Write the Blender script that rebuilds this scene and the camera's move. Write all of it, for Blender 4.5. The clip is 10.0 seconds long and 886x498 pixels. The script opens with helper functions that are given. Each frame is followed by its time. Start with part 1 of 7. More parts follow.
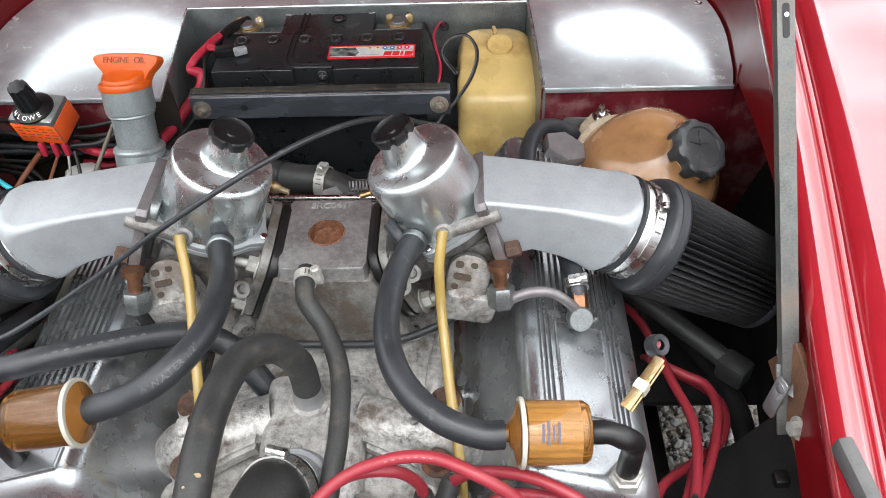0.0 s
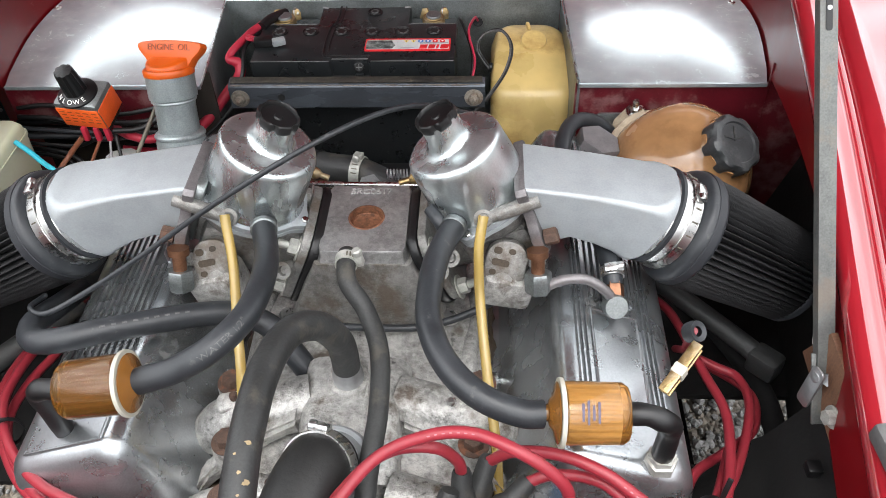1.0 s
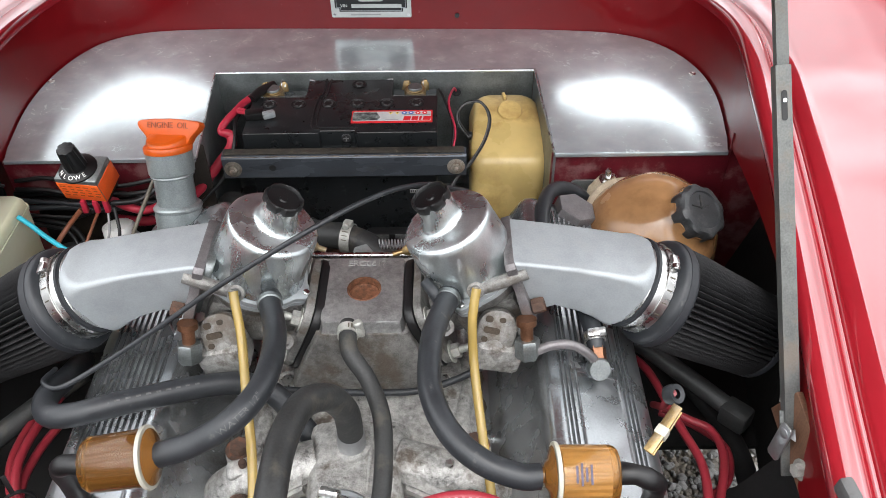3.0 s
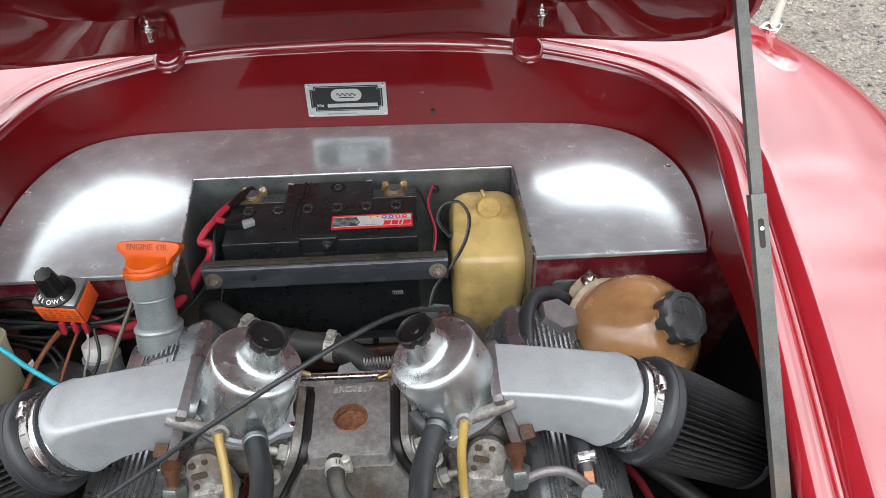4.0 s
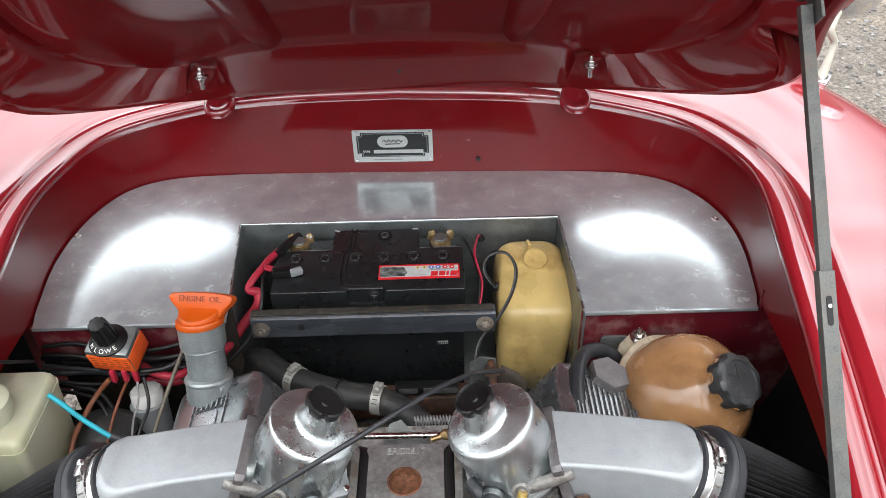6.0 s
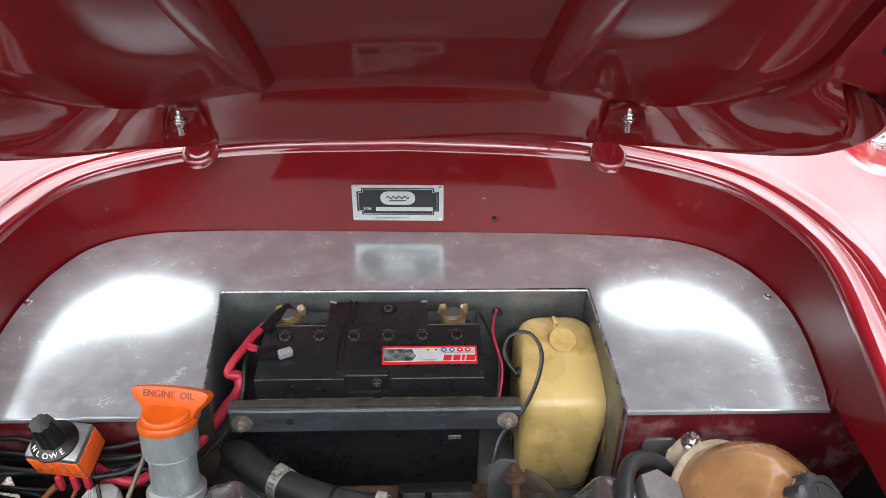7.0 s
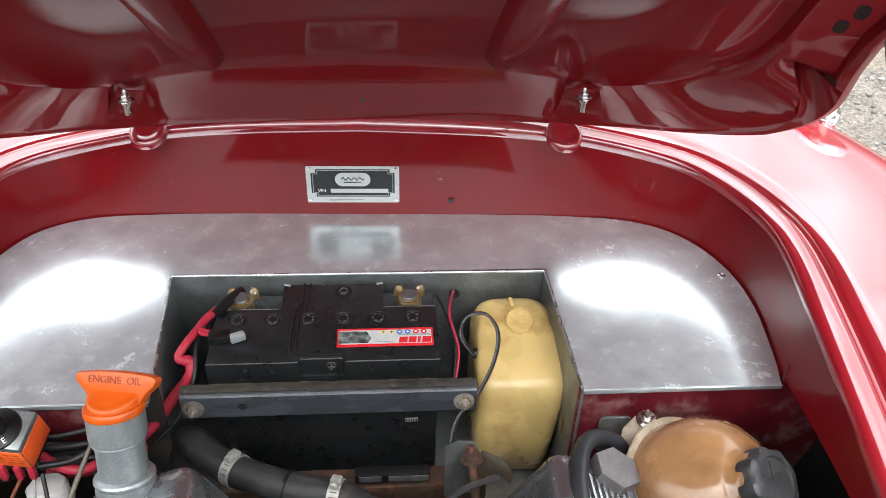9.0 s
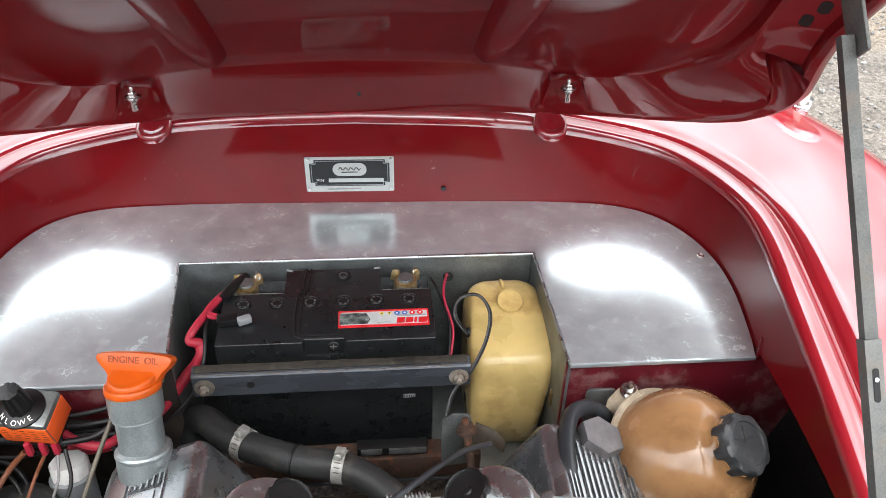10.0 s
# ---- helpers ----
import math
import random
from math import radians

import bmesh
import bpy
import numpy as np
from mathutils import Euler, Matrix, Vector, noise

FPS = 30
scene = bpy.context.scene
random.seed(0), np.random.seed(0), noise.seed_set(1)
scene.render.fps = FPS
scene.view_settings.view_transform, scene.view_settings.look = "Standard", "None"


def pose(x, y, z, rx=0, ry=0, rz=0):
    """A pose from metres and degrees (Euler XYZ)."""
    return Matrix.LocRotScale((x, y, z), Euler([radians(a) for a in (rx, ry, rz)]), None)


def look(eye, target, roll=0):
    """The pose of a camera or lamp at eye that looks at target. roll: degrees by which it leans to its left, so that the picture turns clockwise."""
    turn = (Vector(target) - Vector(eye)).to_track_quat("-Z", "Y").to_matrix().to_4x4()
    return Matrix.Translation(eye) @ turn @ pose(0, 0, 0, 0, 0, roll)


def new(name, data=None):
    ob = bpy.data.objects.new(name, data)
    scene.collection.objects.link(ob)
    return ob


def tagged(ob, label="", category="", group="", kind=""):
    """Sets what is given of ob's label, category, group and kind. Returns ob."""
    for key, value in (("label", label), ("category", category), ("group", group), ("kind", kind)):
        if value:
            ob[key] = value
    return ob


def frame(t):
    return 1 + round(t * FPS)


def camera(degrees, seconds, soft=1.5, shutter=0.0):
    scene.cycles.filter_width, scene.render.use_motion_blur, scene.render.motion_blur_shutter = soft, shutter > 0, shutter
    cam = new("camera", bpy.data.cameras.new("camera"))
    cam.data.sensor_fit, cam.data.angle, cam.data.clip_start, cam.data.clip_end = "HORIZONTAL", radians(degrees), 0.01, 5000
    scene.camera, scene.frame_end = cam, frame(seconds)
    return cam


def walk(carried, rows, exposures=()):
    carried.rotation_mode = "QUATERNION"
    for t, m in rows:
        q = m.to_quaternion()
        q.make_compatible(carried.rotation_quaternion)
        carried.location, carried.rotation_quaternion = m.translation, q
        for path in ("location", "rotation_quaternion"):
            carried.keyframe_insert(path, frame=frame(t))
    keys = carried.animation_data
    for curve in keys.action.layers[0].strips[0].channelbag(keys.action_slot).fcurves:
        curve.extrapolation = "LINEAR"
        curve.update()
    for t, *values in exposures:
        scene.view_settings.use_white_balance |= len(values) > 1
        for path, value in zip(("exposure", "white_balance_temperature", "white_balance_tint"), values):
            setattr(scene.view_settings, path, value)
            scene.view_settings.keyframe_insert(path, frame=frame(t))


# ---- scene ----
from mathutils.bvhtree import BVHTree
cam = camera(56.71, 10.0, soft=0.75)
PATH = [
    (0, (0.1462, -0.0134, 1.3248), (0.0740, 1.3954, -0.0929), -2.94),
    (0.5, (0.1266, -0.0203, 1.3229), (0.0526, 1.3949, -0.0884), -2.27),
    (1, (0.1256, -0.0334, 1.3222), (0.0205, 1.3826, -0.0863), -2.65),
    (1.5, (0.1156, -0.0561, 1.3231), (0.0270, 1.3609, -0.0856), -0.79),
    (2, (0.1020, -0.0609, 1.3215), (0.0363, 1.3571, -0.0875), 0.46),
    (2.2, (0.0860, -0.0675, 1.3318), (0.0270, 1.3511, -0.0768), 0.64),
    (3.3, (0.1060, -0.0437, 1.3907), (0.1074, 1.4505, 0.0613), -1.72),
    (3.5, (0.1073, -0.0404, 1.3987), (0.1150, 1.4523, 0.0677), -1.92),
    (4, (0.0991, 0.0017, 1.4364), (0.1357, 1.5487, 0.1693), -1.82),
    (4.5, (0.0800, 0.0381, 1.4639), (0.1336, 1.5903, 0.2038), -1.97),
    (5, (0.0701, 0.0242, 1.4624), (0.1291, 1.5921, 0.2222), -1.30),
    (5.2, (0.0732, 0.0208, 1.4694), (0.1124, 1.6045, 0.2485), -1.79),
    (6.3, (0.0570, 0.0446, 1.4688), (0.0437, 1.6194, 0.2360), -1.76),
    (6.5, (0.0491, 0.0957, 1.4505), (0.0365, 1.6898, 0.2428), -1.79),
    (7, (0.0254, 0.1824, 1.4191), (0.0679, 1.8035, 0.2486), 0.39),
    (7.5, (0.0291, 0.1879, 1.4166), (0.0965, 1.8142, 0.2544), 1.43),
    (8, (0.0325, 0.1954, 1.4026), (0.1227, 1.8143, 0.2316), 1.75),
    (8.5, (0.0332, 0.1983, 1.4045), (0.1424, 1.8066, 0.2207), 1.70),
    (9, (0.0350, 0.1856, 1.4074), (0.1655, 1.7851, 0.2139), 1.80),
    (9.5, (0.0408, 0.1782, 1.4140), (0.1847, 1.7723, 0.2148), 1.99),
    (10, (0.0288, 0.1414, 1.4366), (0.1787, 1.7216, 0.2198), 1.44),
]
walk(cam, [(t, look(eye, target, roll)) for t, eye, target, roll in PATH], [(0, -0.15), (2.2, -0.23), (4.5, -0.40), (6.5, -0.30), (7.5, 0.02), (9, 0.02), (10, -0.05)])

# ---- world, sun, exposure ----
world = bpy.data.worlds.new("overcast_sky")
scene.world = world
world.use_nodes = True
wn = world.node_tree.nodes
wl = world.node_tree.links
sky = wn.new("ShaderNodeTexSky")
sky.sky_type = "NISHITA"
sky.sun_disc = False
sky.sun_elevation = radians(73)
sky.sun_rotation = radians(171)
sky.air_density, sky.dust_density, sky.ozone_density = 1.0, 6.0, 1.0
soft_sky = wn.new("ShaderNodeHueSaturation")
soft_sky.inputs["Saturation"].default_value = 0.22
wl.new(sky.outputs["Color"], soft_sky.inputs["Color"])
# an overcast sky is about three times as bright overhead as at the horizon
up = wn.new("ShaderNodeTexCoord")
split = wn.new("ShaderNodeSeparateXYZ")
wl.new(up.outputs["Generated"], split.inputs["Vector"])
rise = wn.new("ShaderNodeMapRange")
rise.inputs["From Min"].default_value, rise.inputs["From Max"].default_value = 0.20, 0.52
rise.inputs["To Min"].default_value, rise.inputs["To Max"].default_value = 0.35, 3.3
wl.new(split.outputs["Z"], rise.inputs["Value"])
overcast = wn.new("ShaderNodeMix")
overcast.data_type, overcast.blend_type = "RGBA", "MULTIPLY"
overcast.inputs["Factor"].default_value = 1
# thin even cloud over the whole sky, through which the sun's side still glows
veil = wn.new("ShaderNodeMix")
veil.data_type = "RGBA"
veil.inputs["Factor"].default_value = 0.70
veil.inputs["B"].default_value = (6.0, 6.1, 6.25, 1)
wl.new(soft_sky.outputs["Color"], veil.inputs["A"])
wl.new(veil.outputs["Result"], overcast.inputs["A"])
wl.new(rise.outputs["Result"], overcast.inputs["B"])
# uneven cloud cover
cloud = wn.new("ShaderNodeTexNoise")
cloud.inputs["Scale"].default_value, cloud.inputs["Detail"].default_value = 3.0, 5
wl.new(up.outputs["Generated"], cloud.inputs["Vector"])
cover = wn.new("ShaderNodeMapRange")
cover.inputs["From Min"].default_value, cover.inputs["From Max"].default_value = 0.35, 0.65
cover.inputs["To Min"].default_value, cover.inputs["To Max"].default_value = 0.62, 1.4
wl.new(cloud.outputs["Fac"], cover.inputs["Value"])
clouded = wn.new("ShaderNodeMix")
clouded.data_type, clouded.blend_type = "RGBA", "MULTIPLY"
clouded.inputs["Factor"].default_value = 1
wl.new(overcast.outputs["Result"], clouded.inputs["A"])
wl.new(cover.outputs["Result"], clouded.inputs["B"])
wl.new(clouded.outputs["Result"], wn["Background"].inputs["Color"])
wn["Background"].inputs["Strength"].default_value = 0.235

sun = new("sun", bpy.data.lights.new("sun", "SUN"))
sun.data.energy = 0.5
sun.data.angle = radians(60)
sun.data.color = (1.0, 0.97, 0.93)
sun.matrix_basis = look((0.35, -0.5, 4.0), (0, 0.4, 0.8))
scene.view_settings.exposure = 0.0


# ---- materials ----
def material(name, color, rough=0.5, metal=0.0, var=0.12, scale=60.0, bump=0.0, bump_scale=300.0, rough_var=0.1,
             stain=None, stain_amount=0.5, stain_scale=9.0, coat=0.0, transmission=0.0, ior=1.45, alpha=1.0, random_tint=0.0,
             stretch=(1, 1, 1), island=False, stain_at=0.5, speckle=0.7):
    """A surface with a base colour, variation at two sizes, a fine relief and, if asked for, stains with a shape of their own."""
    m = bpy.data.materials.new(name)
    m.use_nodes = True
    nt = m.node_tree
    n, l = nt.nodes, nt.links
    b = n["Principled BSDF"]
    co = n.new("ShaderNodeTexCoord")
    mp = n.new("ShaderNodeMapping")
    mp.inputs["Scale"].default_value = stretch
    l.new(co.outputs["Object"], mp.inputs["Vector"])
    fine = n.new("ShaderNodeTexNoise")
    fine.inputs["Scale"].default_value = scale
    fine.inputs["Detail"].default_value = 6
    l.new(mp.outputs["Vector"], fine.inputs["Vector"])
    broad = n.new("ShaderNodeTexNoise")
    broad.inputs["Scale"].default_value = scale / 7
    broad.inputs["Detail"].default_value = 4
    l.new(mp.outputs["Vector"], broad.inputs["Vector"])
    add = n.new("ShaderNodeMath")
    add.operation = "ADD"
    l.new(fine.outputs["Fac"], add.inputs[0])
    l.new(broad.outputs["Fac"], add.inputs[1])
    grain = n.new("ShaderNodeTexNoise")
    grain.inputs["Scale"].default_value = max(650, scale * 7)
    grain.inputs["Detail"].default_value = 2
    l.new(co.outputs["Object"], grain.inputs["Vector"])
    mixed = n.new("ShaderNodeMath")
    mixed.operation = "MULTIPLY_ADD"
    l.new(grain.outputs["Fac"], mixed.inputs[0])
    mixed.inputs[1].default_value = speckle
    l.new(add.outputs[0], mixed.inputs[2])
    ramp = n.new("ShaderNodeMapRange")
    ramp.inputs["From Min"].default_value, ramp.inputs["From Max"].default_value = 0.72 + speckle / 2, 1.28 + speckle / 2
    ramp.inputs["To Min"].default_value, ramp.inputs["To Max"].default_value = 1 - var, 1 + var
    l.new(mixed.outputs[0], ramp.inputs["Value"])
    mul = n.new("ShaderNodeMix")
    mul.data_type, mul.blend_type = "RGBA", "MULTIPLY"
    mul.inputs["Factor"].default_value = 1
    mul.inputs["A"].default_value = (*color, 1)
    l.new(ramp.outputs["Result"], mul.inputs["B"])
    last = mul.outputs["Result"]
    if stain:
        sn = n.new("ShaderNodeTexNoise")
        sn.inputs["Scale"].default_value = stain_scale
        sn.inputs["Detail"].default_value = 8
        sn.inputs["Roughness"].default_value = 0.65
        l.new(mp.outputs["Vector"], sn.inputs["Vector"])
        sr = n.new("ShaderNodeMapRange")
        sr.inputs["From Min"].default_value, sr.inputs["From Max"].default_value = stain_at, stain_at + 0.12
        sr.inputs["To Max"].default_value = stain_amount
        l.new(sn.outputs["Fac"], sr.inputs["Value"])
        mx = n.new("ShaderNodeMix")
        mx.data_type = "RGBA"
        l.new(sr.outputs["Result"], mx.inputs["Factor"])
        l.new(last, mx.inputs["A"])
        mx.inputs["B"].default_value = (*stain, 1)
        last = mx.outputs["Result"]
        if metal > 0:
            mm = n.new("ShaderNodeMath")
            mm.operation = "MULTIPLY_ADD"
            l.new(sr.outputs["Result"], mm.inputs[0])
            mm.inputs[1].default_value, mm.inputs[2].default_value = -metal, metal
            l.new(mm.outputs[0], b.inputs["Metallic"])
    if random_tint:
        if island:
            rnd = n.new("ShaderNodeNewGeometry").outputs["Random Per Island"]
        else:
            rnd = n.new("ShaderNodeObjectInfo").outputs["Random"]
        rr = n.new("ShaderNodeMapRange")
        rr.inputs["To Min"].default_value, rr.inputs["To Max"].default_value = 1 - random_tint, 1 + random_tint
        l.new(rnd, rr.inputs["Value"])
        rm = n.new("ShaderNodeMix")
        rm.data_type, rm.blend_type = "RGBA", "MULTIPLY"
        rm.inputs["Factor"].default_value = 1
        l.new(last, rm.inputs["A"])
        l.new(rr.outputs["Result"], rm.inputs["B"])
        last = rm.outputs["Result"]
    l.new(last, b.inputs["Base Color"])
    if not (stain and metal > 0):
        b.inputs["Metallic"].default_value = metal
    rv = n.new("ShaderNodeMapRange")
    rv.inputs["From Min"].default_value, rv.inputs["From Max"].default_value = 0.6, 1.4
    rv.inputs["To Min"].default_value = max(0.02, rough - rough_var)
    rv.inputs["To Max"].default_value = min(1, rough + rough_var)
    l.new(add.outputs[0], rv.inputs["Value"])
    l.new(rv.outputs["Result"], b.inputs["Roughness"])
    if bump:
        bn = n.new("ShaderNodeTexNoise")
        bn.inputs["Scale"].default_value = bump_scale
        bn.inputs["Detail"].default_value = 5
        l.new(mp.outputs["Vector"], bn.inputs["Vector"])
        bp = n.new("ShaderNodeBump")
        bp.inputs["Strength"].default_value = bump
        bp.inputs["Distance"].default_value = 0.001
        l.new(bn.outputs["Fac"], bp.inputs["Height"])
        l.new(bp.outputs["Normal"], b.inputs["Normal"])
    b.inputs["Coat Weight"].default_value = coat
    b.inputs["Coat Roughness"].default_value = 0.04
    b.inputs["Transmission Weight"].default_value = transmission
    b.inputs["IOR"].default_value = ior
    b.inputs["Alpha"].default_value = alpha
    return m


RED = material("red_gelcoat", (0.25, 0.0090, 0.016), 0.35, speckle=0.0, coat=1.0, var=0.10, scale=14, rough_var=0.05)
# base darkened for the shade inside the bay; the pale flecks are dust
RED_WALL = material("dusty_shaded_red_gelcoat", (0.155, 0.0036, 0.006), 0.40, speckle=0.0, coat=0.36, var=0.14, scale=14, rough_var=0.08, bump=0.03, bump_scale=50,
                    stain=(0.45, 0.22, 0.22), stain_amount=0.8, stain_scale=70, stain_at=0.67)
# same gelcoat as RED, its base darkened for the shade under the bonnet
RED_UNDER = material("red_gelcoat_shaded", (0.13, 0.0028, 0.0045), 0.40, speckle=0.0, coat=0.48, var=0.12, scale=14, rough_var=0.06, bump=0.02, bump_scale=40,
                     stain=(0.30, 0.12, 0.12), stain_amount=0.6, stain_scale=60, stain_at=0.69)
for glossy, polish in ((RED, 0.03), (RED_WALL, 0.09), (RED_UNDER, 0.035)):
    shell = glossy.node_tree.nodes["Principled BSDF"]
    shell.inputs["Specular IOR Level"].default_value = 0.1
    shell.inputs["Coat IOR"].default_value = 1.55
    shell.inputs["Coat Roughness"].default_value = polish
RED.node_tree.nodes["Principled BSDF"].inputs["Coat IOR"].default_value = 2.3
RED_ROUGH = material("red_gelcoat_unpolished", (0.09, 0.006, 0.011), 0.38, var=0.22, scale=40, bump=0.15, bump_scale=120,
                     stain=(0.30, 0.20, 0.19), stain_amount=0.35, stain_scale=26)
# cool tint here and in haze offsets red light reflected off the bonnet
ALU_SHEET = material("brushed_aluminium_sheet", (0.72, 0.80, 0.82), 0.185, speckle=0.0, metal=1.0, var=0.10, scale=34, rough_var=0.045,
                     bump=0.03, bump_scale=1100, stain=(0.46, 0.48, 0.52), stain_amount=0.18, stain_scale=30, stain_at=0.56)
an, al = ALU_SHEET.node_tree.nodes, ALU_SHEET.node_tree.links
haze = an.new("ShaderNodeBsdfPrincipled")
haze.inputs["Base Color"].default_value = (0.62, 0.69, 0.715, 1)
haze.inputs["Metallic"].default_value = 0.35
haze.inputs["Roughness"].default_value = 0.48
smear = an.new("ShaderNodeTexNoise")
smear.inputs["Scale"].default_value, smear.inputs["Detail"].default_value = 26, 8
al.new(an["Texture Coordinate"].outputs["Object"], smear.inputs["Vector"])
share = an.new("ShaderNodeMapRange")
share.inputs["From Min"].default_value, share.inputs["From Max"].default_value = 0.35, 0.7
share.inputs["To Min"].default_value, share.inputs["To Max"].default_value = 0.37, 0.50
al.new(smear.outputs["Fac"], share.inputs["Value"])
scale_spots = an.new("ShaderNodeTexNoise")
scale_spots.inputs["Scale"].default_value, scale_spots.inputs["Detail"].default_value, scale_spots.inputs["Roughness"].default_value = 11, 9, 0.72
al.new(an["Texture Coordinate"].outputs["Object"], scale_spots.inputs["Vector"])
crust = an.new("ShaderNodeMapRange")
crust.inputs["From Min"].default_value, crust.inputs["From Max"].default_value = 0.60, 0.63
crust.inputs["To Max"].default_value = 0.72
al.new(scale_spots.outputs["Fac"], crust.inputs["Value"])
both = an.new("ShaderNodeMixShader")
fleck = an.new("ShaderNodeTexNoise")
fleck.inputs["Scale"].default_value, fleck.inputs["Detail"].default_value = 150, 2
al.new(an["Texture Coordinate"].outputs["Object"], fleck.inputs["Vector"])
pits = an.new("ShaderNodeMapRange")
pits.inputs["From Min"].default_value, pits.inputs["From Max"].default_value = 0.70, 0.78
al.new(fleck.outputs["Fac"], pits.inputs["Value"])
worn = an.new("ShaderNodeMath")
worn.operation = "MAXIMUM"
al.new(share.outputs["Result"], worn.inputs[0])
al.new(pits.outputs["Result"], worn.inputs[1])
scuff = an.new("ShaderNodeTexNoise")
scuff.inputs["Scale"].default_value, scuff.inputs["Detail"].default_value, scuff.inputs["Distortion"].default_value = 34, 3, 1.2
al.new(an["Texture Coordinate"].outputs["Object"], scuff.inputs["Vector"])
line = an.new("ShaderNodeMath")
line.operation = "COMPARE"
line.inputs[1].default_value, line.inputs[2].default_value = 0.5, 0.006
al.new(scuff.outputs["Fac"], line.inputs[0])
patch = an.new("ShaderNodeMapRange")
patch.inputs["From Min"].default_value, patch.inputs["From Max"].default_value = 0.48, 0.60
patch.inputs["To Max"].default_value = 0.75
al.new(smear.outputs["Fac"], patch.inputs["Value"])
scratch = an.new("ShaderNodeMath")
scratch.operation = "MULTIPLY"
al.new(line.outputs[0], scratch.inputs[0])
al.new(patch.outputs["Result"], scratch.inputs[1])
marked = an.new("ShaderNodeMath")
marked.operation = "MAXIMUM"
crusted = an.new("ShaderNodeMath")
crusted.operation = "MAXIMUM"
al.new(worn.outputs[0], crusted.inputs[0])
al.new(crust.outputs["Result"], crusted.inputs[1])
al.new(crusted.outputs[0], marked.inputs[0])
al.new(scratch.outputs[0], marked.inputs[1])
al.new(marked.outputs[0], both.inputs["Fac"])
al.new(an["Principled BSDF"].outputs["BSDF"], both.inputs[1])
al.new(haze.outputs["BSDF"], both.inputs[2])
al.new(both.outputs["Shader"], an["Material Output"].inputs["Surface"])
ALU_POLISHED = material("polished_aluminium", (0.555, 0.60, 0.61), 0.28, speckle=0.6, metal=0.92, var=0.16, scale=70, rough_var=0.10, bump=0.05, bump_scale=260, stretch=(1, 1, 0.22), stain=(0.62, 0.62, 0.61), stain_amount=0.5, stain_scale=140, stain_at=0.60)
ALU_SATIN = material("satin_cast_aluminium", (0.34, 0.365, 0.38), 0.48, metal=0.4, var=0.10, scale=70, rough_var=0.10, bump=0.12, bump_scale=500, stain=(0.30, 0.30, 0.29), stain_amount=0.35, stain_scale=35, stain_at=0.56)
ALU_CAST = material("rough_cast_aluminium", (0.20, 0.195, 0.185), 0.44, metal=0.45, var=0.4, scale=160, rough_var=0.14, bump=0.7,
                    bump_scale=520, stain=(0.085, 0.062, 0.042), stain_amount=0.8, stain_scale=26)
ALU_DIRTY = material("grimy_cast_aluminium", (0.35, 0.345, 0.33), 0.38, metal=0.45, var=0.5, scale=190, rough_var=0.16, bump=0.8, bump_scale=420,
                     stain=(0.055, 0.037, 0.022), stain_amount=0.9, stain_scale=30, stain_at=0.53)
ROCKER_ALU = material("rocker_cover_aluminium", (0.41, 0.43, 0.445), 0.28, metal=0.9, var=0.14, scale=45, rough_var=0.09, bump=0.06, bump_scale=420, stain=(0.26, 0.255, 0.24), stain_amount=0.3, stain_scale=30, stain_at=0.58)
# the grooves' shade is put into this darker colour between the ribs
ROCKER_FLOOR = material("groove_shade", (0.10, 0.105, 0.11), 0.55, metal=0.5, var=0.3, scale=140, bump=0.4, bump_scale=700)
ZINC = material("zinc_plated_steel", (0.42, 0.43, 0.44), 0.40, metal=0.9, var=0.10, scale=260, bump=0.15, bump_scale=600)
GALV = material("dull_galvanised_sheet", (0.24, 0.26, 0.26), 0.42, metal=0.8, var=0.3, scale=40, bump=0.1, bump_scale=300, stain=(0.55, 0.56, 0.55), stain_amount=0.6, stain_scale=95, stain_at=0.65)
STAY_STEEL = material("weathered_steel", (0.125, 0.13, 0.125), 0.55, metal=0.35, var=0.3, scale=60, bump=0.2, bump_scale=300, stain=(0.13, 0.09, 0.06), stain_amount=0.5, stain_scale=30)
STEEL = material("bright_steel", (0.62, 0.62, 0.61), 0.28, metal=1.0, var=0.12, scale=150)
RUST = material("rusty_steel", (0.070, 0.040, 0.028), 0.72, var=0.45, scale=150, bump=0.6, bump_scale=900, stain=(0.19, 0.065, 0.028), stain_amount=0.7, stain_scale=70, stain_at=0.53)
FLANGE_GREY = material("dull_purple_grey_metal", (0.165, 0.155, 0.158), 0.42, metal=0.5, var=0.25, scale=120, bump=0.3, bump_scale=500)
BRASS = material("yellow_brass", (0.38, 0.27, 0.125), 0.38, metal=0.9, var=0.3, scale=160, bump=0.3, bump_scale=500, stain=(0.30, 0.26, 0.20), stain_amount=0.5, stain_scale=60)
COPPER = material("brown_copper", (0.22, 0.11, 0.065), 0.45, metal=0.9, var=0.25, scale=100)
RUBBER = material("black_rubber", (0.023, 0.0255, 0.029), 0.40, speckle=0.35, var=0.25, scale=90, bump=0.12, bump_scale=500, stain=(0.14, 0.135, 0.125), stain_amount=0.6, stain_scale=90, stain_at=0.62)
RUBBER_DUSTY = material("dusty_old_rubber", (0.025, 0.026, 0.026), 0.52, var=0.3, scale=60, bump=0.3, bump_scale=300, stain=(0.10, 0.088, 0.068), stain_amount=0.4, stain_scale=40, stain_at=0.55)
BLACK = material("black_plastic", (0.007, 0.007, 0.0075), 0.42, speckle=0.35, var=0.2, scale=90, bump=0.12, bump_scale=700)
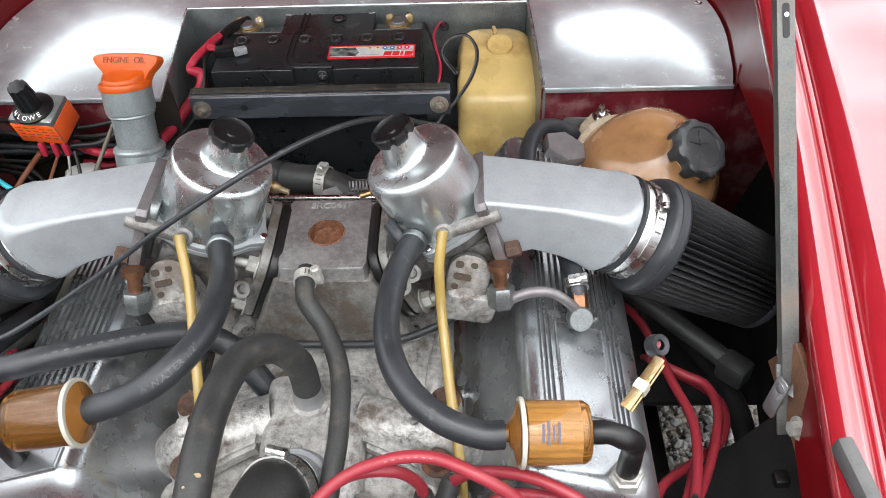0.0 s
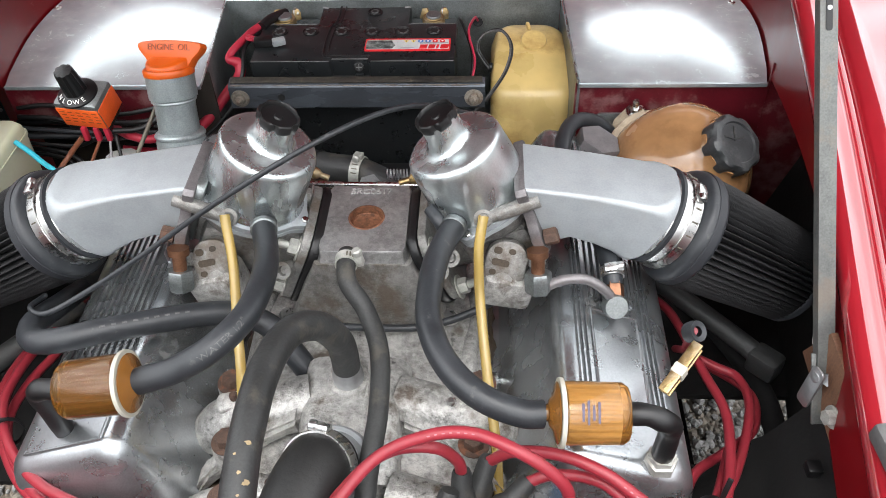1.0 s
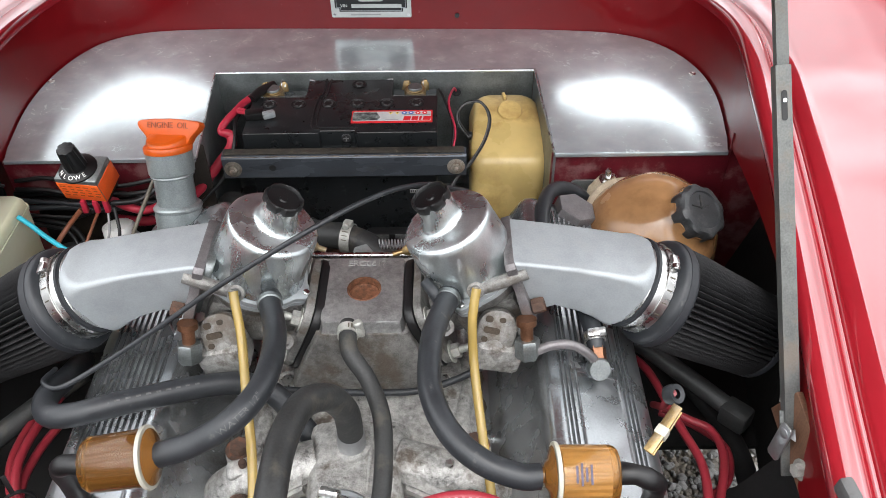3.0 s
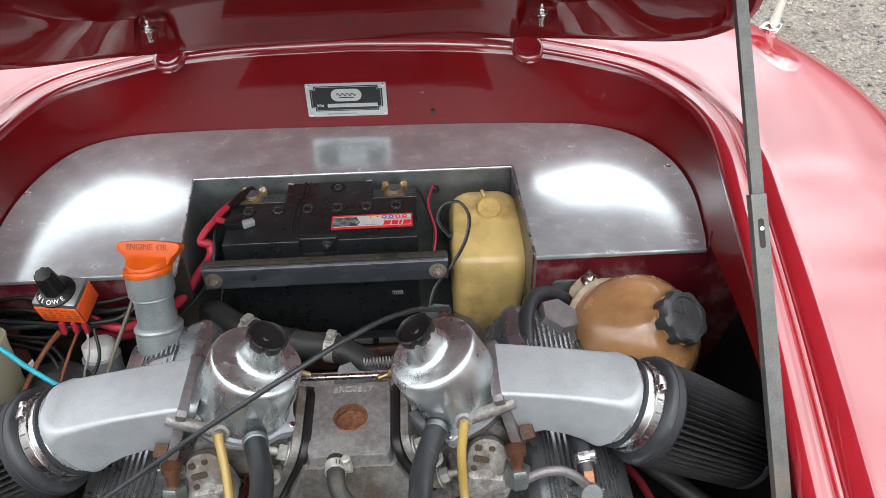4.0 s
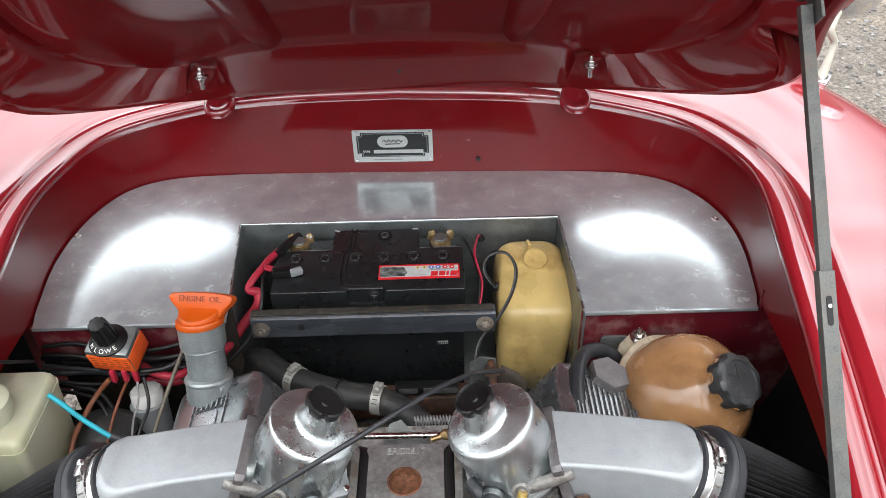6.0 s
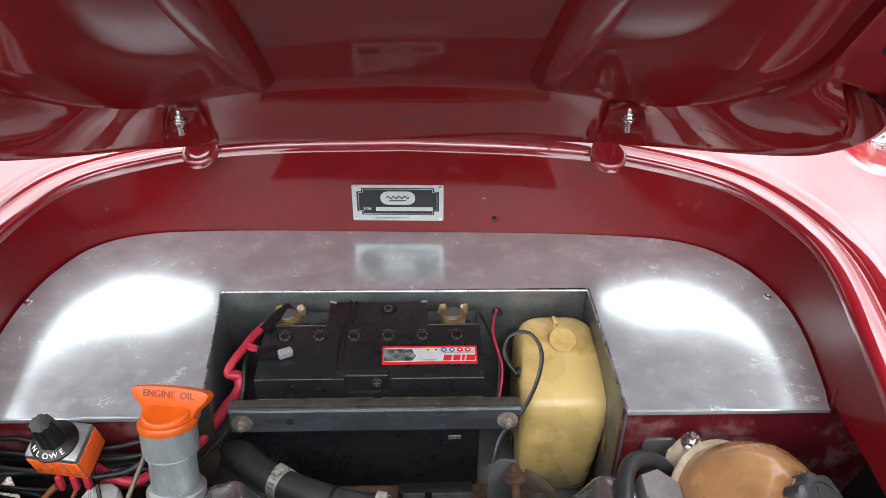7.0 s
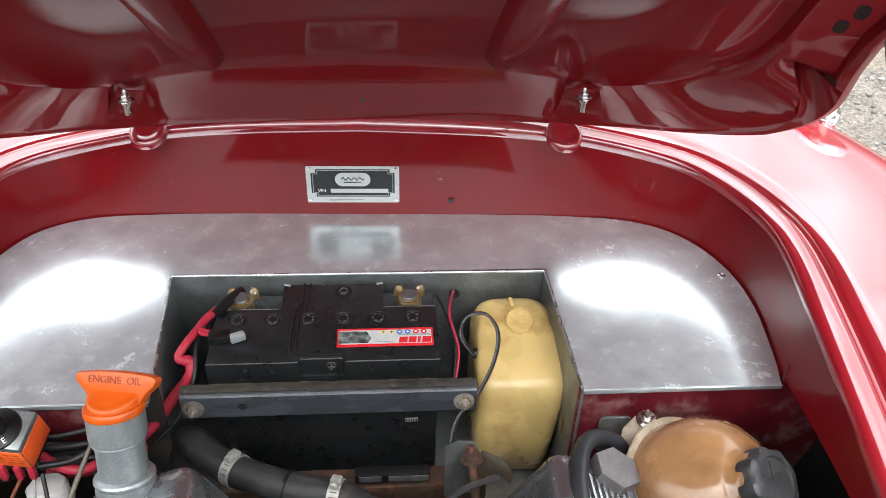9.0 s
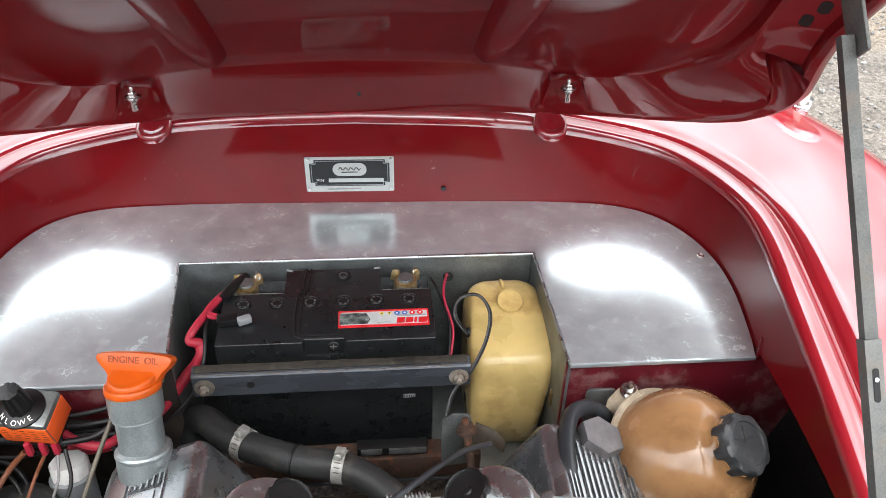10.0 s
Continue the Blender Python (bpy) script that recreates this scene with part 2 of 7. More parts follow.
CASE = material("battery_case_plastic", (0.012, 0.0135, 0.0145), 0.30, var=0.2, scale=70, bump=0.10, bump_scale=900, stain=(0.10, 0.10, 0.098), stain_amount=0.5, stain_scale=90, stain_at=0.61)
CLIP_STEEL = material("weathered_clip_steel", (0.40, 0.40, 0.37), 0.42, metal=0.35, var=0.25, scale=200, bump=0.2, bump_scale=600)
DULL_ROD = material("dull_brown_rod", (0.13, 0.115, 0.09), 0.5, metal=0.3, var=0.3, scale=120)
CLOTH = material("pleated_filter_cloth", (0.011, 0.011, 0.012), 0.55, var=0.6, scale=400, bump=0.8, bump_scale=1600)
BLUE_GREY = material("blue_grey_rubber", (0.024, 0.026, 0.030), 0.5, var=0.15, scale=90)
RED_LEAD = material("red_silicone_lead", (0.25, 0.022, 0.033), 0.40, var=0.10, scale=90, stain=(0.22, 0.03, 0.03), stain_amount=0.3, stain_scale=40)
RED_CABLE = material("red_cable_sheath", (0.40, 0.022, 0.045), 0.42, speckle=0.0, var=0.10, scale=90)
ORANGE = material("orange_plastic", (0.56, 0.085, 0.005), 0.36, speckle=0.0, var=0.10, scale=80, bump=0.05, stain=(0.30, 0.07, 0.02), stain_amount=0.3, stain_scale=50)
YELLOWED = material("yellowed_translucent_plastic", (0.60, 0.44, 0.17), 0.28, speckle=0.0, coat=0.3, var=0.28, scale=16, bump=0.04, bump_scale=120, stain=(0.34, 0.19, 0.055), stain_amount=0.55, stain_scale=14)
BROWNED = material("browned_translucent_plastic", (0.33, 0.175, 0.078), 0.24, speckle=0.0, coat=0.5, var=0.40, scale=18, bump=0.05, bump_scale=90, stain=(0.15, 0.07, 0.027), stain_amount=0.6, stain_scale=13)
CREAM = material("cream_translucent_plastic", (0.48, 0.48, 0.36), 0.36, speckle=0.0, var=0.10, scale=18, stain=(0.42, 0.42, 0.22), stain_amount=0.4, stain_scale=12)
WHITE = material("off_white_plastic", (0.42, 0.41, 0.35), 0.42, speckle=0.0, var=0.08, scale=60)
WHITE_PAINT = material("white_print", (0.78, 0.78, 0.76), 0.5, var=0.05, scale=60)
GREY_PRINT = material("grey_print", (0.30, 0.30, 0.30), 0.5, var=0.1, scale=60)
DIM_PRINT = material("faint_grey_print", (0.085, 0.085, 0.085), 0.55, var=0.5, scale=500)
RED_PRINT = material("red_print", (0.62, 0.02, 0.025), 0.45, var=0.06, scale=60)
BLUE_PRINT = material("blue_print", (0.05, 0.16, 0.45), 0.45, var=0.06, scale=60)
YELLOW_PRINT = material("yellow_print", (0.78, 0.60, 0.04), 0.45, var=0.06, scale=60)
SKY_WIRE = material("turquoise_wire", (0.02, 0.33, 0.42), 0.4, var=0.1, scale=90)
BROWN_WIRE = material("brown_wire", (0.20, 0.07, 0.035), 0.5, var=0.15, scale=90)
CHROME = material("chrome", (0.82, 0.83, 0.85), 0.05, speckle=0.0, metal=1.0, var=0.03, scale=40, rough_var=0.02)
FUEL_TUBE = material("amber_fuel_tube", (0.46, 0.325, 0.095), 0.10, speckle=0.0, coat=0.5, var=0.15, scale=30, transmission=0.35, ior=1.42)
AMBER = material("amber_clear_plastic", (0.66, 0.31, 0.07), 0.03, speckle=0.0, var=0.05, scale=40, transmission=0.92, ior=1.45, rough_var=0.02)
PAPER = material("pleated_paper_element", (0.06, 0.035, 0.022), 0.7, var=0.3, scale=200)
PAPER_CLEAN = material("pale_paper_element", (0.50, 0.46, 0.40), 0.7, var=0.2, scale=120)
TYRE_BLACK = material("matt_black", (0.005, 0.005, 0.005), 0.85, var=0.3, scale=40, bump=0.4, bump_scale=150)
OIL_STAINED = material("oily_brown_metal", (0.05, 0.037, 0.025), 0.5, metal=0.3, var=0.4, scale=60, bump=0.6, bump_scale=300)


# ---- mesh helpers ----
def thing(name, at, label, category, group="", kind=""):
    ob = new(name)
    ob.empty_display_size = 0.02
    ob.matrix_basis = Matrix.Translation(at)
    return tagged(ob, label, category, group, kind)


def solid(name, bm, mat, angle=38):
    bmesh.ops.recalc_face_normals(bm, faces=bm.faces)
    me = bpy.data.meshes.new(name)
    bm.to_mesh(me)
    bm.free()
    me.materials.append(mat)
    me.polygons.foreach_set("use_smooth", [True] * len(me.polygons))
    me.set_sharp_from_angle(angle=radians(angle))
    return new(name, me)


def part(name, bm, mat, parent, label="", angle=38):
    """One mesh under a thing (an Empty) or under a part (a mesh); the mesh is in world metres."""
    ob = solid(name, bm, mat, angle)
    ob.parent = parent
    if parent.type == "EMPTY":
        ob.matrix_parent_inverse = parent.matrix_basis.inverted()
    return tagged(ob, label)


def merge(bm, other, m=None):
    if m is not None:
        other.transform(m)
    me = bpy.data.meshes.new("tmp")
    other.to_mesh(me)
    other.free()
    bm.from_mesh(me)
    bpy.data.meshes.remove(me)
    return bm


def box(bm, centre, size, rot=None, bevel=0.0, seg=2):
    t = bmesh.new()
    bmesh.ops.create_cube(t, size=1)
    t.transform(Matrix.Diagonal((*size, 1)))
    if bevel:
        bmesh.ops.bevel(t, geom=t.edges[:], offset=bevel, segments=seg, affect="EDGES", profile=0.5)
    return merge(bm, t, Matrix.Translation(centre) @ (rot if rot else Matrix()))


def lathe(bm, profile, m=None, seg=32, caps=True):
    """A turned form: profile of (radius, height) along local z."""
    m = m or Matrix()
    rings = []
    for r, h in profile:
        rings.append([bm.verts.new(m @ Vector((r * math.cos(2 * math.pi * k / seg), r * math.sin(2 * math.pi * k / seg), h))) for k in range(seg)])
    for a, b in zip(rings, rings[1:]):
        for k in range(seg):
            bm.faces.new((a[k], a[(k + 1) % seg], b[(k + 1) % seg], b[k]))
    if caps:
        bm.faces.new(rings[0])
        bm.faces.new(rings[-1])
    return bm


def loft(bm, rings, closed=True, caps=True):
    vs = [[bm.verts.new(p) for p in ring] for ring in rings]
    n = len(vs[0])
    for a, b in zip(vs, vs[1:]):
        for k in range(n if closed else n - 1):
            bm.faces.new((a[k], a[(k + 1) % n], b[(k + 1) % n], b[k]))
    if caps and closed:
        bm.faces.new(vs[0])
        bm.faces.new(vs[-1])
    return bm


def smooth_line(pts, step=6):
    pts = [Vector(p) for p in pts]
    if len(pts) < 3:
        return [pts[0].lerp(pts[-1], k / step) for k in range(step + 1)]
    ext = [2 * pts[0] - pts[1], *pts, 2 * pts[-1] - pts[-2]]
    out = []
    for i in range(1, len(ext) - 2):
        p0, p1, p2, p3 = ext[i - 1:i + 3]
        for k in range(step):
            t = k / step
            out.append(0.5 * (2 * p1 + (p2 - p0) * t + (2 * p0 - 5 * p1 + 4 * p2 - p3) * t * t + (3 * p1 - p0 - 3 * p2 + p3) * t ** 3))
    out.append(pts[-1])
    return out


def tube(bm, pts, r, seg=14, step=6, wobble=0.0):
    """A round hose or wire along a smooth line. r: a radius, or a function of the way along (0 to 1)."""
    line = smooth_line(pts, step)
    up = Vector((0, 0, 1)) if abs((line[1] - line[0]).normalized().z) < 0.9 else Vector((0, 1, 0))
    rings = []
    for i, p in enumerate(line):
        d = (line[min(i + 1, len(line) - 1)] - line[max(i - 1, 0)]).normalized()
        side = d.cross(up).normalized()
        up = side.cross(d).normalized()
        s = i / (len(line) - 1)
        rr = (r(s) if callable(r) else r) * (1 + wobble * noise.noise(p * 40))
        rings.append([p + rr * (math.cos(a) * side + math.sin(a) * up) for a in (2 * math.pi * k / seg for k in range(seg))])
    return loft(bm, rings)


def prism(bm, poly, h, m=None, bevel=0.0):
    """A flat plate: polygon (x, y), thickness h along local z."""
    t = bmesh.new()
    lo = [t.verts.new((x, y, 0)) for x, y in poly]
    hi = [t.verts.new((x, y, h)) for x, y in poly]
    t.faces.new(lo[::-1])
    t.faces.new(hi)
    n = len(poly)
    for k in range(n):
        t.faces.new((lo[k], lo[(k + 1) % n], hi[(k + 1) % n], hi[k]))
    if bevel:
        bmesh.ops.recalc_face_normals(t, faces=t.faces)
        ed = [e for e in t.edges if abs(e.verts[0].co.z - e.verts[1].co.z) < 1e-6]
        bmesh.ops.bevel(t, geom=ed, offset=bevel, segments=2, affect="EDGES", profile=0.5)
    return merge(bm, t, m)


def aim(at, way, spin=0.0):
    """A matrix at a place whose local z points along way."""
    return Matrix.Translation(at) @ Vector(way).to_track_quat("Z", "Y").to_matrix().to_4x4() @ Matrix.Rotation(radians(spin), 4, "Z")


def bolt(bm, m, r=0.006, h=0.005, washer=True, stud=0.0):
    """A hexagon head with a washer, standing on local z."""
    if washer:
        lathe(bm, [(r * 1.45, 0), (r * 1.45, 0.0012)], m, 20)
    lathe(bm, [(r, 0.001), (r, 0.001 + h * 0.85), (r * 0.9, 0.001 + h)], m, 6)
    if stud:
        lathe(bm, [(r * 0.5, h), (r * 0.5, h + stud), (r * 0.4, h + stud + 0.001)], m, 10)
    return bm


def rounded(w, h, r, n=4, cx=0.0, cy=0.0):
    """Outline of a rounded rectangle."""
    out = []
    for sx, sy, a0 in ((1, 1, 0), (-1, 1, 90), (-1, -1, 180), (1, -1, 270)):
        for k in range(n + 1):
            a = radians(a0 + 90 * k / n)
            out.append((cx + sx * (w / 2 - r) + r * math.cos(a), cy + sy * (h / 2 - r) + r * math.sin(a)))
    return out


def clip_band(bm, at, way, r, width=0.010):
    """A worm-drive hose clip round a hose."""
    m = aim(at, way)
    lathe(bm, [(r, -width / 2), (r + 0.0012, -width / 2), (r + 0.0012, width / 2), (r, width / 2)], m, 28, caps=False)
    return bm


XC = 0.018  # the engine's middle


# ---- the bay's outline ----
HALF_LIP = [(0.0, 1.080, 0.934), (0.15, 1.080, 0.929), (0.264, 1.090, 0.9125), (0.3605, 1.0915, 0.890), (0.420, 1.0565, 0.884), (0.454, 0.984, 0.884),
            (0.463, 0.892, 0.8885), (0.4444, 0.762, 0.893), (0.425, 0.62, 0.886), (0.410, 0.50, 0.871), (0.388, 0.35, 0.854), (0.368, 0.20, 0.838), (0.345, 0.02, 0.815)]
HALF_FOOT = [(0.0, 1.080), (0.15, 1.080), (0.26, 1.077), (0.35, 1.066), (0.408, 1.032), (0.443, 0.965), (0.454, 0.878), (0.440, 0.756)] + [(x, y) for x, y, z in HALF_LIP[8:]]
half = smooth_line(HALF_LIP, 5)
foot = smooth_line([(x, y, 0.79) for x, y in HALF_FOOT], 5)
LIP = [Vector((-p.x, p.y, p.z)) for p in reversed(half[1:])] + half
FOOT = [Vector((-p.x, p.y, p.z)) for p in reversed(foot[1:])] + foot
for p in LIP + FOOT:  # the rear wall stands a little askew
    p.y -= 0.033 * p.x * max(0.0, min(1.0, (p.y - 0.9) / 0.13))


def lip_outward(i):
    d = LIP[min(i + 1, len(LIP) - 1)] - LIP[max(i - 1, 0)]
    return Vector((-d.y, d.x, 0)).normalized()


car = thing("car", (0, 0.5, 0), "open red fibreglass sports car with its engine bay showing", "car")

# outer skin with the rolled lip and gutter
rings = []
for i, p in enumerate(LIP):
    o = lip_outward(i)
    side = min(1.0, abs(o.x) ** 1.5)
    prof = [(-0.001, -0.012), (-0.003, -0.003), (-0.0005, 0.0018), (0.004, 0.0040), (0.018, 0.0050), (0.024, 0.0035), (0.0275, -0.003), (0.0305, -0.0060), (0.0345, -0.0058),
            (0.0375, -0.001), (0.0405, 0.0022), (0.06, 0.0045)]
    crown = 1.0 + 3.0 * max(0.0, 0.884 - p.z)
    wing = [(0.10, 0.0090 * crown), (0.14, 0.0138 * crown), (0.178, 0.0155 * crown), (0.205, 0.0145 * crown), (0.222, 0.0095 * crown), (0.236, -0.012), (0.258, -0.14), (0.27, -0.62)]
    scuttle = [(0.10, 0.014), (0.14, 0.018), (0.18, 0.020), (0.225, 0.019), (0.265, 0.01), (0.285, -0.08), (0.30, -0.3), (0.31, -0.62)]
    prof += [(a * side + c * (1 - side), b * side + d * (1 - side)) for (a, b), (c, d) in zip(wing, scuttle)]
    rings.append([p + d * o + Vector((0, 0, z)) for d, z in prof])
bm = loft(bmesh.new(), rings, closed=False, caps=False)
bodyshell = part("body_shell", bm, RED, car, "glossy red fibreglass wings and scuttle", 50)

# inner wall under the lip: full height round the scuttle panel, a shallow skirt along the wings with a black shade
# surface behind it
def upright(pairs):
    rows = []
    for p, q in pairs:
        tall = 1.0 if q.y > 0.757 else max(0.0, (q.y - 0.46) / 0.30 * 0.42) if q.y > 0.40 else 0.30 * max(0.0, min(1.0, (0.40 - q.y) / 0.04))
        foot = Vector((q.x, q.y, p.z - 0.022 - 0.165 * tall))
        rows.append([p + Vector((0, 0, -0.010)), p.lerp(q, 0.5) if q.y > 0.757 else p.lerp(foot, 0.5), q if q.y > 0.757 else p.lerp(foot, 0.8), foot])
    return loft(bmesh.new(), rows, closed=False, caps=False)


pairs = list(zip(LIP, FOOT))
rear = [i for i, (p, q) in enumerate(pairs) if q.y > 0.5]
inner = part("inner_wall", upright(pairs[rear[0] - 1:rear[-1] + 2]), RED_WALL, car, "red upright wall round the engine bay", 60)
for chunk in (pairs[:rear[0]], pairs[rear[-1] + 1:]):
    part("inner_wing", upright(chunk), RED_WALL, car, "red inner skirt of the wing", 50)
# black surface added to stand for the dark void behind the skirt
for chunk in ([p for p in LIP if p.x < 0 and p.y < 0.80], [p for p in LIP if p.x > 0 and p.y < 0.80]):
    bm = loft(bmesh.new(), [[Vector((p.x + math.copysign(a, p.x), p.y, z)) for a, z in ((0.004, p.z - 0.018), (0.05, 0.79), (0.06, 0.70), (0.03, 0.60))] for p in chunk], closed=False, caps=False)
    part("inner_liner", bm, TYRE_BLACK, car, "black surface standing for the shade behind the red skirt", 60)
bm = loft(bmesh.new(), [[LIP[0] + Vector((0, 0, z)) for z in (0.0, -0.05, -0.4)], [LIP[-1] + Vector((0, 0, z)) for z in (0.0, -0.05, -0.4)]], closed=False, caps=False)
part("front_panel", bm, RED, car)

# bulkhead steps under the aluminium panel
bm = bmesh.new()
box(bm, (0.333, 0.762, 0.62), (0.215, 0.006, 0.352), bevel=0.001)
part("bulkhead", bm, RED_ROUGH, car, "scuffed dark red bulkhead panel")
bm = bmesh.new()
box(bm, (-0.333, 0.762, 0.768), (0.216, 0.006, 0.056), bevel=0.001)
part("bulkhead", bm, RED_ROUGH, car, "scuffed dark red bulkhead panel")

# the black left panel is added to hide bright ground through a gap
part("closing_panel", box(bmesh.new(), (-0.515, 0.797, 0.70), (0.070, 0.004, 0.20), bevel=0.001), TYRE_BLACK, car, "black panel added to darken a gap")
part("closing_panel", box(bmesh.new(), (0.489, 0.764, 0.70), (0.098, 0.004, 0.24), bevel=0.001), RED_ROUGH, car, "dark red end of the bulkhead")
# near-black panel added for the darkness behind the wires, with brown stains
part("wiring_backing", box(bmesh.new(), (-0.322, 0.790, 0.67), (0.238, 0.004, 0.25), bevel=0.001), material("stained_dark_backing", (0.020, 0.016, 0.013), 0.75, var=0.5, scale=40, bump=0.5, bump_scale=120, stain=(0.06, 0.045, 0.03), stain_amount=0.5, stain_scale=22), car, "brown-stained dark backing for the shade behind the wiring")

# aluminium panel on the scuttle, with its cut-out for the battery box
back = [(p.x, p.y) for p in FOOT if p.y > 0.757]
back = [(x * 0.996, y - 0.0005 * max(0, (y - 0.9) / 0.16)) for x, y in back]
outline = [(-0.203, 0.757), (-0.4355, 0.757)] + back + [(0.4355, 0.757), (0.228, 0.757), (0.2205, 0.952), (-0.2205, 0.955)]
bm = prism(bmesh.new(), outline, 0.0025, Matrix.Translation((0, 0, 0.7975)))
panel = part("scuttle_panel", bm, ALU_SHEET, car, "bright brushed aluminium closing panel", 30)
for x0, x1 in ((-0.4365, -0.204), (0.229, 0.4365)):
    bm = box(bmesh.new(), ((x0 + x1) / 2, 0.7562, 0.7972), (x1 - x0, 0.0022, 0.0050), bevel=0.0006)
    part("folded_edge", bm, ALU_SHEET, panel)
for at, size, turn in (((0.0, 0.956, 0.70), (0.44, 0.003, 0.20), 0), ((-0.2141, 0.877, 0.70), (0.003, 0.16, 0.20), 5), ((0.2255, 0.857, 0.70), (0.003, 0.20, 0.20), 2), ((0.005, 0.86, 0.602), (0.44, 0.19, 0.004), 0)):
    bm = box(bmesh.new(), at, size, Matrix.Rotation(radians(turn), 4, "Z"), bevel=0.0006)
    part("battery_box_side" if size[2] > 0.1 else "battery_box_floor", bm, GALV, car, "dull grey sheet-metal battery recess")
# bright raw edge of the cut-out, slightly uneven
for pts in (((-0.203, 0.757, 0.8005), (-0.212, 0.86, 0.8005), (-0.2205, 0.955, 0.8005)), ((-0.2205, 0.955, 0.8005), (0, 0.9535, 0.8005), (0.2205, 0.952, 0.8005)), ((0.2205, 0.952, 0.8005), (0.224, 0.86, 0.8005), (0.228, 0.757, 0.8005))):
    part("sawn_edge", tube(bmesh.new(), pts, 0.0014, 6, 16, 0.5), ALU_POLISHED, panel)
# screws
for x, y in ((-0.449, 0.940), (0.440, 0.936)):
    bm = lathe(bmesh.new(), [(0.0048, 0), (0.0046, 0.0012), (0.0028, 0.0018), (0.0022, 0.0008), (0, 0.0008)], Matrix.Translation((x * 0.985, y, 0.800)), 16, caps=False)
    part("screw", bm, STEEL, panel)
# tongues where the bonnet hinges swing
for x in (-0.2535, 0.2525):
    rr = []
    for k, h in ((1.02, -0.0065), (1.04, -0.003), (1.0, 0.002), (0.9, 0.0045), (0.72, 0.0048), (0.62, 0.0036), (0.3, 0.0030)):
        rr.append([Vector((x + 0.0215 * k * math.cos(a), 1.079 - 0.033 * x + 0.021 * k * math.sin(a) * (1.15 if math.sin(a) < 0 else 1.3), 0.9205 + h + 0.30 * 0.02 * math.sin(a))) for a in (2 * math.pi * j / 36 for j in range(36))])
    part("hinge_tongue", loft(bmesh.new(), rr), RED, car, "", 60)
# hole in the rear wall
bm = lathe(bmesh.new(), [(0.0035, 0), (0.0035, 0.002)], aim((0.116, 1.0755, 0.822), (0, -1, 0)), 14)
part("drilled_hole", bm, BLACK, inner)
# nose and tail of the body
def hull(stations):
    rings = []
    for y, w, z, low in stations:
        rings.append([(w * max(-1, min(1, 1.25 * math.cos(a))) , y, low + (z - low) * min(1.0, 1.18 * math.sin(a))) for a in (math.pi * k / 24 for k in range(25))])
    return loft(bmesh.new(), rings)


# out of view; the nose is added to block light from the gravel
part("nose", hull(((0.015, 0.63, 0.80, 0.24), (-0.12, 0.61, 0.785, 0.24), (-0.28, 0.56, 0.745, 0.25), (-0.42, 0.47, 0.69, 0.27), (-0.52, 0.36, 0.63, 0.32), (-0.57, 0.2, 0.55, 0.38))), RED, car, "", 50)
part("tail", hull(((1.40, 0.74, 0.90, 0.24), (1.7, 0.77, 0.88, 0.23), (2.2, 0.78, 0.87, 0.23), (2.6, 0.74, 0.84, 0.25), (2.85, 0.62, 0.76, 0.30), (2.95, 0.4, 0.62, 0.38))), RED, car, "", 50)
# black plates added to darken the open bay floor, then wheels and chassis rails
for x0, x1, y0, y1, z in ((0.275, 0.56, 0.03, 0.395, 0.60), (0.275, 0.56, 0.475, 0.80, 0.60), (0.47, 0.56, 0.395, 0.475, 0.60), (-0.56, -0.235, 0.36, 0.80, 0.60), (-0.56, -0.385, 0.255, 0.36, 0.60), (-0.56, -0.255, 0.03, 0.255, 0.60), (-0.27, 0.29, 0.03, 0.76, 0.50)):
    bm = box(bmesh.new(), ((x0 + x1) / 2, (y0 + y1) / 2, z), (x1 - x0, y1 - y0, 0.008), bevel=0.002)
    part("undertray", bm, TYRE_BLACK, car, "black plate added to darken the bay floor")
for sx in (-1, 1):
    for y in (-0.1, 2.3):
        m = aim((sx * 0.60, y, 0.32), (sx, 0, 0))
        bm = lathe(bmesh.new(), [(0.20, -0.09), (0.29, -0.095), (0.318, -0.07), (0.32, 0.0), (0.318, 0.07), (0.29, 0.095), (0.20, 0.09)], m, 40)
        wheel = part("wheel", bm, TYRE_BLACK, car, "black tyre", 50)
        bm = lathe(bmesh.new(), [(0.19, 0.05), (0.20, 0.092), (0.185, 0.094), (0.15, 0.07), (0.04, 0.085), (0, 0.085)], m, 32, caps=False)
        part("rim", bm, ALU_SATIN, wheel)
    bm = box(bmesh.new(), (sx * 0.35, 1.3, 0.38), (0.06, 2.2, 0.10), bevel=0.006)
    part("chassis_rail", bm, TYRE_BLACK, car)

# ---- bonnet: leaning forward over the bay ----
HINGE_TIP, LEAN_UP, SPREAD = Vector((-0.004, 1.058, 0.929)), radians(47), 1.12
UD, WD = Vector((0, -math.cos(LEAN_UP), math.sin(LEAN_UP))), Vector((0, math.sin(LEAN_UP), math.cos(LEAN_UP)))


def hood(x, u, w):
    f = max(0.0, min(1.0, (abs(x) - 0.2) / 0.13))
    f = f * f * (3 - 2 * f) * max(0.0, min(1.0, (0.22 - u) / 0.2))
    u, w = u + 0.052 * f, w - 0.018 * f
    return Vector((x * SPREAD, 0, 0)) + HINGE_TIP + u * SPREAD * UD + w * SPREAD * WD


def hood_flat(x, u, w):
    """A place on the bonnet's own flat plan: across, up from the hinge, and out through the skin."""
    return Vector((x * SPREAD, 0, 0)) + HINGE_TIP + u * SPREAD * UD + w * SPREAD * WD


def ease(v, lo, hi):
    k = max(0.0, min(1.0, (v - lo) / (hi - lo)))
    return k * k * (3 - 2 * k)


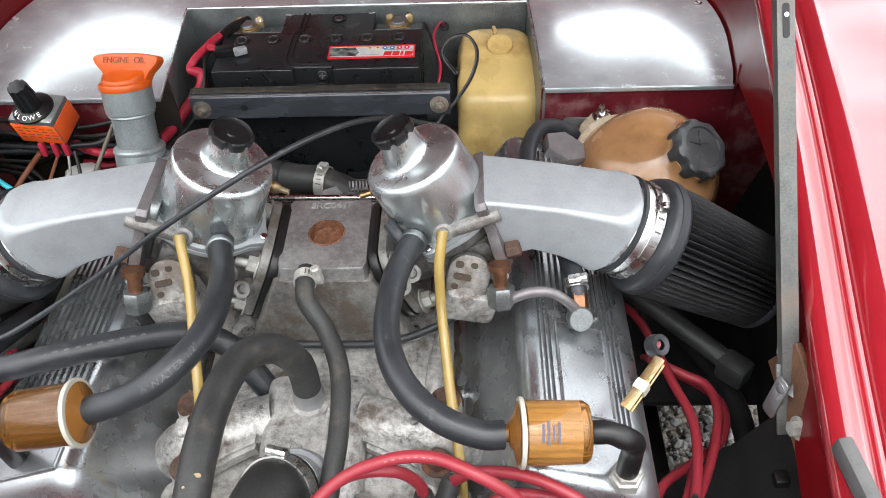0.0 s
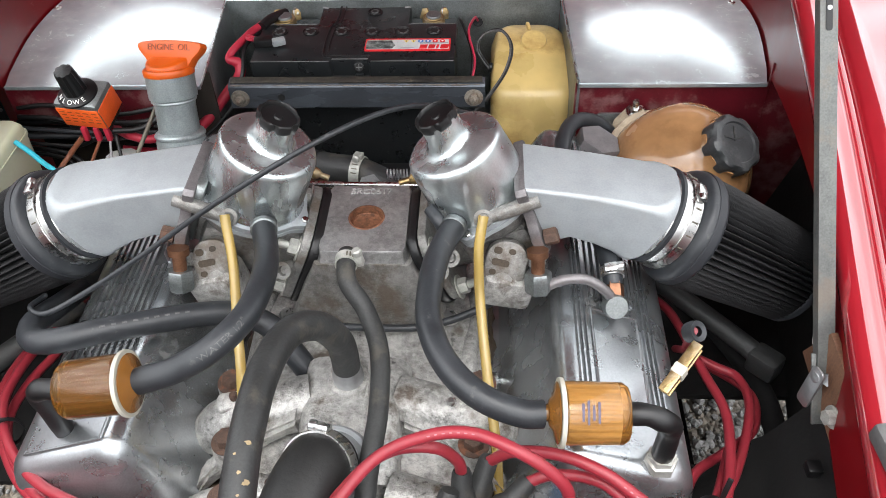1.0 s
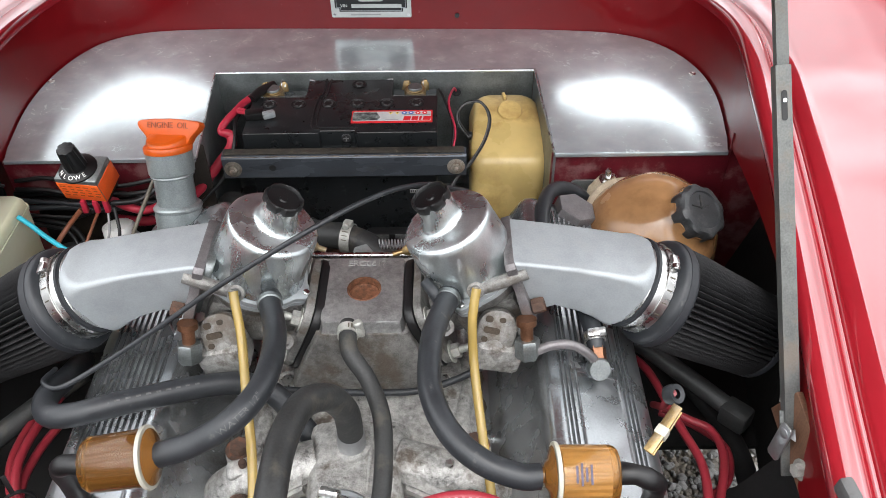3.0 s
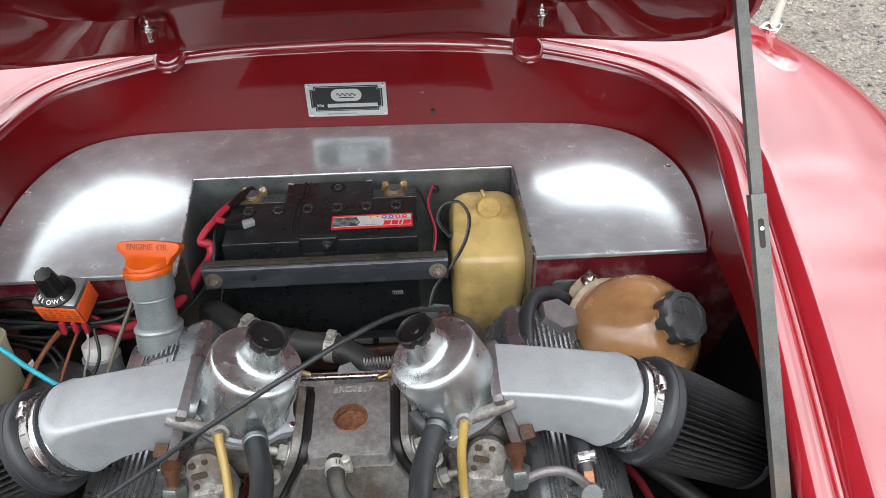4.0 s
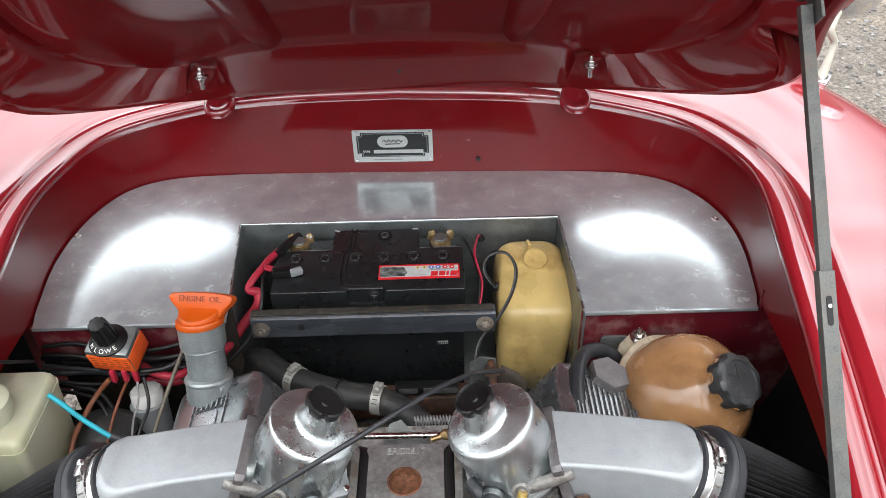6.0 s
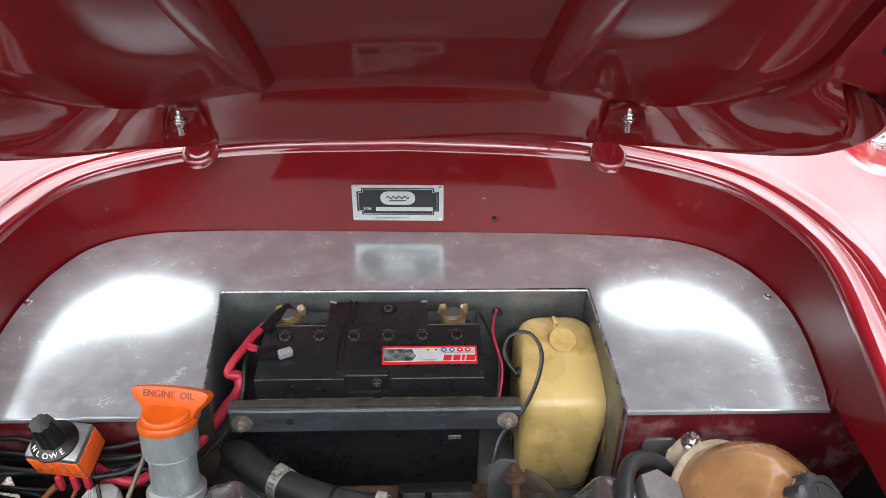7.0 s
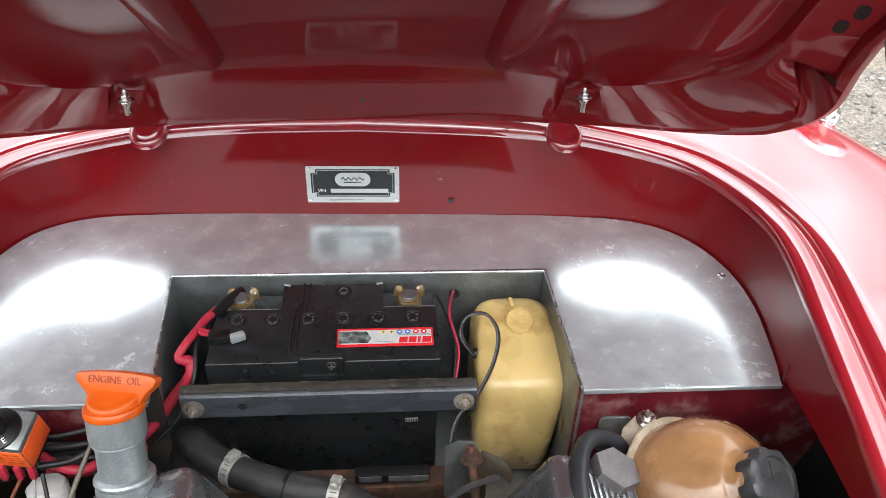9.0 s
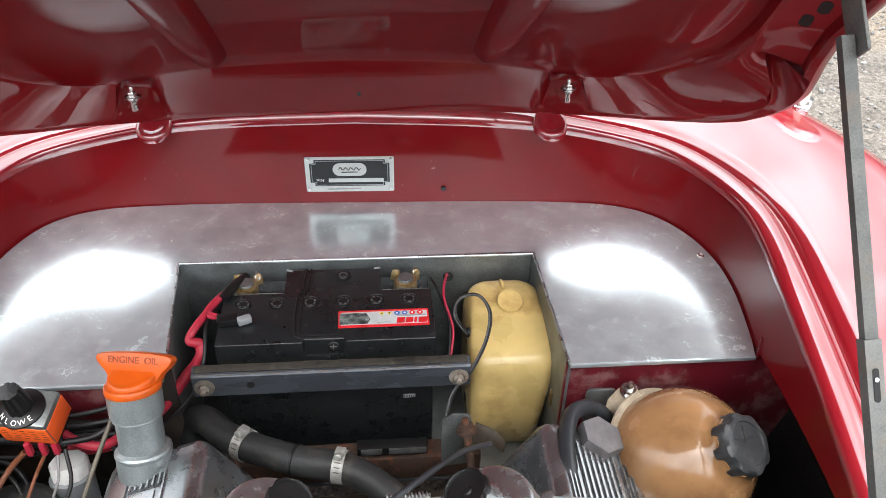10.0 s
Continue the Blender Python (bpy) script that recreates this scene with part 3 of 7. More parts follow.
HALF_HOOD = [(0.0, -0.010), (0.15, -0.014), (0.27, -0.026), (0.35, -0.032), (0.41, -0.018), (0.458, 0.018), (0.474, 0.075), (0.458, 0.18), (0.448, 0.30), (0.432, 0.55),
             (0.405, 0.85), (0.36, 1.06), (0.28, 1.13), (0.15, 1.15), (0.0, 1.155)]
# where the flange meets the raised inner panel
HALF_EDGE = [(0.0, 0.060), (0.150, 0.050), (0.262, 0.021), (0.318, 0.034), (0.348, 0.060), (0.370, 0.090), (0.383, 0.125), (0.387, 0.178), (0.380, 0.255), (0.352, 0.55),
             (0.325, 0.85), (0.28, 0.98), (0.20, 1.03), (0.10, 1.05), (0.0, 1.05)]
FINE = 16
hl = smooth_line([(x, u, 0) for x, u in HALF_HOOD], FINE)
el = smooth_line([(x, u, 0) for x, u in HALF_EDGE], FINE)
LOOP = hl + [Vector((-p.x, p.y, 0)) for p in reversed(hl[1:-1])]
EDGE = el + [Vector((-p.x, p.y, 0)) for p in reversed(el[1:-1])]
HINGE_X = {1: 0.243, -1: -0.231}


def pocket(x):
    """1 inside a hinge pocket, 0 outside: a soft inner wall and a steep outer one."""
    d = abs(x) - abs(HINGE_X[1 if x > 0 else -1])
    return ease(d, -0.027, -0.012) * (1 - ease(d, 0.022, 0.026))


def panel_rise(x):
    return 0.0370 + 0.0170 * (1 - (x / 0.386) ** 2)


bonnet = thing("bonnet", hood(0, 0, 0), "open red fibreglass bonnet propped up over the engine", "car bonnet")
rings = []
for p, q in zip(LOOP, EDGE):
    i = LOOP.index(p)
    d = LOOP[(i + 1) % len(LOOP)] - LOOP[i - 1]
    k = math.hypot(d.x, d.y)
    nx, nu = -d.y / k, d.x / k
    rear = (max(0.0, nu) if p.y < 0.2 else 0.0) ** 2
    e = 0.020 * max(0.0, 1 - (p.x / 0.43) ** 4) * rear
    # rolled outer edge
    sd = [(0.12, 0.115), (0.06, 0.085), (0.022, 0.05), (0.004, 0.02), (0.0, 0.006), (0.004, -0.001), (0.012, -0.003)]
    re = [(0.12, 0.115), (0.06, 0.095), (0.012, 0.07), (-0.002, 0.045), (-0.004, 0.006), (-0.001, 0.0), (0.002, 0.002)]
    ring = [hood(p.x + nx * (a * (1 - rear) + c * rear), p.y + nu * (a * (1 - rear) + c * rear), e + b * (1 - rear) + f * rear) for (a, b), (c, f) in zip(sd, re)]
    # flange, cut back at the rear corners so that the outer skin shows, with the hinge pockets pressed in
    a, b = ring[-1], hood_flat(q.x, q.y, panel_rise(q.x))
    bite = ease(p.y, 0.012, 0.105) * (1 - ease(p.y, 0.112, 0.124)) if 0.3 < abs(p.x) and p.y < 0.2 else 0.0
    deep = pocket(p.x) if p.y < 0.1 else 0.0
    up = WD * SPREAD
    side = 1 - rear
    cut = 0.10 + 0.42 * bite
    for s, rise in ((cut * 0.5, 0.030 * bite), (cut * 0.9, 0.036 * bite), (cut, 0.030 * bite), (cut + 0.015, 0.010 * side), (0.62, 0.002 * side), (0.84, -0.006 * side), (0.95, -0.0085 * side), (0.985, -0.004 * side), (1.0, 0.0)):
        ring.append(a.lerp(b, s) + up * (rise + 0.030 * deep * min(1.0, 1.6 * (1.02 - s))) + UD * 0.012 * deep * (1 - s))
    for s in (0.985, 0.95, 0.85, 0.7, 0.5, 0.3, 0.12):
        x, u = q.x * s, 0.5 + (q.y - 0.5) * s
        ring.append(hood_flat(x, u, panel_rise(x) + (0.004 if s < 0.98 else 0.002)))
    rings.append(ring)
bm = bmesh.new()
vs = [[bm.verts.new(q) for q in r] for r in rings]
n = len(vs)
for i in range(n):
    a, b = vs[i], vs[(i + 1) % n]
    for k in range(len(a) - 1):
        bm.faces.new((a[k], b[k], b[k + 1], a[k + 1]))
bm.faces.new([v[-1] for v in vs])


def fill_across(bm, ring):
    """Closes a long loop with strips from side to side."""
    m = len(ring) // 2
    bm.faces.new((ring[0], ring[1], ring[-1]))
    for k in range(1, m - 1):
        bm.faces.new((ring[k], ring[k + 1], ring[-k - 1], ring[-k]))
    bm.faces.new((ring[m - 1], ring[m], ring[m + 1]))


fill_across(bm, [v[0] for v in vs])
bm.normal_update()
skin = BVHTree.FromBMesh(bm)
part("panel", bm, RED_UNDER, bonnet, "glossy red underside, colour darkened for shade, with a deep rim", 50)
for s in (-1, 1):
    shift = 0.010 if s > 0 else 0.0
    rr = []
    for x, u, w, half_top in ((0.139, 0.052, 0.056, 0.003), (0.139, 0.060, 0.048, 0.005), (0.140, 0.082, 0.039, 0.0075), (0.148, 0.14, 0.036, 0.0125), (0.160, 0.245, 0.035, 0.0165), (0.185, 0.50, 0.036, 0.018), (0.200, 0.80, 0.038, 0.017), (0.205, 0.98, 0.050, 0.012)):
        rr.append([hood_flat(s * (x + shift + dx), u, z) for dx, z in ((-half_top - 0.014, 0.066), (-half_top - 0.0045, w + 0.006), (-half_top, w + 0.0012), (-half_top + 0.003, w), (half_top - 0.003, w), (half_top, w + 0.0012), (half_top + 0.0045, w + 0.006), (half_top + 0.014, 0.066))])
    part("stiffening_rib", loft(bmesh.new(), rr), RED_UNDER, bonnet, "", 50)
    # bolt that stands in the hinge pocket
    at = hood_flat(HINGE_X[s], 0.028, 0.030)
    m = aim(at - Vector((0, 0.002, 0.008)), (0, 0.10, 1)) @ Matrix.Scale(0.78, 4)
    bm = lathe(bmesh.new(), [(0.0048, -0.012), (0.0048, 0.004), (0.0075, 0.0045), (0.0075, 0.009), (0.0125, 0.0095), (0.0130, 0.011), (0.0105, 0.012)], m, 18)
    bolt(bm, m @ Matrix.Translation((0, 0, 0.0118)), 0.0070, 0.006, True, 0.008)
    part("hinge_bolt", bm, STEEL, bonnet, "bright steel bolt and washers")
    # oval holes in the side flange
    for x, u in ((0.4173, 0.2192), (0.4192, 0.2480)):
        spot, face, _, _ = skin.ray_cast(hood_flat(s * x, u, -0.15), WD)
        face = face if face.dot(WD) < 0 else -face
        up = Matrix((UD.cross(face).normalized(), face.cross(UD.cross(face)).normalized(), face)).transposed().to_4x4()
        up.translation = spot - face * 0.0003
        bm = prism(bmesh.new(), rounded(0.012, 0.024, 0.0058, 5), 0.0007, up @ Matrix.Rotation(radians(s * 10), 4, "Z"))
        part("slot", bm, TYRE_BLACK, bonnet)
bm = lathe(bmesh.new(), [(0.0025, 0), (0.0025, 0.001)], aim(hood_flat(0.0105, 0.030, 0.0275), UD - WD * 0.6), 10)
part("drilled_hole", bm, BLACK, bonnet)

# ---- ground ----
bm = bmesh.new()
size = 60
g = 40
vv = [[bm.verts.new(((i / g - 0.5) * 2 * size * abs(i / g - 0.5) * 2, (j / g - 0.5) * 2 * size * abs(j / g - 0.5) * 2, 0)) for j in range(g + 1)] for i in range(g + 1)]
for i in range(g):
    for j in range(g):
        bm.faces.new((vv[i][j], vv[i + 1][j], vv[i + 1][j + 1], vv[i][j + 1]))
GRAVEL = material("grey_gravel", (0.20, 0.18, 0.155), 0.9, var=0.30, scale=55, bump=0.8, bump_scale=60, stain=(0.30, 0.235, 0.16), stain_amount=0.6, stain_scale=1.3)
gn, gl = GRAVEL.node_tree.nodes, GRAVEL.node_tree.links
cells = gn.new("ShaderNodeTexVoronoi")
cells.inputs["Scale"].default_value = 85
gl.new(gn["Texture Coordinate"].outputs["Object"], cells.inputs["Vector"])
grey = gn.new("ShaderNodeRGBToBW")
gl.new(cells.outputs["Color"], grey.inputs["Color"])
cr = gn.new("ShaderNodeMapRange")
cr.inputs["To Min"].default_value, cr.inputs["To Max"].default_value = 0.5, 1.25
gl.new(grey.outputs["Val"], cr.inputs["Value"])
cm = gn.new("ShaderNodeMix")
cm.data_type, cm.blend_type = "RGBA", "MULTIPLY"
cm.inputs["Factor"].default_value = 1
pb = gn["Principled BSDF"]
gl.new(pb.inputs["Base Color"].links[0].from_socket, cm.inputs["A"])
gl.new(cr.outputs["Result"], cm.inputs["B"])
gl.new(cm.outputs["Result"], pb.inputs["Base Color"])
cb = gn.new("ShaderNodeBump")
cb.invert = True
cb.inputs["Strength"].default_value, cb.inputs["Distance"].default_value = 1.0, 0.012
gl.new(cells.outputs["Distance"], cb.inputs["Height"])
gl.new(cb.outputs["Normal"], gn["Bump"].inputs["Normal"])
ground = solid("ground", bm, GRAVEL)
tagged(ground, "grey and brown gravel yard", "ground", kind="structure")

# loose stones beside and under the car
rng = np.random.default_rng(4)
ico = bmesh.new()
bmesh.ops.create_icosphere(ico, subdivisions=1, radius=1)
iv = np.array([v.co[:] for v in ico.verts])
ifc = np.array([[v.index for v in fc.verts] for fc in ico.faces])
ico.free()
verts, faces = [], []
for x0, x1, y0, y1, count in ((0.40, 0.95, 0.60, 1.15, 2200), (-1.0, -0.5, 0.40, 0.95, 1500), (0.9, 3.2, 1.5, 4.5, 2600)):
    for k in range(count):
        r = 0.0035 + 0.009 * rng.random() ** 2.2
        sc = r * (0.7 + 0.6 * rng.random(3)) * (1, 1, 0.8)
        ang = rng.random() * 6.283
        rot = np.array([[math.cos(ang), -math.sin(ang), 0], [math.sin(ang), math.cos(ang), 0], [0, 0, 1]])
        v = (iv * (0.8 + 0.4 * rng.random((len(iv), 1)))) * sc @ rot.T + (x0 + (x1 - x0) * rng.random(), y0 + (y1 - y0) * rng.random(), r * 0.35)
        faces.append(ifc + len(verts) * len(iv))
        verts.append(v)
me = bpy.data.meshes.new("gravel_stones")
me.from_pydata(np.concatenate(verts).tolist(), [], np.concatenate(faces).tolist())
STONE = material("loose_grey_stone", (0.20, 0.197, 0.19), 0.85, var=0.25, scale=120, bump=0.5, bump_scale=300, random_tint=0.4, island=True)
me.materials.append(STONE)
tagged(new("gravel_stones", me), "loose grey gravel stones on the ground", "gravel", kind="stuff")


# ---- lettering ----
def lettering(text, size, m, mat, parent, depth=0.0003, name="lettering", label="", bend=None):
    """Letters of the built-in font, their middle at m's origin, facing local z. bend: a function that moves each point."""
    cu = bpy.data.curves.new(name, "FONT")
    cu.body, cu.size, cu.extrude, cu.align_x, cu.align_y = text, size, depth, "CENTER", "CENTER"
    tmp = bpy.data.objects.new("tmp", cu)
    me = bpy.data.meshes.new_from_object(tmp)
    bpy.data.objects.remove(tmp)
    bpy.data.curves.remove(cu)
    bm = bmesh.new()
    bm.from_mesh(me)
    bpy.data.meshes.remove(me)
    if bend:
        for v in bm.verts:
            v.co = bend(v.co)
    else:
        bm.transform(m)
    return part(name, bm, mat, parent, label)


def on_hose(pts, r, start, toward, flip=1):
    """A bend for lettering that wraps it on a hose: x runs along the hose from start metres, y round it."""
    line = smooth_line(pts, 10)
    way = [0.0]
    for a, b in zip(line, line[1:]):
        way.append(way[-1] + (b - a).length)

    def bend(co):
        d = start + flip * co.x
        i = max(0, min(len(line) - 2, next((k for k, s in enumerate(way) if s > d), len(line)) - 1))
        f = (d - way[i]) / (way[i + 1] - way[i])
        p = line[i].lerp(line[i + 1], f)
        t = (line[min(i + 2, len(line) - 1)] - line[max(i - 1, 0)]).normalized()
        n = (Vector(toward) - t * Vector(toward).dot(t)).normalized()
        b = t.cross(n) * -flip
        a = -co.y / r
        return p + (r + 0.0002 + co.z) * (math.cos(a) * n + math.sin(a) * -b)
    return bend


def hose(name, pts, r, mat, label, category, group="", at=None, seg=16, step=8, bevelled=True):
    """A hose, lead or cable as a thing with its sheath as its part."""
    h = thing(name, at or pts[0], label, category, group)
    part("sheath" if callable(r) or r < 0.006 else "tube", tube(bmesh.new(), pts, r, seg, step, 0.03), mat, h, "", 60)
    return h


def clip(parent, at, way, r, screw=(0, 0, 1), width=0.010, mat=None):
    """A worm-drive clip: band and screw housing."""
    b = part("hose_clip", clip_band(bmesh.new(), at, way, r, width), mat or CLIP_STEEL, parent, "steel worm-drive hose clip")
    w = Vector(way).normalized()
    sc = Vector(screw)
    sc = (sc - w * sc.dot(w)).normalized()
    side = w.cross(sc)
    c = Vector(at) + sc * (r + 0.003)
    bm = box(bmesh.new(), (0, 0, 0), (0.011, width * 0.9, 0.006), None, 0.0015)
    bm.transform(Matrix.Translation(c) @ Matrix((side, w, sc)).transposed().to_4x4())
    lathe(bm, [(0.0038, -0.003), (0.0042, -0.002), (0.0042, 0.002), (0.003, 0.003)], aim(c + side * 0.008, side), 12)
    part("clip_screw", bm, mat or CLIP_STEEL, b)
    for k in range(9):
        a = radians(20 + 16 * k)
        p = Vector(at) + (r + 0.0013) * (math.cos(a) * side - math.sin(a) * sc * -1 * (1 if k > 3 else 1))
        part("worm_slot", box(bmesh.new(), (0, 0, 0), (0.0012, width * 0.55, 0.0006), Matrix.Translation(p) @ Matrix((math.sin(a) * side - math.cos(a) * sc, w, (math.cos(a) * side + math.sin(a) * sc))).transposed().to_4x4()), DULL_ROD, b)
    return b


# ---- engine ----
engine = thing("engine", (XC, 0.45, 0.51), "grimy aluminium vee engine with polished ribbed rocker covers", "engine")
bm = box(bmesh.new(), (XC, 0.46, 0.60), (0.30, 0.46, 0.19), bevel=0.02)
part("block", bm, OIL_STAINED, engine, "oily cylinder block")


def blend_loft(stations, n=5):
    """Rings of rounded rectangles (centre, width, height, corner) upright along y."""
    return [[(x + a, y, z + b) for a, b in rounded(w, h, r, n)] for x, y, z, w, h, r in stations]


bm = loft(bmesh.new(), blend_loft([(XC, 0.205, 0.695, 0.16, 0.05, 0.018), (XC, 0.215, 0.70, 0.20, 0.07, 0.022), (XC, 0.27, 0.702, 0.215, 0.075, 0.022),
                                  (XC, 0.36, 0.704, 0.22, 0.078, 0.022), (XC, 0.46, 0.705, 0.22, 0.08, 0.02), (XC, 0.64, 0.70, 0.21, 0.08, 0.02)]))
part("intake_manifold", bm, ALU_DIRTY, engine, "grimy cast aluminium intake manifold")
# runners and webs of the manifold
for s in (-1, 1):
    for y, z, r in ((0.345, 0.742, 0.0225), (0.262, 0.738, 0.020)):
        bm = tube(bmesh.new(), [(XC + s * 0.035, y + 0.012, z + 0.012), (XC + s * 0.07, y + 0.004, z + 0.010), (XC + s * 0.105, y, z), (XC + s * 0.125, y, z - 0.02)], lambda t, r=r: r * (1.05 - 0.15 * t), 20)
        part("runner", bm, ALU_DIRTY, engine, "cast intake runner", 60)
    bm = loft(bmesh.new(), [[(XC + s * x, y - w, z), (XC + s * x, y + w, z), (XC + s * x, y + w * 0.7, z - 0.02), (XC + s * x, y - w * 0.7, z - 0.02)] for x, y, z, w in ((0.04, 0.345, 0.772, 0.02), (0.07, 0.33, 0.762, 0.014), (0.115, 0.302, 0.742, 0.012), (0.126, 0.298, 0.725, 0.012))])
    bmesh.ops.bevel(bm, geom=bm.edges[:], offset=0.004, segments=2, affect="EDGES")
    part("web", bm, ALU_DIRTY, engine)
bm = loft(bmesh.new(), blend_loft([(XC + 0.002, 0.275, 0.742, 0.085, 0.05, 0.018), (XC + 0.002, 0.29, 0.752, 0.08, 0.05, 0.018), (XC, 0.33, 0.757, 0.082, 0.045, 0.018), (XC, 0.39, 0.752, 0.09, 0.04, 0.018)]))
part("water_rail", bm, ALU_DIRTY, engine, "raised cast water passage")
# thin casting seam
bm = tube(bmesh.new(), [(XC + 0.012, 0.385, 0.7745), (XC + 0.013, 0.34, 0.779), (XC + 0.012, 0.295, 0.776)], 0.0016, 8)
part("casting_seam", bm, ALU_DIRTY, engine)
# rusty bolts with bosses
for x, y, z in ((-0.078, 0.312, 0.762), (-0.066, 0.258, 0.772), (0.117, 0.315, 0.760), (0.107, 0.262, 0.768), (-0.088, 0.372, 0.758), (0.122, 0.375, 0.757)):
    bm = lathe(bmesh.new(), [(0.015, -0.035), (0.0135, -0.004), (0.0125, 0)], Matrix.Translation((x, y, z)), 20)
    boss = part("bolt_boss", bm, ALU_DIRTY, engine)
    bm = bolt(bmesh.new(), Matrix.Translation((x, y, z)) @ Matrix.Rotation(x * 40, 4, "Z"), 0.0088, 0.008)
    part("bolt", bm, RUST, boss, "rusty hexagon bolt")
for x, y, z in ((0.008, 0.318, 0.7785), (0.03, 0.305, 0.776), (-0.006, 0.305, 0.776)):
    bm = lathe(bmesh.new(), [(0.0062, -0.01), (0.0058, 0.002), (0.003, 0.002), (0.0028, -0.001), (0, -0.001)], Matrix.Translation((x, y, z)), 16, caps=False)
    part("threaded_hole", bm, ALU_DIRTY, engine)
# cast pads with bright rubbed tops, small studs and a slotted union beside the water rail
for x, y, z, w, d, t in ((-0.082, 0.348, 0.757, 0.024, 0.018, 12), (-0.036, 0.268, 0.762, 0.026, 0.020, -20), (0.096, 0.345, 0.758, 0.026, 0.016, -15), (0.066, 0.252, 0.752, 0.034, 0.024, 18), (-0.050, 0.232, 0.735, 0.030, 0.022, 8)):
    pad = part("cast_pad", box(bmesh.new(), (x, y, z), (w, d, 0.026), Matrix.Rotation(radians(t), 4, "Z") @ Matrix.Rotation(radians(6), 4, "X"), 0.005, 3), ALU_DIRTY, engine, "", 50)
    part("pad_stud", lathe(bmesh.new(), [(0.0036, 0.010), (0.0036, 0.0175), (0.0028, 0.0185), (0, 0.0185)], Matrix.Translation((x + 0.003, y, z)), 12, caps=False), STEEL if x > 0 else RUST, pad)
for s in (-1, 1):
    pts = [(XC + s * (0.096 + 0.004 * math.sin(k * 1.7)), 0.215 + 0.030 * k, 0.741 + 0.002 * math.sin(k * 2.3)) for k in range(13)]
    part("manifold_flange", tube(bmesh.new(), pts, 0.0075, 10, 4, 0.25), ALU_DIRTY, engine, "rough flange along the cylinder head", 60)
lettering("ERC 06", 0.013, Matrix.Translation((XC + 0.078, 0.236, 0.7665)) @ Matrix.Rotation(radians(-62), 4, "Z") @ Matrix.Rotation(radians(12), 4, "X"), ALU_SATIN, engine, 0.0012, "cast_number", "raised cast part number")
# water outlet spigot
m = Matrix.Translation((0.0145, 0.362, 0.772))
part("spigot_boss", lathe(bmesh.new(), [(0.020, -0.01), (0.0185, 0.004), (0.0165, 0.008), (0.0, 0.008)], m, 28, caps=False), ALU_DIRTY, engine)
part("spigot", lathe(bmesh.new(), [(0.0125, 0.006), (0.0125, 0.016), (0.0118, 0.017), (0.0118, 0.022), (0.0105, 0.024), (0.0105, 0.04)], m, 32), ZINC, engine, "bright steel water spigot")
# thermostat housing
m = aim((0.010, 0.283, 0.772), (-0.12, -0.45, 1))
part("thermostat_housing", lathe(bmesh.new(), [(0.034, -0.018), (0.034, 0.0), (0.0325, 0.004), (0.029, 0.006), (0.027, 0.02)], m, 36), ALU_SATIN, engine, "cast thermostat housing")
# plenum box with its bolted foot
bm = loft(bmesh.new(), [[(XC + x, y, z) for x, y in pts] for z, pts in (
    (0.738, rounded(0.142, 0.112, 0.006, 4, 0, 0.499)), (0.755, rounded(0.139, 0.108, 0.006, 4, 0, 0.499)), (0.760, rounded(0.134, 0.106, 0.005, 4, 0, 0.498)), (0.795, rounded(0.107, 0.099, 0.005, 4, 0.001, 0.497)), (0.8215, rounded(0.084, 0.0925, 0.004, 4, 0.002, 0.496)))])
PLUG_RUST = material("orange_rust", (0.15, 0.065, 0.035), 0.6, metal=0.2, var=0.5, scale=260, bump=0.4, bump_scale=900, stain=(0.30, 0.13, 0.07), stain_amount=0.6, stain_scale=120)
plenum = part("plenum", bm, ALU_CAST, engine, "rough cast aluminium centre box")
turns = [2 * math.pi * k / 64 for k in range(64)]
rim = [(c * q, d * q) for c, d, q in ((math.cos(a), math.sin(a), min(0.03725 / max(1e-6, abs(math.cos(a))), 0.04275 / max(1e-6, abs(math.sin(a))))) for a in turns)]
hole = [(0.0150 * math.cos(a), 0.0150 * math.sin(a)) for a in turns]
at = Vector((XC + 0.002, 0.4965, 0.8285))
bm = loft(bmesh.new(), [[at + Vector((x * k, y * k, z)) for x, y in ring] for ring, k, z in ((rim, 1.06, -0.0085), (rim, 1, 0.0), (rim, 1, 0.0045), (rim, 0.985, 0.0055), (hole, 1.06, 0.0055), (hole, 1.0, 0.0046), (hole, 0.99, -0.0050))], True, False)
top = part("plenum_top", bm, material("machined_aluminium", (0.36, 0.36, 0.355), 0.42, metal=0.75, var=0.3, scale=220, bump=0.5, bump_scale=1500, stain=(0.60, 0.59, 0.57), stain_amount=0.7, stain_scale=420, stain_at=0.60), plenum, "pitted machined top plate")
m = Matrix.Translation((XC + 0.002, 0.4965, 0.8245))
part("core_plug", lathe(bmesh.new(), [(0.0147, 0.0022), (0.0138, 0.0024), (0.0128, 0.0004), (0.012, 0.0001), (0.0, 0.0004)], m, 32, caps=False), PLUG_RUST, top, "rusty round core plug")
part("plug_seat", lathe(bmesh.new(), [(0.0162, 0.0096), (0.0150, 0.0100), (0.0146, 0.0085), (0.0146, 0.0010)], m, 40, caps=False), PLUG_RUST, top, "rusty seat of the plug")
lettering("ERC0617", 0.0100, Matrix.Translation((XC + 0.003, 0.5305, 0.8343)), material("bright_worn_letters", (0.42, 0.42, 0.41), 0.45, metal=0.3), top, 0.0010, "cast_number", "raised cast part number")
for x in (-0.075, 0.075):
    for y in (0.452, 0.56):
        part("bolt", bolt(bmesh.new(), Matrix.Translation((XC + x, y, 0.750)), 0.006, 0.006), STEEL, plenum)
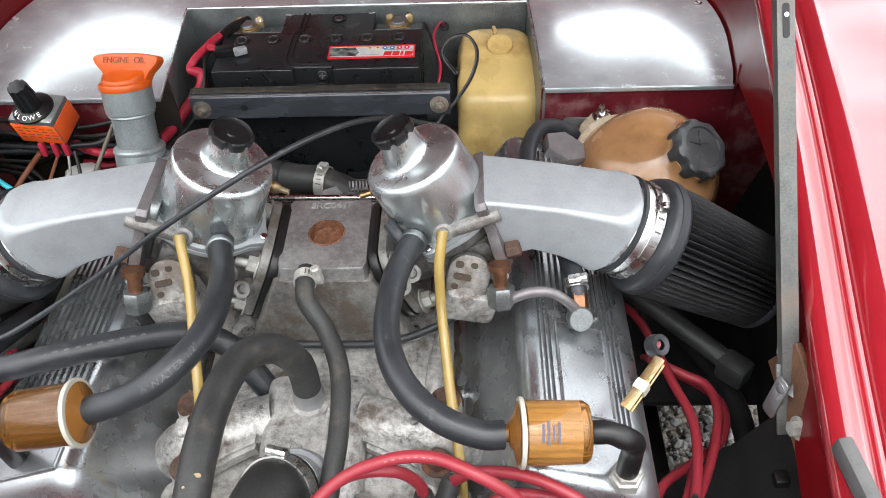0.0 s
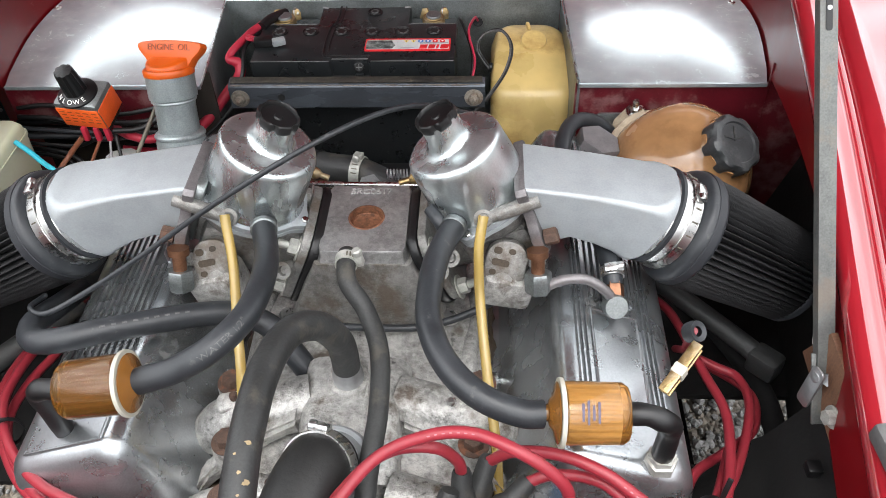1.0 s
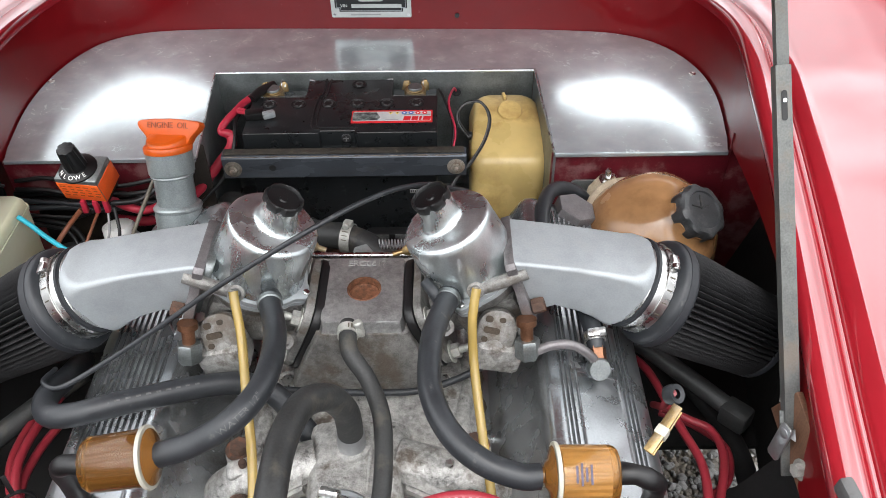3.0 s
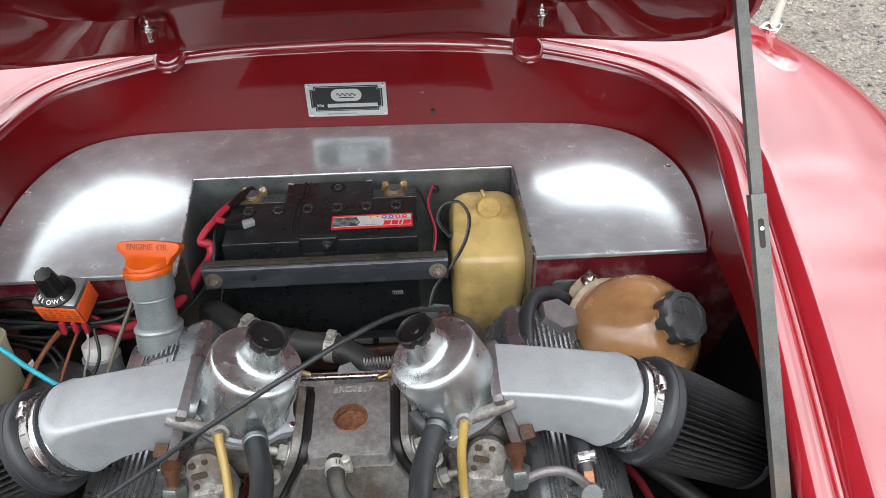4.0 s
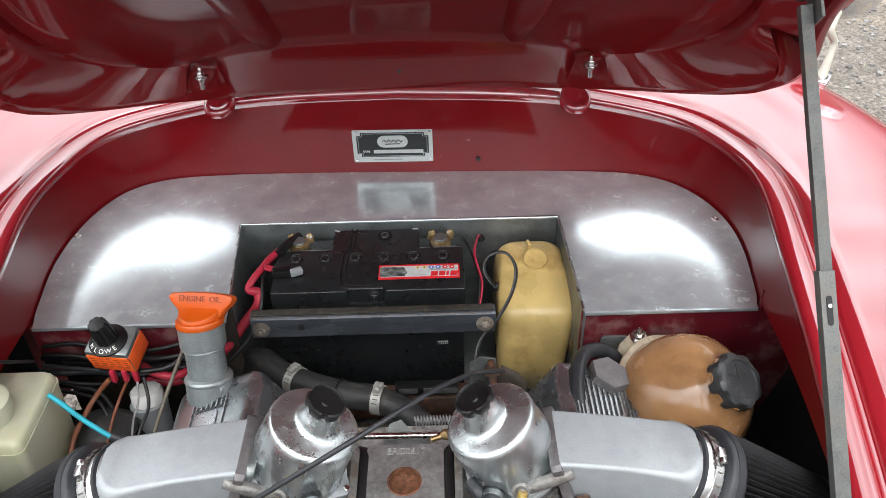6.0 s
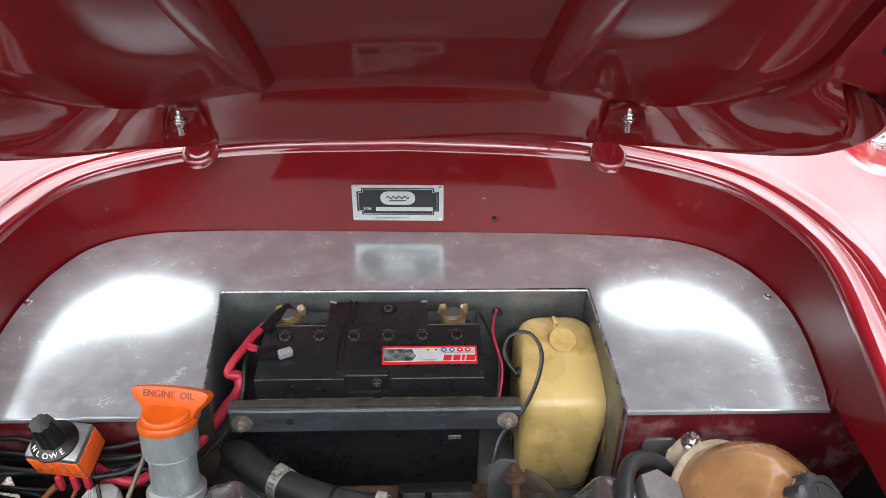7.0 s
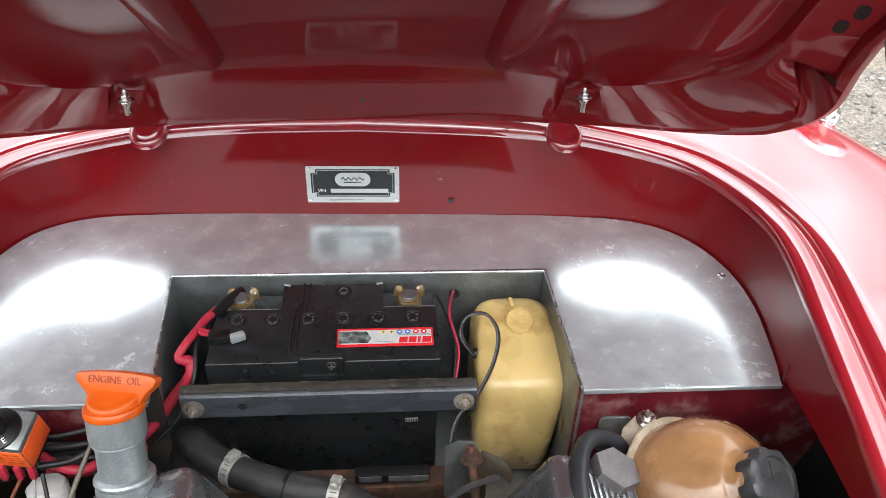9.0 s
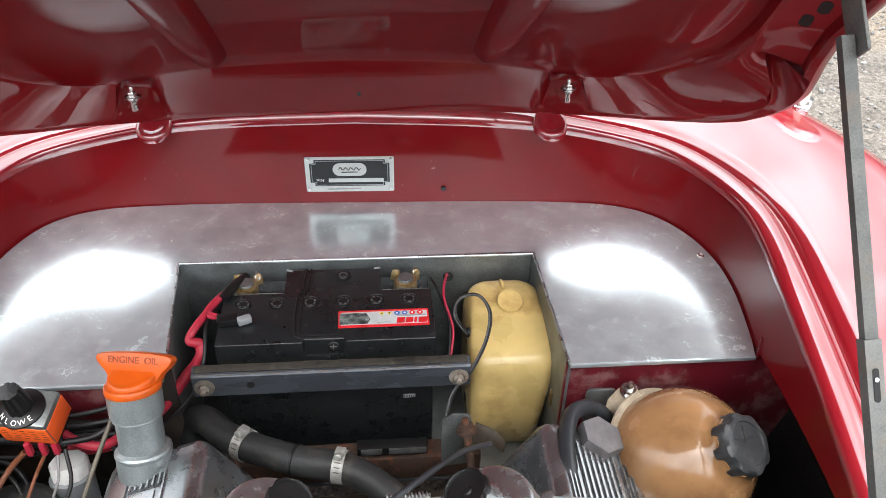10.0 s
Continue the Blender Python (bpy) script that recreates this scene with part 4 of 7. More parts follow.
# black rubber pipe along the foot of the plenum
hose("vacuum_pipe", [(-0.13, 0.46, 0.765), (-0.085, 0.444, 0.757), (-0.04, 0.438, 0.756), (0.02, 0.436, 0.755), (0.07, 0.437, 0.756), (0.115, 0.447, 0.766), (0.155, 0.455, 0.792)], 0.0035, RUBBER, "thin black rubber vacuum pipe along the manifold", "pipe")


def rocker_cover(s):
    """A ribbed cover: its section runs from the inner foot over the sloping top to the outer foot."""
    sec = [(0.108, 0.708), (0.110, 0.716), (0.120, 0.718), (0.125, 0.7235), (0.1275, 0.7275), (0.130, 0.7325), (0.1615, 0.7865), (0.1645, 0.7910), (0.1690, 0.7945), (0.1745, 0.7958), (0.1800, 0.7945), (0.1850, 0.7926),
           (0.249, 0.7691), (0.2545, 0.7670), (0.2585, 0.7645), (0.2625, 0.7600), (0.265, 0.7545), (0.2665, 0.749), (0.273, 0.70), (0.275, 0.66)]
    rr = []
    for y, k, j in ((0.2585, 0.36, 0.46), (0.2600, 0.46, 0.58), (0.2630, 0.56, 0.70), (0.2670, 0.66, 0.79), (0.2720, 0.77, 0.865), (0.2770, 0.865, 0.915), (0.2820, 0.935, 0.955), (0.2865, 0.975, 0.980), (0.2910, 0.995, 0.995), (0.2950, 1.0, 1.0), (0.299, 1.0, 1.0), (0.45, 1.0, 1.0), (0.665, 1.0, 1.0), (0.675, 0.992, 0.995), (0.684, 0.96, 0.98), (0.689, 0.90, 0.95), (0.694, 0.35, 0.88)):
        rr.append([(XC + s * (0.19 + (x - 0.19) * j), y, 0.66 + (z - 0.66) * k) for x, z in sec])
    cover = part("rocker_cover", loft(bmesh.new(), rr), ROCKER_ALU, engine, "polished aluminium rocker cover with raised ribs", 30)
    sl = Vector((s * 0.9385, 0, -0.345))
    nr = Vector((s * 0.345, 0, 0.9385))
    org = Vector((XC + s * 0.193, 0, 0.7897))

    def on(a, y, h=0.0):
        return org + sl * a + nr * h + Vector((0, y, 0))

    def bar(a0, a1, y0, y1, h, name, mat=ROCKER_ALU):
        ring = [[on(a0, y, -0.001), on(a0 + 0.0006, y, h), on(a1 - 0.0006, y, h), on(a1, y, -0.001)] for y in (y0, y0 + 0.001, y1 - 0.001, y1)]
        part(name, loft(bmesh.new(), ring), mat, cover)

    def line(a0, y0, a1, y1, name="raised_line"):
        part(name, tube(bmesh.new(), [on(a0, y0, 0.0006), on((a0 + a1) / 2, (y0 + y1) / 2, 0.0006), on(a1, y1, 0.0006)], 0.0013, 6, 1), ROCKER_ALU, cover)

    if s > 0:
        for a0, a1 in ((-0.0125, -0.0010), (0.0495, 0.0615)):
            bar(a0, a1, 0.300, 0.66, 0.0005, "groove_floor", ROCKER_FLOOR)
            for k in range(3):
                bar(a0 + 0.0002 + k * 0.0044, a0 + 0.0002 + k * 0.0044 + 0.0026, 0.296, 0.662, 0.0026, "rib")
        bar(0.0035, 0.0460, 0.343, 0.432, 0.0010, "plain_panel")
        for a0, y0, a1, y1 in ((0.0035, 0.343, 0.0035, 0.432), (0.0460, 0.343, 0.0460, 0.432), (0.0035, 0.343, 0.0460, 0.343), (0.0035, 0.432, 0.0460, 0.432)):
            line(a0, y0, a1, y1)
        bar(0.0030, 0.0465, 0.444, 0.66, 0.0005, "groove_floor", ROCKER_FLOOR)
        for k in range(7):
            bar(0.0035 + k * 0.0062, 0.0035 + k * 0.0062 + 0.0036, 0.444, 0.66, 0.0028, "rib")
    else:
        bar(-0.0125, 0.0605, 0.293, 0.340, 0.0022, "plain_panel")
        for a0, y0, a1, y1 in ((-0.0130, 0.2925, 0.0610, 0.2925), (-0.0130, 0.2925, -0.0130, 0.345)):
            line(a0, y0, a1, y1)
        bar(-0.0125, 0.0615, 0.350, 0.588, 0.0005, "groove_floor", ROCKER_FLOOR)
        for k in range(10):
            bar(-0.012 + k * 0.0074, -0.012 + k * 0.0074 + 0.0046, 0.350 + 0.002 * abs(k - 4), 0.586 if k > 1 else 0.475, 0.0030, "rib")
        line(-0.013, 0.478, -0.004, 0.492)
        line(-0.004, 0.492, 0.0025, 0.585)
        # slotted emblem panel round the oil filler
        bar(0.006, 0.050, 0.600, 0.6025, 0.0022, "rib")
        bar(0.006, 0.009, 0.60, 0.654, 0.0022, "rib")
        bar(0.047, 0.050, 0.60, 0.654, 0.0022, "rib")
        bar(0.010, 0.046, 0.636, 0.652, 0.0004, "groove_floor", ROCKER_FLOOR)
        bar(0.015, 0.042, 0.605, 0.632, 0.0014, "plain_panel")
        for k in range(6):
            bar(0.011 + k * 0.0062, 0.011 + k * 0.0062 + 0.0030, 0.638, 0.650, 0.0024, "rib")
    # rolled lip along the foot
    lip = [(0.107, 0.66), (0.107, 0.50), (0.107, 0.34), (0.110, 0.300), (0.124, 0.274), (0.150, 0.260), (0.19, 0.2575), (0.235, 0.2595), (0.262, 0.272), (0.274, 0.30)]
    part("foot_lip", tube(bmesh.new(), [(XC + s * x, y, 0.7155 if x < 0.2 else 0.7155 - (x - 0.2) * 0.25) for x, y in lip], 0.0042, 8, 5), ROCKER_ALU, cover, "", 60)
    # flange screws
    for y in (0.29, 0.41, 0.53, 0.65):
        part("flange_screw", bolt(bmesh.new(), Matrix.Translation((XC + s * 0.114, y, 0.716)), 0.0045, 0.005), RUST if y == 0.29 else STEEL, cover)
    return cover


for s in (-1, 1):
    rocker_cover(s)
# gasket dirt strip and head edge
for s in (-1, 1):
    bm = box(bmesh.new(), (XC + s * 0.116, 0.46, 0.700), (0.022, 0.45, 0.012), bevel=0.004)
    part("head_edge", bm, OIL_STAINED, engine, "oily cylinder head edge")
    bm = tube(bmesh.new(), [(XC + s * (0.111 + 0.002 * math.sin(k * 2.3)), 0.275 + 0.02 * k, 0.719 + 0.0015 * math.sin(k * 3.1)) for k in range(20)], lambda t: 0.004 + 0.0022 * math.sin(t * 61) + 0.001 * math.sin(t * 143), 10, 4, 0.3)
    part("dirt_seam", bm, OIL_STAINED, engine, "caked brown dirt along the cover")
# right rear breather plug and hose
m = aim((0.243, 0.668, 0.782), (0.345, 0, 0.94))
part("filler_plug", lathe(bmesh.new(), [(0.022, -0.012), (0.0245, -0.008), (0.0245, 0.006), (0.0235, 0.008), (0.0, 0.0085)], m, 6, caps=False), FLANGE_GREY, engine, "flat hexagonal plated plug")
hose("breather_loop", [(0.270, 0.705, 0.735), (0.264, 0.713, 0.760), (0.242, 0.712, 0.780), (0.219, 0.694, 0.792), (0.206, 0.660, 0.795), (0.203, 0.625, 0.788), (0.209, 0.600, 0.772)], 0.0085, RUBBER, "black rubber breather hose looped over the rocker cover", "hose")

# oil filler neck and orange cap
neck = thing("oil_filler_neck", (-0.206, 0.668, 0.77), "zinc-plated oil filler tube with an orange winged cap", "oil filler")
m = aim((-0.207, 0.668, 0.768), (-0.03, 0.36, 1))
TINNED = material("dull_tinned_tube", (0.30, 0.335, 0.34), 0.38, metal=0.55, var=0.22, scale=60, rough_var=0.12, bump=0.06, bump_scale=300, stretch=(1, 1, 0.3), stain=(0.45, 0.48, 0.48), stain_amount=0.4, stain_scale=50, stain_at=0.6)
part("base_collar", lathe(bmesh.new(), [(0.0268, 0), (0.0266, 0.017), (0.0258, 0.0215), (0.0272, 0.0235), (0.0272, 0.0255), (0.0258, 0.0275), (0.0225, 0.0290)], m, 40), TINNED, neck, "beaded foot of the tube", 18)
part("tube", lathe(bmesh.new(), [(0.0218, 0.026), (0.0216, 0.056), (0.0222, 0.0605), (0.0240, 0.0622), (0.0236, 0.0640), (0.0252, 0.0655), (0.0255, 0.069), (0.0255, 0.092)], m, 40), TINNED, neck, "", 18)
cap = part("oil_filler_cap", lathe(bmesh.new(), [(0.0250, 0.0895), (0.0262, 0.0900), (0.0266, 0.0920), (0.0264, 0.0955), (0.0254, 0.0970), (0.0236, 0.0975), (0.0, 0.0975)], m, 40, caps=False), ORANGE, neck, "bright orange plastic oil filler cap")
# raised half-round front of the cap, then the wing that stands across it
ahead = m @ Matrix.Rotation(radians(-20), 4, "Z")
rr = []
for k, h in ((1.0, 0.096), (1.0, 0.1040), (0.97, 0.1060), (0.90, 0.1070), (0.5, 0.1073)):
    rr.append([ahead @ Vector((0.0240 * k * math.cos(a), -0.004 + (0.0240 * k + 0.002) * math.sin(a), h - 0.006 * math.sin(a))) for a in (math.pi * j / 20 for j in range(21))])
part("raised_front", loft(bmesh.new(), rr), ORANGE, cap, "", 40)
wing_m = ahead @ Matrix.Translation((0, -0.008, 0.1010)) @ Matrix.Rotation(radians(180), 4, "Z") @ Matrix.Rotation(radians(-18), 4, "X")
outline = [(-0.0245, -0.006), (0.0245, -0.006), (0.029, 0.002), (0.0375, 0.0105), (0.0398, 0.0150), (0.0385, 0.0185), (0.034, 0.0200), (0.018, 0.0215), (0.0, 0.0220), (-0.018, 0.0215), (-0.034, 0.0200), (-0.0385, 0.0185), (-0.0398, 0.0150), (-0.0375, 0.0105), (-0.029, 0.002)]
flat = wing_m @ Matrix.Rotation(radians(90), 4, "X")
part("winged_grip", prism(bmesh.new(), outline, 0.013, flat @ Matrix.Translation((0, 0, -0.0065)), 0.0025), ORANGE, cap)
# darker orange stands for the shade in the moulded letters
lettering("ENGINE  OIL", 0.0092, flat @ Matrix.Translation((0, 0.0142, 0.0066)), material("moulded_orange_shadow", (0.20, 0.035, 0.006), 0.5), cap, 0.0004, "moulded_words", "moulded words")


# ---- carburettors ----
def carb(s):
    c = thing("carburettor", (XC + s * 0.10, 0.50, 0.79), "polished aluminium side-draught carburettor with a tall round dashpot", "carburettor", "carburettors on the centre box")
    mid = 0.0215
    top, base = Vector((mid + s * 0.0615, 0.503, 0.940)), Vector((mid + s * 0.0935, 0.506, 0.865))
    ax = (top - base).normalized()
    out = Vector((s * ax.z, 0, s * -ax.x)).normalized()
    foot = Vector((mid + s * 0.1000, 0.503, 0.8575))
    m = aim(foot, Vector((mid + s * 0.0610, 0.503, 0.942)) - foot)
    mc = Matrix((out, (0, 1, 0), ax)).transposed().to_4x4()
    mc.translation = base - ax * 0.016
    plate = mc @ Matrix(((0, 0, 1, 0), (1, 0, 0, 0), (0, 1, 0, 0), (0, 0, 0, 1)))  # plate x: along the car, y: up the dashpot, z: outwards
    bm = lathe(bmesh.new(), [(0.0452, 0.001), (0.0452, 0.004), (0.0438, 0.006), (0.0434, 0.010), (0.0428, 0.028), (0.0419, 0.046), (0.0415, 0.0525), (0.0406, 0.0562), (0.0388, 0.0583), (0.0362, 0.0592), (0.0290, 0.0606), (0.0232, 0.0620), (0.0204, 0.0634), (0.0186, 0.0662), (0.0172, 0.0700), (0.0166, 0.0740), (0.0160, 0.0850)], m, 64)
    dash = part("dashpot", bm, ALU_POLISHED, c, "mirror-polished dashpot")
    bm = bmesh.new()
    rings = []
    for r, h, g in ((0.0158, 0.0822, 0.0), (0.0168, 0.0828, 1.0), (0.0176, 0.0842, 1.0), (0.0178, 0.0885, 1.0), (0.0173, 0.0905, 1.0), (0.0158, 0.0912, 0.0), (0.0150, 0.0900, 0.0), (0.0146, 0.0880, 0.0), (0.0040, 0.0876, 0.0), (0.0030, 0.0888, 0.0), (0.0006, 0.0888, 0.0)):
        rings.append([m @ Vector((q * math.cos(a), q * math.sin(a), h)) for a, q in ((2 * math.pi * k / 64, r * (1 - 0.15 * g * max(0.0, math.cos(12 * math.pi * k / 64)) ** 2)) for k in range(64))])
    part("damper_cap", loft(bm, rings), BLACK, dash, "black plastic damper cap with notched rim")
    # flange of the dashpot with its screw lugs
    bm = bmesh.new()
    rings = []
    for h, g in ((-0.0075, 0.0), (-0.007, 0.0012), (-0.0032, 0.0012), (-0.0028, 0.0002), (-0.0022, 0.0002), (-0.0018, 0.0012), (0.0022, 0.0012), (0.0030, 0.0)):
        rings.append([m @ Vector((q * math.cos(a), q * math.sin(a), h)) for a, q in ((2 * math.pi * k / 90, 0.0472 + g + 0.0090 * max(0.0, math.cos(3 * (2 * math.pi * k / 90) + s * 0.6)) ** 6) for k in range(90))])
    flange = part("dashpot_flange", loft(bm, rings), ALU_SATIN, c, "two-layer cast flange with screw lugs")
    for k in range(3):
        a = (2 * math.pi * k - s * 0.6) / 3
        p = m @ Vector((0.0520 * math.cos(a), 0.0520 * math.sin(a), 0.003))
        part("screw", lathe(bmesh.new(), [(0.0034, 0), (0.0034, 0.0015), (0.0026, 0.0024), (0, 0.0024)], aim(p, ax), 14, caps=False), STEEL, flange)
    # cast body: throat, lower chamber and bosses
    bm = lathe(bmesh.new(), [(0.040, -0.022), (0.0435, -0.016), (0.0440, -0.008), (0.0425, -0.0065)], m, 48)
    lathe(bm, [(0.0275, -0.050), (0.0300, -0.048), (0.0300, 0.046), (0.0275, 0.048)], mc @ Matrix.Translation((0, 0, -0.034)) @ Matrix.Rotation(radians(90), 4, "Y"), 36)
    box(bm, mc @ Vector((0.004, -0.004, -0.036)), (0.062, 0.074, 0.042), mc.to_3x3().to_4x4() if s > 0 else Matrix((-out, (0, 1, 0), ax)).transposed().to_4x4(), 0.009)
    body = part("body", bm, ALU_CAST, c, "cast aluminium carburettor body")
    # float chamber cover with its holes, facing forward
    fm = Matrix.Translation((XC + s * 0.124, 0.447, 0.826)) @ Matrix.Rotation(radians(58), 4, "X") @ Matrix.Rotation(radians(-s * 12), 4, "Z")
    fl = part("float_cover", prism(bmesh.new(), rounded(0.036, 0.043, 0.0165, 6), 0.014, fm @ Matrix.Translation((0, 0, -0.010)), 0.003), ALU_CAST, c, "cast float chamber cover")
    # raised dark plates carry the shade of the cover's recesses in their colour
    for x, y, w, h in ((-0.009, 0.012, 0.007, 0.006), (0.003, 0.013, 0.006, 0.005), (-0.005, 0.002, 0.015, 0.006), (-0.010, -0.007, 0.006, 0.005)):
        part("recess", prism(bmesh.new(), rounded(w, h, 0.0024, 4, x, y), 0.0012, fm @ Matrix.Translation((0, 0, 0.0035))), OIL_STAINED, fl)
    part("maker_disc", lathe(bmesh.new(), [(0.0085, 0.003), (0.0085, 0.0052), (0.0075, 0.0056), (0.0, 0.0056)], fm @ Matrix.Translation((0.0, -0.0145, 0)), 24, caps=False), ALU_CAST, fl)
    bm = box(bmesh.new(), (XC + s * 0.125, 0.448, 0.803), (0.045, 0.035, 0.032), Matrix.Rotation(radians(s * 12), 4, "Y"), 0.007)
    part("float_bowl", bm, ALU_DIRTY, c, "grimy float bowl")
    # bypass housing ears with threaded holes
    for x, y, z in ((0.078, 0.445, 0.836), (0.150, 0.455, 0.822), (0.068, 0.452, 0.812)):
        part("ear", lathe(bmesh.new(), [(0.0078, -0.012), (0.0078, 0.002), (0.0045, 0.002), (0.004, -0.003), (0, -0.003)], aim((XC + s * x, y, z), (s * 0.2, -0.8, 0.6)), 18, caps=False), ALU_CAST, body)
    # mixture union: brown adjuster and hexagon nut
    um = aim((XC + s * 0.150, 0.440, 0.838), (s * 0.05, -0.35, -0.9))
    part("union_pipe", lathe(bmesh.new(), [(0.009, -0.010), (0.009, -0.004), (0.0058, -0.003), (0.0058, 0.012)], um, 18), COPPER, body, "brown copper union")
    part("union_nut", lathe(bmesh.new(), [(0.0105, 0.010), (0.0115, 0.012), (0.0115, 0.026), (0.0095, 0.029)], um, 6), GALV, body, "large hexagon union nut")
    # overflow and fuel stubs
    part("overflow_stub", lathe(bmesh.new(), [(0.0072, -0.012), (0.0078, -0.010), (0.0078, 0.003), (0.0052, 0.004), (0.0052, 0.012)], aim((XC + s * 0.105, 0.459, 0.868), (0, -0.75, 0.5)), 18), ALU_CAST, body)
    part("fuel_stub", lathe(bmesh.new(), [(0.0115, -0.018), (0.0125, -0.014), (0.0125, -0.002), (0.010, 0.0), (0.007, 0.002), (0.007, 0.012)], aim((XC + s * 0.080, 0.470, 0.856), (0, -0.8, 0.35)), 20), ZINC, body)
    bm = tube(bmesh.new(), [(XC + s * 0.108, 0.462, 0.866), (XC + s * 0.128, 0.463, 0.874), (XC + s * 0.150, 0.466, 0.882)], 0.0062, 14)
    part("balance_tube", bm, ALU_CAST, body)
    # inner mounting: gasket block, flange and nuts
    part("spacer", prism(bmesh.new(), rounded(0.092, 0.088, 0.020, 5, -0.006, -0.034), 0.0085, plate @ Matrix.Translation((0, 0, -0.0655)), 0.001), BLACK, c, "black insulating spacer")
    part("mounting_flange", prism(bmesh.new(), rounded(0.090, 0.086, 0.020, 5, -0.006, -0.034), 0.0085, plate @ Matrix.Translation((0, 0, -0.0565)), 0.0015), ALU_CAST, c, "cast mounting flange")
    for y, z in ((-0.040, -0.008), (-0.040, -0.062), (0.028, -0.008)):
        p = mc @ Vector((-0.048, y, z))
        part("stud_nut", bolt(bmesh.new(), aim(p, out), 0.0078, 0.008, True, 0.010), CLIP_STEEL, body, "steel nut on a stud")
    # outer flange against the elbow
    part("outer_flange", prism(bmesh.new(), rounded(0.072, 0.070, 0.014, 5, -0.004, -0.010), 0.0085, plate @ Matrix.Translation((0, 0, 0.0395)), 0.0012), GALV, c, "dull grey adaptor plate")
    return c


for s in (-1, 1):
    c = carb(s)
    if s > 0:
        part("vacuum_stub", tube(bmesh.new(), [(0.079, 0.470, 0.868), (0.083, 0.462, 0.882), (0.0875, 0.458, 0.864)][::2] + [(0.096, 0.455, 0.845)], 0.0055, 14), RUBBER, c, "short black rubber stub")


# ---- air intake elbows and filters ----
def elbow(s):
    e = thing("intake_elbow", (XC + s * 0.2, 0.49, 0.80), "satin cast aluminium intake elbow beside the carburettor", "intake pipe", "intake elbows")
    rr = []
    # top and bottom of each section (across the car and up), its width and corner
    sects = [(0.138, 0.894, 0.158, 0.832, 0.062, 0.004), (0.150, 0.8925, 0.166, 0.836, 0.062, 0.004), (0.165, 0.8900, 0.178, 0.840, 0.062, 0.004), (0.195, 0.8850, 0.199, 0.832, 0.062, 0.004),
             (0.222, 0.8795, 0.213, 0.824, 0.064, 0.005), (0.244, 0.8745, 0.223, 0.8160, 0.0665, 0.006), (0.2535, 0.8755, 0.2275, 0.8125, 0.0705, 0.012), (0.263, 0.8770, 0.2310, 0.8095, 0.0745, 0.025), (0.2710, 0.8760, 0.2338, 0.8075, 0.0770, 0.036), (0.2748, 0.8729, 0.2352, 0.806, 0.0775, 0.0385)]
    for xt, zt, xb, zb, w, r in sects:
        hi, lo = Vector((XC + s * xt, 0.4955, zt)), Vector((XC + s * xb, 0.4955, zb))
        h = (hi - lo).length
        rr.append([(hi + lo) / 2 + Vector((0, a, 0)) + b * (hi - lo) / h for a, b in rounded(w, h, min(r, h / 2 - 0.0001), 6)])
    trunk = part("trunk", loft(bmesh.new(), rr), ALU_SATIN, e, "smooth pale cast trunk", 24)
    d0 = Vector((s * 0.95, 0, 0.34)).normalized()
    fm = Matrix((Vector((0, 1, 0)), Vector((-s * 0.34, 0, 0.95)).normalized(), d0)).transposed().to_4x4()
    fm.translation = Vector((XC + s * 0.1435, 0.497, 0.858))
    part("flange", prism(bmesh.new(), [(-0.040, -0.030), (-0.046, -0.024), (-0.047, -0.010), (-0.042, 0.000), (-0.036, 0.008), (-0.036, 0.032), (-0.032, 0.036), (0.032, 0.036), (0.036, 0.032), (0.036, -0.030), (0.032, -0.035), (-0.034, -0.035)], 0.0095, fm @ Matrix.Translation((0, 0, -0.002)), 0.0015), FLANGE_GREY, e, "dull grey flange with rounded ears")
    part("flange_bolt", bolt(bmesh.new(), fm @ Matrix.Translation((-0.0395, -0.014, 0.0075)), 0.0072, 0.011, False), RUST, e, "rusty flange bolt")
    return e


